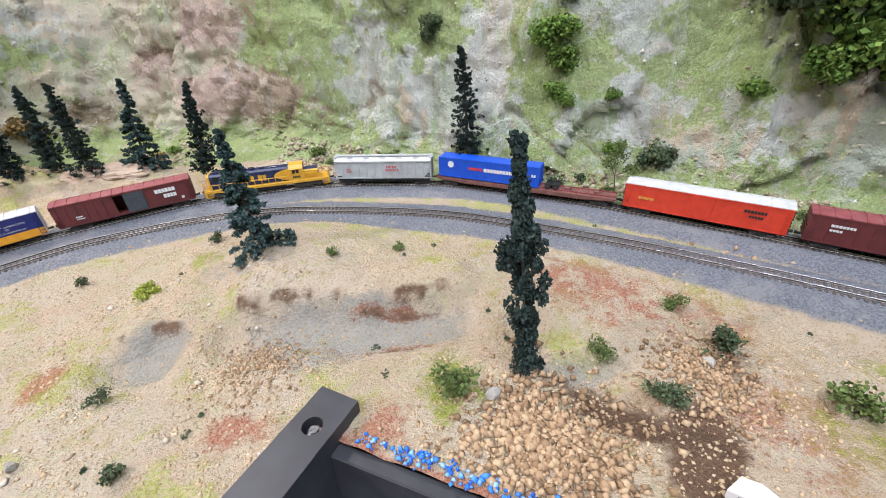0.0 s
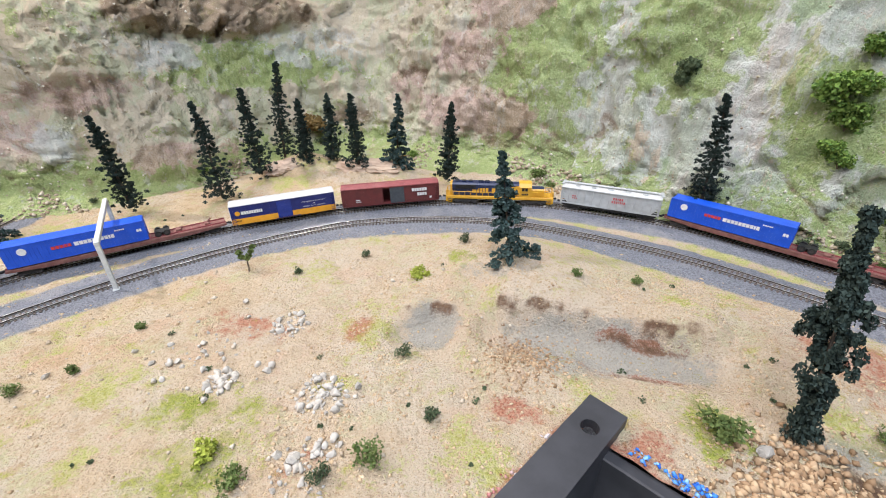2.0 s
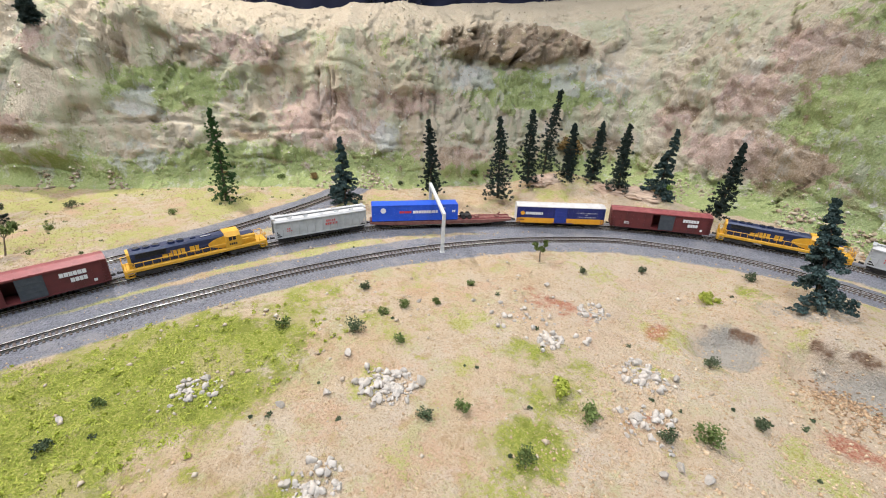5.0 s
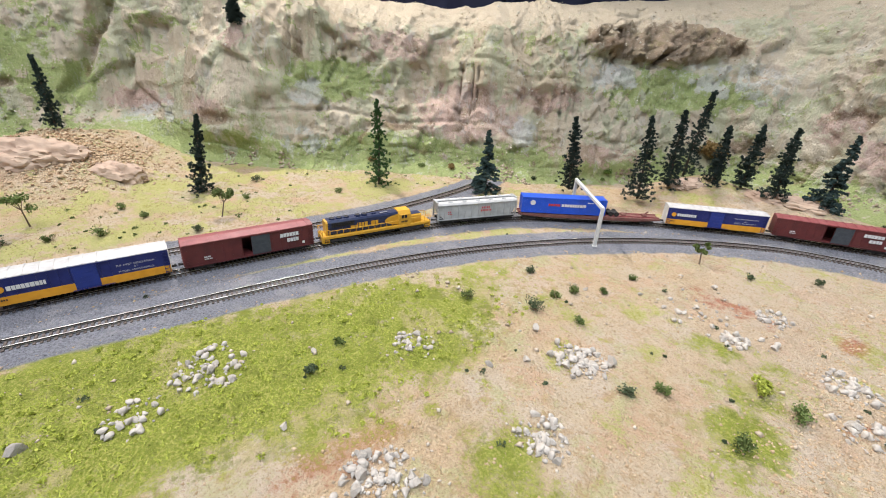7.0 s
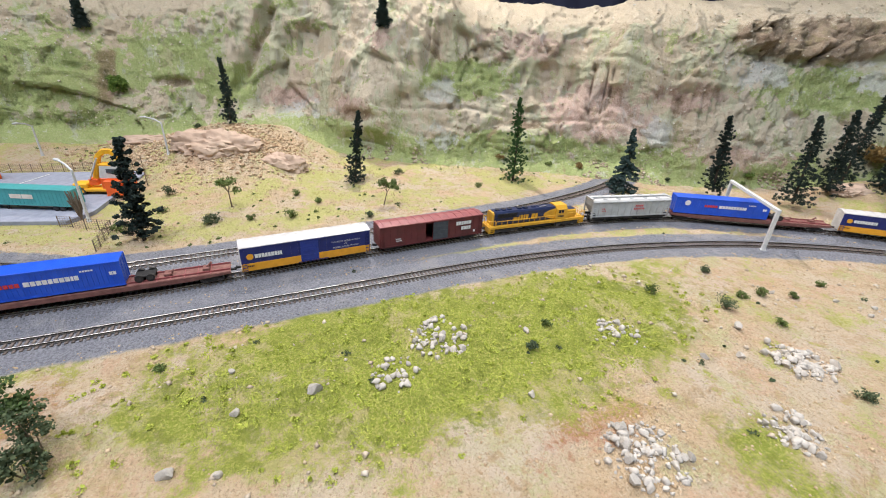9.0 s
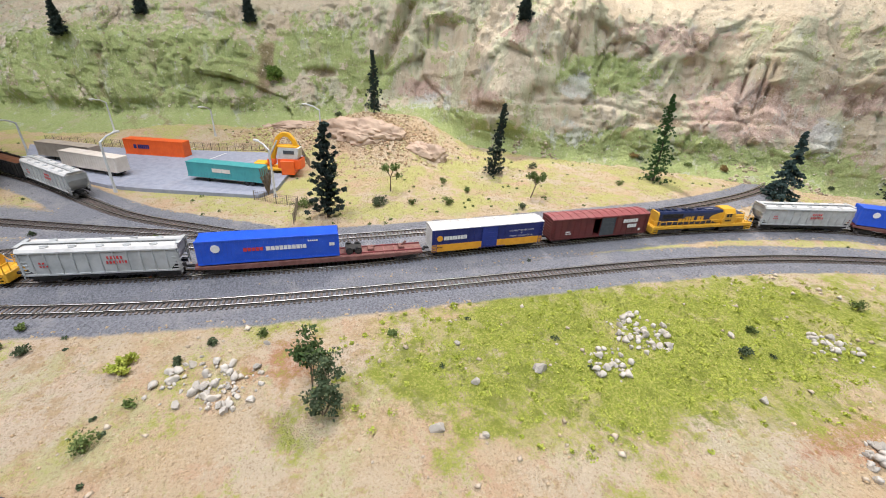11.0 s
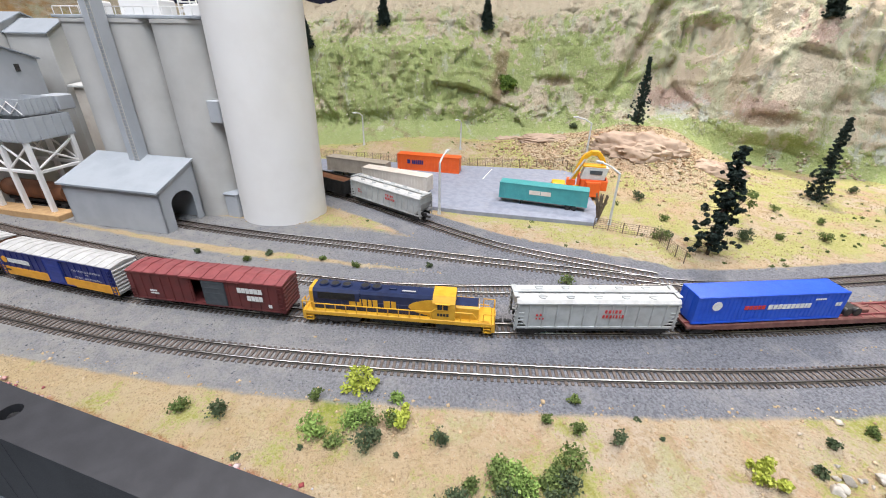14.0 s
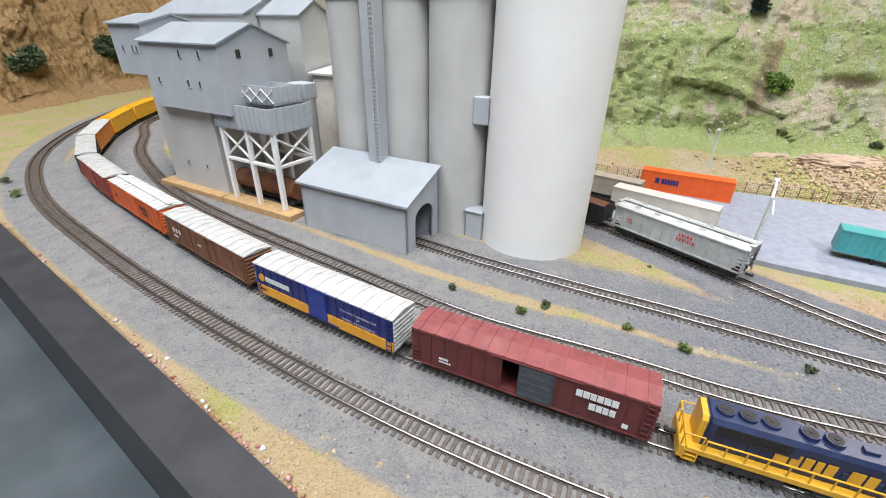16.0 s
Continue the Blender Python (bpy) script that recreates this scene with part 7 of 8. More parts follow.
def conifer_parts(h, style, seed):
    """Trunk and crown meshes for a conifer of height h standing at the origin."""
    rnd = random.Random(seed)
    tr = Geo()
    bend = [(rnd.uniform(-.02, .02) * h * k / 4, rnd.uniform(-.02, .02) * h * k / 4, h * k / 4 * .97) for k in range(5)]
    for a, b, k in zip(bend[:-1], bend[1:], range(4)):
        tr.cyl(a, b, .0014 * (1 - k / 5) + .0003, .0014 * (1 - (k + 1) / 5) + .0003, 6)

    def axis(z):
        t = min(max(z / (h * .97) * 4, 0), 3.999)
        k = int(t)
        return Vector(bend[k]).lerp(Vector(bend[k + 1]), t - k)

    cs, rs = [], []
    if style == "sparse":  # drooping open whorls
        n, reach, low = 17, .27 * h, .05
        for i in range(n):
            f = low + (1 - low) * i / n
            r = reach * (1 - f) ** 1.25 * rnd.uniform(.65, 1.15) + .0012
            for j in range(7):
                a = rnd.uniform(0, TAU)
                c = axis(h * min(.99, f + rnd.uniform(-.03, .03)))
                tip = Vector((c.x + r * math.cos(a), c.y + r * math.sin(a), c.z - r * rnd.uniform(.15, .7) + rnd.uniform(0, .002)))
                tr.cyl(c, tip, .0003, .00015, 3)
                for q in (.35, .6, .85, 1.0):
                    cs.append(c.lerp(tip, q))
                    rs.append(.0017 + .0014 * (1 - f))
        size, count, flat = .0022, 12000, .6
    elif style == "dense":  # ragged bottle-brush clumps
        n, reach = 40, .150 * h
        for i in range(n):
            f = .06 + .94 * i / n
            r = reach * (1 - f) ** .75 * rnd.uniform(.45, 1.25) + .001
            for j in range(11):
                a = rnd.uniform(0, TAU)
                c = axis(min(h, h * f * rnd.uniform(.95, 1.05)))
                q = rnd.uniform(.25, 1.15)
                cs.append(Vector((c.x + r * q * math.cos(a), c.y + r * q * math.sin(a), c.z - .35 * r * q + rnd.uniform(-.003, .002))))
                rs.append(rnd.uniform(.0013, .0029) * (1.2 - f * .6))
        size, count, flat = .0012, 20000, .8
    elif style == "ragged":  # few clumps with gaps between
        n, reach = 26, .145 * h
        for i in range(n):
            f = .12 + .88 * i / n
            r = reach * (1 - f) ** .5 * rnd.uniform(.5, 1.3) + .001
            for j in range(8):
                a = rnd.uniform(0, TAU)
                c = axis(min(h, h * f * rnd.uniform(.94, 1.06)))
                q = rnd.uniform(.05, 1.1)
                tip = Vector((c.x + r * q * math.cos(a), c.y + r * q * math.sin(a), c.z + rnd.uniform(-.002, .002)))
                tr.cyl(c, tip, .0004, .0002, 3)
                cs.append(tip)
                rs.append(rnd.uniform(.0014, .0032) * (1.15 - f * .5))
        size, count, flat = .0018, 15000, .75
    else:  # clumped foam, heavy and dark
        n, reach = 20, .19 * h
        for i in range(n):
            f = .03 + .97 * i / n
            r = reach * (.55 + .45 * math.sin(f * 9 + seed)) * (1 - f) ** .45 * rnd.uniform(.8, 1.1) + .002
            for j in range(7):
                a = rnd.uniform(0, TAU)
                c = axis(h * f)
                q = rnd.uniform(.2, 1.0)
                cs.append(Vector((c.x + r * q * math.cos(a), c.y + r * q * math.sin(a), c.z + rnd.uniform(-.003, .003))))
                rs.append(rnd.uniform(.0035, .0065) * (1.2 - f * .5))
        size, count, flat = .0024, 16000, .9
    return tr.mesh("trunk"), flake_mesh("crown", [tuple(c) for c in cs], rs, count, size, seed, flat)


def conifer(x, y, z0, z1, style, seed, m="conifer_dark", lean=(0, 0), fat=1.0):
    h = z1 - z0
    labels = {"sparse": "dark blue-green model fir with open drooping branches", "ragged": "ragged dark model pine with open clumps", "dense": "slim dark green model conifer of ragged flock", "foam": "tall dark clumpy model conifer beside rubble"}
    t = empty("conifer", pose(x, y, z0, lean[0], lean[1], (seed * 47) % 360) @ Matrix.Diagonal((fat, fat, 1, 1)), labels[style] if m == "conifer_dark" else "fresh green model conifer at the hill's foot", "tree", "model conifers")
    a, b = conifer_parts(h, style, seed)
    part("trunk", a, M["bark"], t)
    part("crown", b, M["fir_blue" if style == "sparse" else m], t)


for i, (x, y, z0, z1, st) in enumerate([(-.645, .168, .010, .099, "sparse"), (-.571, .266, .018, .123, "dense"), (-.498, .328, .016, .131, "dense"), (-.488, .390, .028, .139, "dense"),
                                        (-.496, .452, .034, .164, "dense"), (-.446, .434, .036, .121, "dense"), (-.415, .452, .038, .127, "dense"), (-.370, .442, .038, .131, "dense"),
                                        (-.322, .462, .036, .129, "sparse"), (-.241, .430, .036, .127, "dense"), (.038, .418, .030, .151, "dense")]):
    conifer(x, y, z0, z1, st, 11 + i, lean=((i * 37) % 7 - 3, (i * 53) % 9 - 4), fat=1.0 if st == "sparse" else 1.1)
conifer(-.134, .272, .026, .118, "sparse", 31, lean=(-14, -6))
conifer(.044, .152, .008, .136, "foam", 41, lean=(2.5, 9.3), fat=.66)
conifer(-.747, .048, .004, .129, "dense", 51, "conifer_green", fat=1.0, lean=(3, 0))
conifer(-.827, -.173, .004, .106, "dense", 52, lean=(2, -9))
conifer(-1.016, -.309, .066, .160, "dense", 53, fat=.9)
conifer(-.714, -.417, .004, .106, "ragged", 54, fat=1.1)


def snap(p):
    """The nearest place on the hill's skin."""
    d = ((HILL - np.array(p)) ** 2).sum(-1)
    return Vector(HILL[np.unravel_index(d.argmin(), d.shape)])


for k, (at, h) in enumerate((((23.12, .158), .050), ((22.15, .200), .040), ((20.40, .196), .042), ((15.80, .216), .045))):
    q = hill_at(*at)
    conifer(q.x, q.y, q.z - .004, q.z + h, "dense", 61 + k, fat=1.5)


def bush(x, y, z, r, tall, m, seed, label, n=520, group="flock bushes"):
    rnd = random.Random(seed)
    cs, rs = [], []
    for k in range(14):
        a, q = rnd.uniform(0, TAU), rnd.random() ** .8 * r * .8
        cs.append((q * math.cos(a), q * math.sin(a), tall * rnd.uniform(.25, .85)))
        rs.append(min(r, tall) * rnd.uniform(.35, .6))
    t = empty("bush", pose(x, y, z, 0, 0, 0), label, "bush", group)
    part("foliage", flake_mesh("foliage", cs, rs, n, max(.0011, r * .17), seed, .85), M[m], t)
    st = Geo()
    for k in range(4):
        st.cyl((0, 0, -.001), (cs[k][0] * .6, cs[k][1] * .6, cs[k][2] * .8), .0004, .0002, 4)
    part("stem", st, M["twig"], t)


k0 = 0
LOW = [(-.184, .303, .0070), (-.077, .257, .0050), (-.030, .272, .0050), (-.148, .104, .0055), (.003, .140, .0120), (-.313, .217, .0040), (-.169, .070, .0085), (-.226, .038, .0080),
       (-.183, .148, .0060), (-.394, .043, .0060), (-.396, -.006, .0075), (-.399, .026, .0050), (-.362, .009, .0045), (-.441, .039, .0055), (-.286, -.009, .0055), (-.299, -.030, .0050),
       (-.437, -.043, .0060), (-.380, .069, .0040), (-.187, .053, .0060), (-.441, -.156, .0040), (-.424, -.183, .0045), (-.240, -.014, .0070), (-.379, .116, .0040), (-.269, .262, .0045),
       (.087, .160, .0080), (.154, .159, .0110), (.144, .192, .0080), (.193, .116, .0120), (.109, .130, .0100)]
LOW2 = [(-.537, -.632, .0080), (-.545, -.604, .0040), (-.562, -.634, .0030), (-.530, -.476, .0040), (-.517, -.521, .0035), (-.464, -.549, .0060),
        (-.737, -.357, .0080), (-.733, -.321, .0050), (-.722, -.281, .0070), (-.752, -.432, .0060), (-.507, -.397, .0035), (-.527, -.504, .0030), (-.486, -.537, .0030), (-.599, -.815, .0055),
        (-.592, -.795, .0055), (-.594, -.748, .0045), (-.560, -.688, .0045), (-.571, -.615, .0035), (-.554, -.621, .0035), (-.777, -.862, .0030),
        (-.755, -.818, .0035), (-.763, -.802, .0035), (-.746, -.756, .0030), (-.732, -.728, .0040), (-.722, -.669, .0030), (-.683, -.567, .0060)]
LOW3 = [(-.850, -.400, .0080), (-.791, -.405, .0060), (-.749, -.440, .0080), (-.734, -.362, .0060), (-.886, -1.311, .0060), (-.922, -1.365, .0060), (-.760, -.240, .0050), (-.80, -.26, .0060), (-.69, -.20, .0050), (-.775, -.13, .0060), (-.84, -.10, .0070), (-.74, -.02, .0060)]
for i, (x, y, r) in enumerate(LOW + LOW2 + LOW3):
    dark = (i * 7) % 5 < 2
    bush(x, y, ground_at(x, y), r, r * 1.25, "bush_dark" if dark else "bush_green", 200 + i, "small dark green flock bush" if dark else "small fresh green flock bush on sand", n=int(160 + 36000 * r))
for i, (x, y, r) in enumerate([(-.518, -.549, .009), (-.60, -.725, .010), (-.574, -.705, .009), (-.205, .236, .010), (-.250, .045, .010)]):
    bush(x, y, ground_at(x, y), r, r * .6, "grass_lime", 300 + i, "low lime-green grass clump", 700)
# two broad clumps by the rim, of many low bushes
rc = random.Random(63)
for cx, cy, sx, sy, n in ((-.531, -.667, .014, .024, 20), (-.574, -.730, .010, .018, 12)):
    for i in range(n):
        x, y, r = cx + rc.gauss(0, sx * .6), cy + rc.gauss(0, sy * .6), rc.uniform(.0035, .0075)
        bush(x, y, ground_at(x, y), r, r * 1.3, rc.choice(("bush_green", "bush_green", "bush_dark", "bush_light")), 700 + k0 + i, "low green flock bush in a broad clump", n=int(160 + 40000 * r))
    k0 += 40
# the tall shrubs by the rim and the small broadleaf trees
for i, (x, y, r, tall) in enumerate([(-.476, -.449, .010, .044), (-.466, -.441, .008, .034), (-.455, -.445, .009, .022)]):
    bush(x, y, ground_at(x, y), r, tall, "bush_dark" if i else "bush_mid", 320 + i, "tall dark green shrub beside the grass", 900)


def small_tree(x, y, h, seed):
    t = empty("small_tree", pose(x, y, ground_at(x, y), 0, 8, seed * 70), "thin little broadleaf tree on sand", "tree", "little broadleaf trees")
    g = Geo().cyl((0, 0, -.001), (.002, 0, h * .55), .0009, .0005, 6)
    rnd = random.Random(seed)
    cs, rs = [], []
    for k in range(6):
        p = (.002 + rnd.uniform(-.28, .28) * h, rnd.uniform(-.28, .28) * h, h * rnd.uniform(.62, .98))
        g.cyl((.002, 0, h * .52), p, .0004, .0002, 4)
        cs.append(p)
        rs.append(h * rnd.uniform(.10, .17))
    part("trunk", g, M["twig"], t)
    part("crown", flake_mesh("crown", cs, rs, 700, .0018, seed, .8), M["bush_green"], t)


for i, (x, y, h) in enumerate([(-.779, -.336, .038), (-.723, -.170, .034), (-.356, .204, .022), (.168, .345, .05)]):
    small_tree(x, y, h, 5 + i)
# dead brown shrub by the fence
dead = empty("dead_shrub", pose(-.800, -.478, .006), "dead brown twiggy shrub beside the fence", "shrub")
gd = Geo()
for k in range(26):
    rr = random.Random(k)
    a, q = rr.uniform(0, TAU), rr.uniform(.002, .007)
    gd.tube([(0, 0, 0), (q * .5 * math.cos(a), q * .5 * math.sin(a), .012 + rr.uniform(0, .006)), (q * math.cos(a), q * math.sin(a), .020 + rr.uniform(0, .012))], .0006, 4)
part("branch_tangle", gd, M["fence_wire"], dead)

# bushes that cling to the hill
for i, (p, r, m) in enumerate([((.095, .388, .150), .016, "bush_green"), ((.120, .378, .140), .014, "bush_green"), ((.110, .380, .116), .010, "bush_green"), ((.122, .374, .102), .008, "bush_green"), ((.160, .352, .112), .008, "bush_green"),
                               ((.156, .350, .073), .009, "bush_green"), ((-.012, .452, .172), .010, "bush_dark"), ((.000, .448, .158), .008, "bush_dark"), ((.115, .392, .200), .011, "bush_green"), ((.275, .315, .190), .030, "bush_dark"), ((.300, .300, .160), .028, "bush_green"),
                               ((.285, .305, .130), .018, "bush_green"), ((.255, .325, .115), .010, "bush_green"), ((.330, .285, .135), .024, "bush_green"), ((-1.178, -.461, .100), .014, "bush_green"), ((-1.180, -.466, .118), .010, "bush_green"), ((-.475, .49, .075), .017, "bush_brown"), ((.20, .345, .060), .014, "bush_dark"), ((-1.62, -1.76, .12), .03, "bush_dark"), ((-1.4, -1.75, .10), .03, "bush_dark")]):
    q, r = snap(p), r * 1.2
    bush(q.x, q.y, q.z - r * .4, r, r * 1.3, "bush_leaf" if m == "bush_green" else m, 400 + i, "green flock bush clinging to the hillside" if m != "bush_brown" else "rusty brown flock bush behind the conifers", int(500 + 60000 * r), "hillside bushes")

# ---- rounded rock ledges that crop out of the rubble slope ----
def rock_ledge(x, y, z, size, yaw, seed):
    bm = bmesh.new()
    bmesh.ops.create_icosphere(bm, subdivisions=5, radius=1.0)
    co = np.array([v.co for v in bm.verts])
    fs = [tuple(l.vert.index for l in f.loops) for f in bm.faces]
    bm.free()
    k = 1 + .7 * (fbm(co[:, 0] * 1.6 + seed, co[:, 1] * 1.6, co[:, 2] * 1.2, seed, 4) - .5) + .2 * (fbm(co[:, 0] * 9, co[:, 1] * 9 + seed, co[:, 2] * 9, seed, 3) - .5)
    me = raw_mesh("rock_ledge", co * (k + .13 * facets(co[:, 0] * 2.2 + seed, co[:, 1] * 2.2, co[:, 2] * 2.2, seed)[0] + .06 * facets(co[:, 0] * 6 + seed, co[:, 1] * 6, co[:, 2] * 6, seed + 20)[0])[:, None] * np.array(size), fs)
    ob = part("rock_ledge", me, M["rock_pink"], smooth_deg=50)
    ob.matrix_world = pose(x, y, z, 0, 0, yaw)
    tagged(ob, "rounded pinkish tan rock ledge in the rubble slope", "rock", "rock ledges")


for i, (x, y, sz, yaw) in enumerate((((-.955, -.335, (.062, .028, .027), 62)), (-.905, -.258, (.040, .021, .022), 48), (-1.06, -.425, (.050, .016, .012), 70), (-1.14, -.47, (.04, .02, .014), 60), (-.36, .452, (.05, .022, .014), 8), (-.47, .42, (.03, .02, .012), 60))):
    rock_ledge(x, y, ground_at(x, y) - sz[2] * .5, sz, yaw, 5 + i)

# ---- stones ----
STONES = []
for k in range(10):
    me = Geo().blob((0, 0, 0), 1.0, 900 + k, .06, .80, 2).mesh("stone")
    # broken faces: cut flat by a few planes
    rk = np.random.default_rng(40 + k)
    co = np.array([v.co for v in me.vertices])
    for _ in range(11):
        cut = rk.normal(size=3)
        cut /= np.linalg.norm(cut)
        co -= np.maximum(0, co @ cut - rk.uniform(.40, .72))[:, None] * cut
    me.vertices.foreach_set("co", co.astype(np.float32).ravel())
    me.polygons.foreach_set("use_smooth", [True] * len(me.polygons))
    me.set_sharp_from_angle(angle=radians(24))
    me.materials.append(M["stone_grey"])
    STONES.append(me)


def stone(x, y, r, k, m=None):
    ob = new("stone", STONES[k % 10])
    ob.matrix_world = pose(x, y, ground_at(x, y) + r * .35, 0, 0, k * 77 % 360) @ Matrix.Diagonal((r, r, r, 1))
    tagged(ob, "pale grey rounded stone on sand" if r < .005 else "larger pale grey boulder on sand", "stone", "loose stones")


HEAPS = [(-.463, -.233, .022, 26), (-.442, -.272, .016, 13), (-.332, -.028, .018, 34), (-.307, -.100, .016, 24), (-.334, -.185, .022, 44), (-.281, .090, .010, 18), (-.215, .100, .016, 24), (-.412, -.114, .016, 13), (-.275, .150, .014, 12),
         (-.489, -.492, .020, 18), (-.196, .058, .020, 16), (-.340, -.030, .016, 10), (-.300, .110, .045, 14), (-.50, -.515, .02, 8)]
SOLO = [(-.450, -.321, .0072), (-.375, -.028, .0060), (-.321, -.010, .0062), (-.335, .089, .0042), (-.360, .095, .0038), (-.207, .058, .0072), (-.197, .112, .0050), (-.452, -.361, .0050), (-.428, -.391, .0064), (-.416, -.371, .0040),
        (-.391, -.211, .0044), (-.442, -.174, .0040), (-.366, -.084, .0046), (-.326, .165, .0048), (-.392, .060, .0042), (-.163, .040, .0050), (-.343, -.190, .0072), (-.452, -.322, .0040), (-.176, .041, .0045), (-.181, .029, .0045), (-.355, -.059, .0046),
        (-.485, -.360, .0036), (-.520, -.473, .0034), (.022, .137, .0070), (.144, .150, .006)]
k, SMALL = 0, []
for x, y, r in SOLO:
    stone(x, y, r * .72, k)
    k += 1
rs = random.Random(77)
for cx, cy, sp, n in HEAPS:
    for j in range(n * 4):
        a, q = rs.uniform(0, TAU), rs.random() ** .7 * sp
        place = (cx + q * math.cos(a), cy + q * math.sin(a), .0010 + .0028 * rs.random() ** 2.2, k)
        if j < n - 1:
            stone(*place)
        else:
            SMALL.append(place)
        k += 1
sv, sf, at = [], [], 0
for x, y, r, i in SMALL:
    me = STONES[i % 10]
    m = pose(x, y, ground_at(x, y) + r * .35, 0, 0, i * 77 % 360) @ Matrix.Diagonal((r, r, r, 1))
    sv += [tuple(m @ v.co) for v in me.vertices]
    sf += [tuple(q + at for q in p.vertices) for p in me.polygons]
    at = len(sv)
pile = raw_mesh("stone_pile", sv, sf)
tagged(part("stone_pile", pile, M["stone_grey"]), "small pale grey stones heaped on sand", "stones", kind="stuff")


def scatter(name, material, x, y, z, r, seed, label, category, sink=.3):
    """Many tiny angular stones in one mesh."""
    g = np.random.default_rng(seed)
    n = len(x)
    base = np.array([(1, 0, 0), (-1, 0, 0), (0, 1, 0), (0, -1, 0), (0, 0, 1), (0, 0, -1)], float)
    v = base[None] * g.uniform(.6, 1.35, (n, 6, 1)) + g.normal(0, .15, (n, 6, 3))
    v *= r[:, None, None] * np.array([1, 1, .8])
    a = g.uniform(0, TAU, n)
    c, s_ = np.cos(a)[:, None], np.sin(a)[:, None]
    vx, vy = v[:, :, 0] * c - v[:, :, 1] * s_, v[:, :, 0] * s_ + v[:, :, 1] * c
    p = np.stack([vx + x[:, None], vy + y[:, None], v[:, :, 2] + (z + r * sink)[:, None]], -1).reshape(-1, 3)
    oct_f = np.array([(0, 2, 4), (2, 1, 4), (1, 3, 4), (3, 0, 4), (2, 0, 5), (1, 2, 5), (3, 1, 5), (0, 3, 5)])
    f = (oct_f[None] + (np.arange(n) * 6)[:, None, None]).reshape(-1, 3)
    tagged(part(name, raw_mesh(name, p, f), material), label, category, kind="stuff")


def island_mat(name, cs, rough=.95):
    m = bpy.data.materials.new(name)
    nt, b = nodes_of(m)
    rp = nt.nodes.new("ShaderNodeNewGeometry").outputs["Random Per Island"]
    col = mixc(nt, ramp(nt, rp, .0, .5), cs[0], cs[1])
    col = mixc(nt, ramp(nt, rp, .5, 1.0), col, cs[2])
    nt.links.new(col, b.inputs["Base Color"])
    b.inputs["Roughness"].default_value = rough
    return m


M["grit"] = island_mat("grit", ((.430, .305, .175), (.530, .395, .240), (.580, .450, .295)))
M["ballast_grit"] = island_mat("ballast_grit", ((.105, .108, .122), (.220, .226, .252), (.355, .358, .388)))
M["rubble"] = island_mat("rubble", ((.300, .190, .105), (.450, .325, .195), (.570, .450, .300)))
M["rubble_brown"] = island_mat("rubble_brown", ((.220, .135, .070), (.370, .240, .135), (.490, .350, .210)))
M["pebble"] = island_mat("pebble", ((.400, .315, .220), (.520, .430, .325), (.600, .530, .430)))
M["blue_chips"] = island_mat("blue_chips", ((.015, .100, .500), (.060, .240, .700), (.300, .520, .800)))
M["pink_chips"] = island_mat("pink_chips", ((.300, .060, .060), (.560, .300, .270), (.640, .620, .640)))

G = np.random.default_rng(5)


def spread(n, box):
    return G.uniform(box[0], box[1], n), G.uniform(box[2], box[3], n)


x, y = spread(85000, (-.66, .26, -1.02, .34))
z, d = scenic_height(x, y)
ok = (d > .020) & (side_of_edge(x, y) < -.004) & (fbm(x * 30, y * 30, 1.7, 91) > .36) & (knoll(x, y) < .5)
x, y, z = x[ok], y[ok], z[ok]
scatter("gravel", M["grit"], x, y, z, .00030 + .0011 * G.random(len(x)) ** 5, 1, "fine sandy gravel strewn over the ground", "gravel", 0.0)
x, y = spread(20000, (-.24, .26, -.03, .30))
z, d = scenic_height(x, y)
ok = (d > .028) & (side_of_edge(x, y) < -.004) & (fbm(x * 26, y * 26, 3.7, 93) > .40)
for within, v, _h, _d in scars(x, y):
    ok &= ~((within > .3) & (v < .002) & (v > -.045))
x, y, z = x[ok], y[ok], z[ok]
M["clod"] = island_mat("clod", ((.430, .300, .175), (.525, .385, .235), (.580, .450, .300)))
scatter("clods", M["clod"], x, y, z, .00040 + .0011 * G.random(len(x)) ** 2.6, 63, "crumbly tan clods on the near bank", "clods", -.05)
x, y = spread(90000, (-1.0, .30, -1.35, .46))
z, d = scenic_height(x, y)
ok = (d < .026) & (side_of_edge(x, y) < -.004)
x, y, z = x[ok], y[ok], z[ok]
scatter("ballast", M["ballast_grit"], x, y, z, .00028 + .00040 * G.random(len(x)), 2, "grey crushed stone ballast along the tracks", "ballast")
for seed, n, (cx, cy, sx, sy), rr in ((3, 1700, (.045, .112, .032, .030), .0027), (4, 700, (.137, .140, .022, .024), .0021), (6, 700, (-.105, .170, .024, .026), .0013), (8, 1900, (-.950, -.290, .060, .075), .0026), (9, 1500, (-1.04, -.435, .070, .070), .0026), (10, 260, (.30, .262, .06, .02), .0030), (12, 200, (-.10, .475, .05, .02), .0028)):
    x, y = G.normal(cx, sx * .6, n), G.normal(cy, sy * .6, n)
    z, d = scenic_height(x, y)
    ok = (d > .024) & (side_of_edge(x, y) < -.003)
    x, y, z = x[ok], y[ok], z[ok]
    scatter("rubble_slope", M["rubble_brown"] if seed < 7 else M["rubble"], x, y, z, rr * (.35 + .75 * G.random(len(x)) ** 1.5), 20 + seed, "brown crumbly rock heaped on the bank" if seed < 7 else "tan broken rock spread on a slope", "rubble")
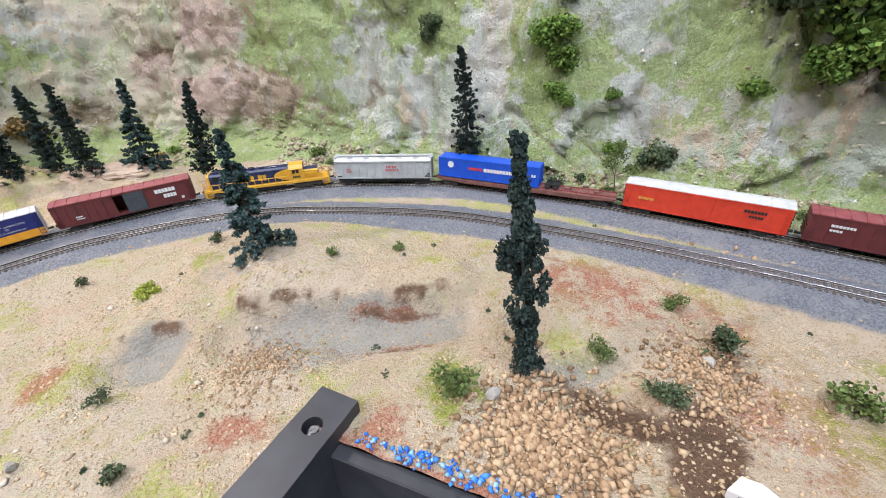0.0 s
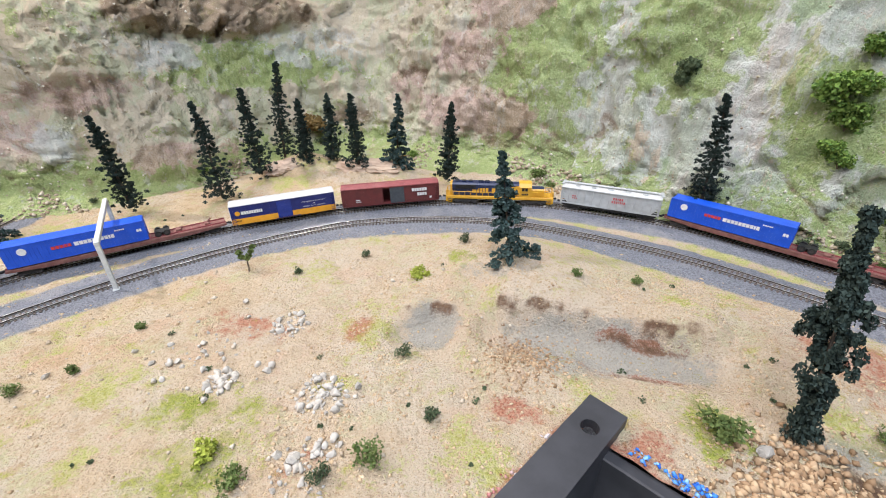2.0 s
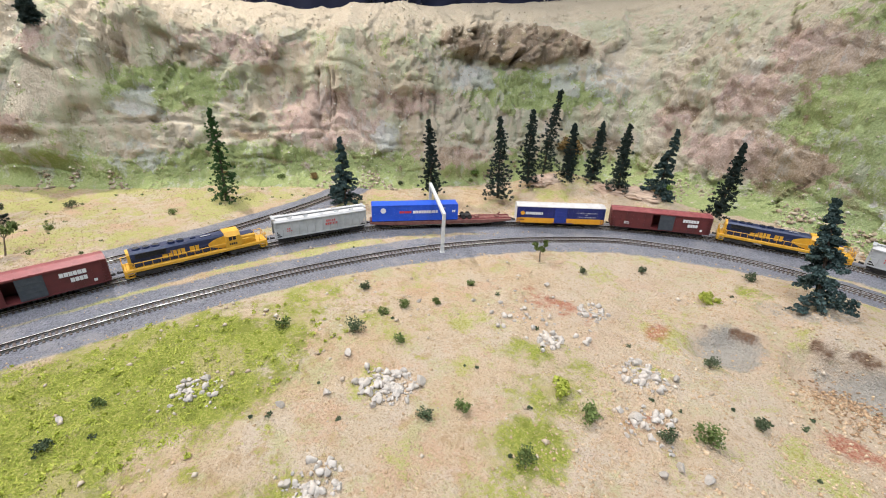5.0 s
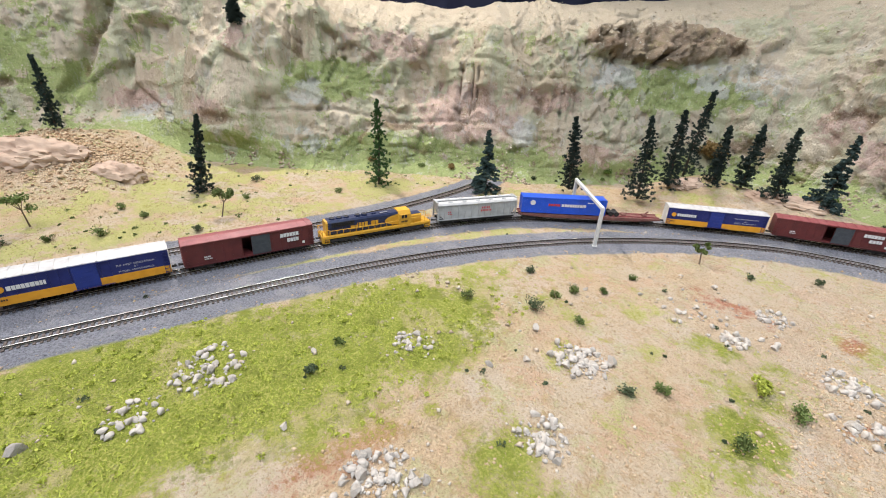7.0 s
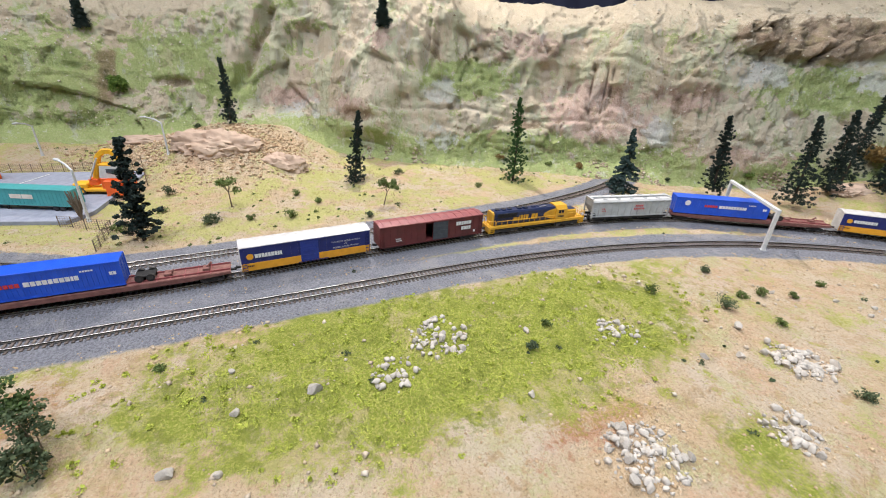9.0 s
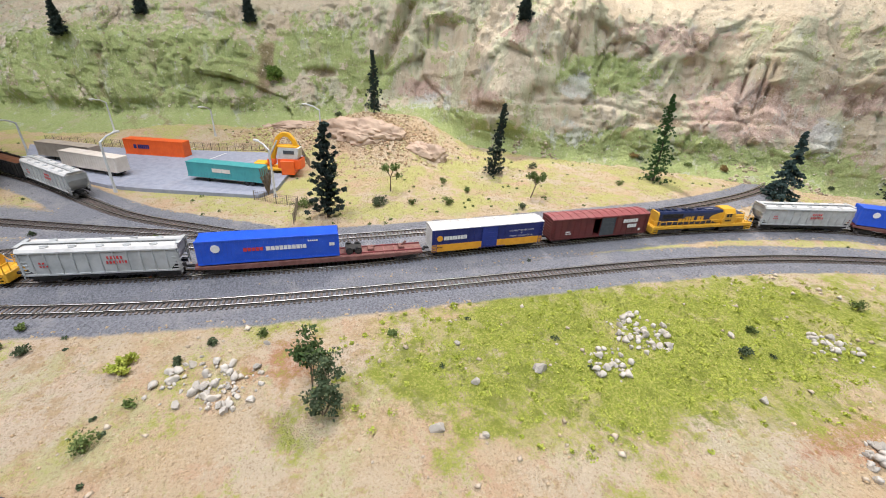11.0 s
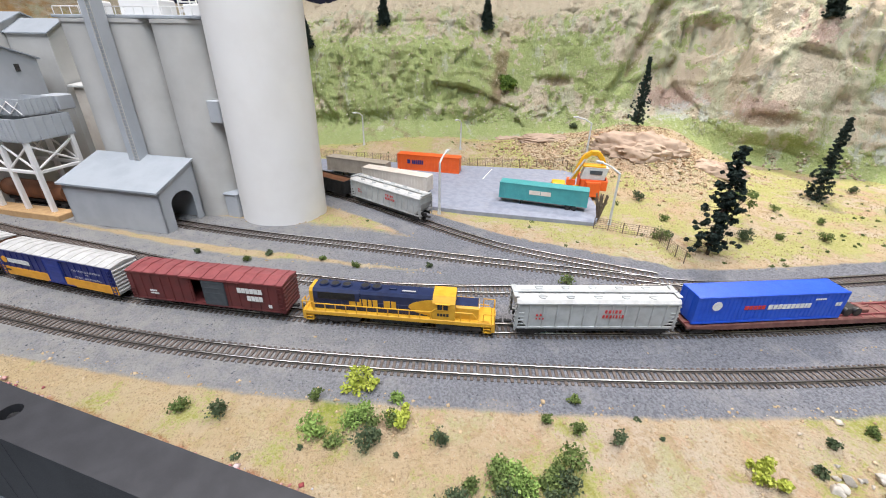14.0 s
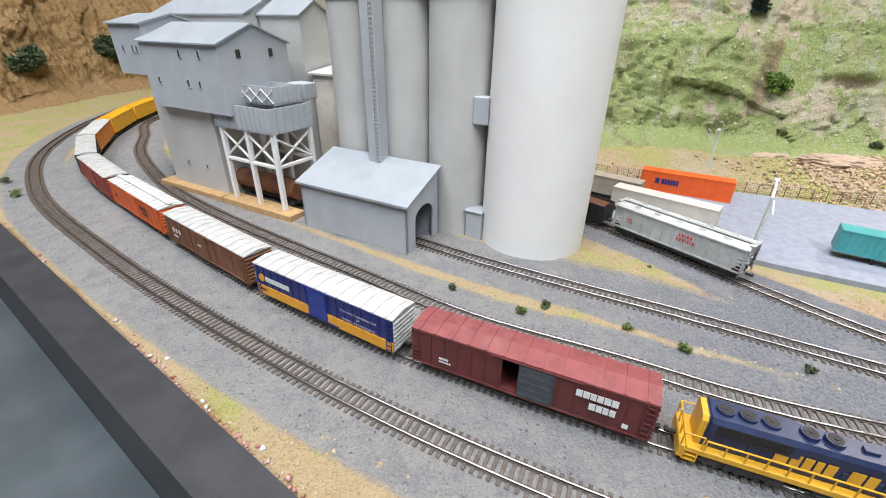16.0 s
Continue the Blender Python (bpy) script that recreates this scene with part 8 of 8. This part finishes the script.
# grit and small stones caught on the hillside
pick = G.integers(0, HILL.shape[0] * 150, 46000)
hp = HILL[:, 44:194].reshape(-1, 3)[pick] + G.normal(0, .0012, (46000, 3)) * np.array([1, 1, 1])
clump = fbm(hp[:, 0] * 25, hp[:, 1] * 25, hp[:, 2] * 25, 97)
hp = hp[clump > .42]
M["hill_grit"] = island_mat("hill_grit", ((.320, .255, .165), (.520, .460, .320), (.740, .700, .610)))
scatter("hill_grit", M["hill_grit"], hp[:, 0], hp[:, 1], hp[:, 2], .0004 + .0018 * G.random(len(hp)) ** 3.5, 61, "tan grit and small stones on the hillside", "grit")
x, y = spread(30000, (-1.15, -.62, -.85, .25))
z, d = scenic_height(x, y)
ok = (d > .024) & (fbm(x * 20, y * 20, 1.7, 92) > .44) & (np.hypot((x + .93 - .30 * (y + .62)) / .12, (y + .62) / .20) > 1)
x, y, z = x[ok], y[ok], z[ok]
scatter("gravel", M["grit"], x, y, z, .0003 + .0013 * G.random(len(x)) ** 4, 62, "fine sandy gravel on the flat", "gravel", 0.0)
# broken stones and low bushes along the hill's foot
foot_i = np.flatnonzero((WALL_LINE[:, 2] > 2.5) & (WALL_LINE[:, 2] < 19))
pi, pj = foot_i[G.integers(0, len(foot_i), 9000)], G.integers(20, 46, 9000)
fp = HILL[pi, pj] + G.normal(0, .0015, (9000, 3)) * np.array([1, 1, .2])
fp = fp[fbm(fp[:, 0] * 14, fp[:, 1] * 14, 2.2, 99) > .56]
M["foot_stone"] = island_mat("foot_stone", ((.240, .180, .115), (.390, .320, .220), (.540, .470, .365)))
scatter("foot_rubble", M["foot_stone"], fp[:, 0], fp[:, 1], fp[:, 2], .0008 + .0030 * G.random(len(fp)) ** 3, 64, "broken tan stones along the hill's foot", "rubble", .05)
for i in range(22):
    row = HILL[foot_i[int(G.integers(0, len(foot_i)))]]
    q, r = row[int(G.integers(24, 40))], float(G.uniform(.005, .011))
    bush(q[0], q[1], q[2] - .001, r, r * .9, ("bush_dark", "bush_green", "bush_leaf", "bush_brown")[(0, 1, 1, 2, 0, 3)[i % 6]], 820 + i, "low flock bush at the hill's foot", n=int(200 + 40000 * r), group="bushes at the hill's foot")
# pale pebbles strewn over the near ground
x, y = spread(1500, (-.56, -.10, -.56, .26))
z, d = scenic_height(x, y)
ok = (d > .024) & (side_of_edge(x, y) < -.004) & (fbm(x * 16, y * 16, 4.7, 95) > .47)
x, y, z = x[ok], y[ok], z[ok]
scatter("pebbles", M["pebble"], x, y, z, .0006 + .0018 * G.random(len(x)) ** 3, 51, "pale pebbles strewn over the sand", "pebbles")
# coloured chips along the rims
t_ = G.uniform(0, 1.05, 1500)
x, y = -.043 + .906 * t_ + .423 * .003, .114 - .423 * t_ + .906 * .003
o = G.normal(0, .0022, len(t_))
x, y = x + .423 * o, y + .906 * o
scatter("blue_chips", M["blue_chips"], x, y, scenic_height(x, y)[0] + .001, .0006 + .0012 * G.random(len(x)), 31, "bright blue chips along the board's edge", "chips")
t_ = G.uniform(.02, 1.5, 2600)
o = .0005 + np.abs(G.normal(0, .0035, len(t_))) - edge_bow(t_)
x, y = -.066 - .482 * t_ - .876 * o, .134 - .876 * t_ + .482 * o
keep_ = (vnoise(t_ * 9, 0 * t_, 0, 5) > .35)
x, y = x[keep_], y[keep_]
scatter("pink_chips", M["pink_chips"], x, y, scenic_height(x, y)[0], .0005 + .0012 * G.random(len(x)) ** 2, 32, "pinkish and white chips along the rail", "chips")


def grass_blades():
    n = 70000
    x, y = spread(n, (-.57, -.34, -.48, .03))
    ok = knoll(x, y) > .10 + 1.05 * fbm(x * 38, y * 38, .5, 15)
    x, y = x[ok], y[ok]
    z, d = scenic_height(x, y)
    ok = d > .028
    x, y, z = x[ok], y[ok], z[ok]
    n = len(x)
    h, a, w = G.uniform(.0004, .0014, n), G.uniform(0, TAU, n), .0005
    lean = G.normal(0, .0013, (n, 2))
    p = np.stack([np.stack([x - w * np.cos(a), y - w * np.sin(a), z - .0004], 1), np.stack([x + w * np.cos(a), y + w * np.sin(a), z - .0004], 1), np.stack([x + lean[:, 0], y + lean[:, 1], z + h], 1)], 1).reshape(-1, 3)
    f = np.arange(n * 3).reshape(-1, 3)
    tagged(part("static_grass", raw_mesh("static_grass", p, f), M["grass_lime"]), "short lime-green static grass on the knoll", "grass", kind="stuff")
    n = 30000
    x, y = spread(n, (-1.15, -.62, -.80, .20))
    z, d = scenic_height(x, y)
    ok = (d > .030) & (fbm(x * 18, y * 18, 2.5, 25) > .47)
    for (px, py) in ((-.93, -.62),):
        ok &= np.hypot((x - px) / .12, (y - py) / .19) > 1
    x, y, z = x[ok], y[ok], z[ok]
    n = len(x)
    h, a, w = G.uniform(.0006, .0018, n), G.uniform(0, TAU, n), .0006
    lean = G.normal(0, .0007, (n, 2))
    p = np.stack([np.stack([x - w * np.cos(a), y - w * np.sin(a), z - .0004], 1), np.stack([x + w * np.cos(a), y + w * np.sin(a), z - .0004], 1), np.stack([x + lean[:, 0], y + lean[:, 1], z + h], 1)], 1).reshape(-1, 3)
    tagged(part("dry_grass", raw_mesh("dry_grass", p, np.arange(n * 3).reshape(-1, 3)), M["grass_dry"]), "thin dry yellow grass on the flat", "grass", kind="stuff")


grass_blades()


def tufts(name, material, box, n, seed, label, want):
    """Many little clumps of flock in one mesh."""
    g = np.random.default_rng(seed)
    x, y = g.uniform(box[0], box[1], n), g.uniform(box[2], box[3], n)
    z, d = scenic_height(x, y)
    ok = (d > .026) & (side_of_edge(x, y) < -.004) & want(x, y)
    c = np.stack([x[ok], y[ok], z[ok] + .0006], 1)
    r = g.uniform(.0008, .0030, len(c))
    tagged(part(name, flake_mesh(name, c, r, len(c) * 42, .0012, seed, .6), M[material]), label, "tufts", kind="stuff")


tufts("lime_tufts", "grass_lime", (-.56, -.34, -.46, .02), 620, 71, "lime-green tufts on the grassy knoll", lambda x, y: knoll(x, y) > .35)
tufts("weed_tufts", "bush_dark", (-.62, .24, -.95, .32), 260, 72, "small dark weeds scattered on sand", lambda x, y: fbm(x * 12, y * 12, 1.5, 35) > .45)
tufts("olive_tufts", "bush_green", (-1.15, -.64, -.85, .22), 380, 73, "small green weeds on the flat", lambda x, y: (fbm(x * 12, y * 12, 1.5, 36) > .42) & (np.hypot((x + .93) / .12, (y + .62) / .19) > 1))


# ---- a white model car on the dirt road ----
def build_car():
    t = empty("model_car", pose(.118, .070, ground_at(.118, .070), 0, 0, -62), "small white model car on the dirt road", "car")
    prof = [(-14, 2.2), (14, 2.2), (14.4, 5.0), (13, 6.6), (7, 7.2), (3.5, 10.4), (-8, 10.4), (-12.5, 7.4), (-14.2, 6.8)]
    part("body", Geo().prism([(a * mm, b * mm) for a, b in prof], -5.2 * mm, 5.2 * mm, "y"), M["car_white"], t)
    w = Geo()
    for y in (-5.25, 5.25):
        w.prism([(a * mm, b * mm) for a, b in [(-10.4, 7.3), (5.6, 7.3), (3, 9.8), (-7.6, 9.8)]], (y - .06) * mm, (y + .06) * mm, "y")
    part("side_windows", w, M["loco_glass"], t)
    for x in (-8.6, 8.6):
        for y in (-4.6, 4.6):
            wh = part("wheel", Geo().cyl((x * mm, (y - .9) * mm, 2.1 * mm), (x * mm, (y + .9) * mm, 2.1 * mm), 2.1 * mm, n=14), M["plastic_black"], t)
            part("rim", Geo().cyl((x * mm, (y - 1.0) * mm, 2.1 * mm), (x * mm, (y + 1.0) * mm, 2.1 * mm), 1.1 * mm, n=10), M["roof_silver"], wh)


build_car()

# ---- tracks, laid last ----
build_track("track_near", LINES["near"], "single model track on grey ballast", (.95, 2.05))
build_track("track_main", LINES["main"], "model main line track under the train", None)
build_track("track_back", LINES["back"], "model track beside the grass strip", None)
build_track("track_works", LINES["works"], "model siding into the loading shed", None)
build_track("track_siding", LINES["siding"], "model siding with parked hoppers", None)
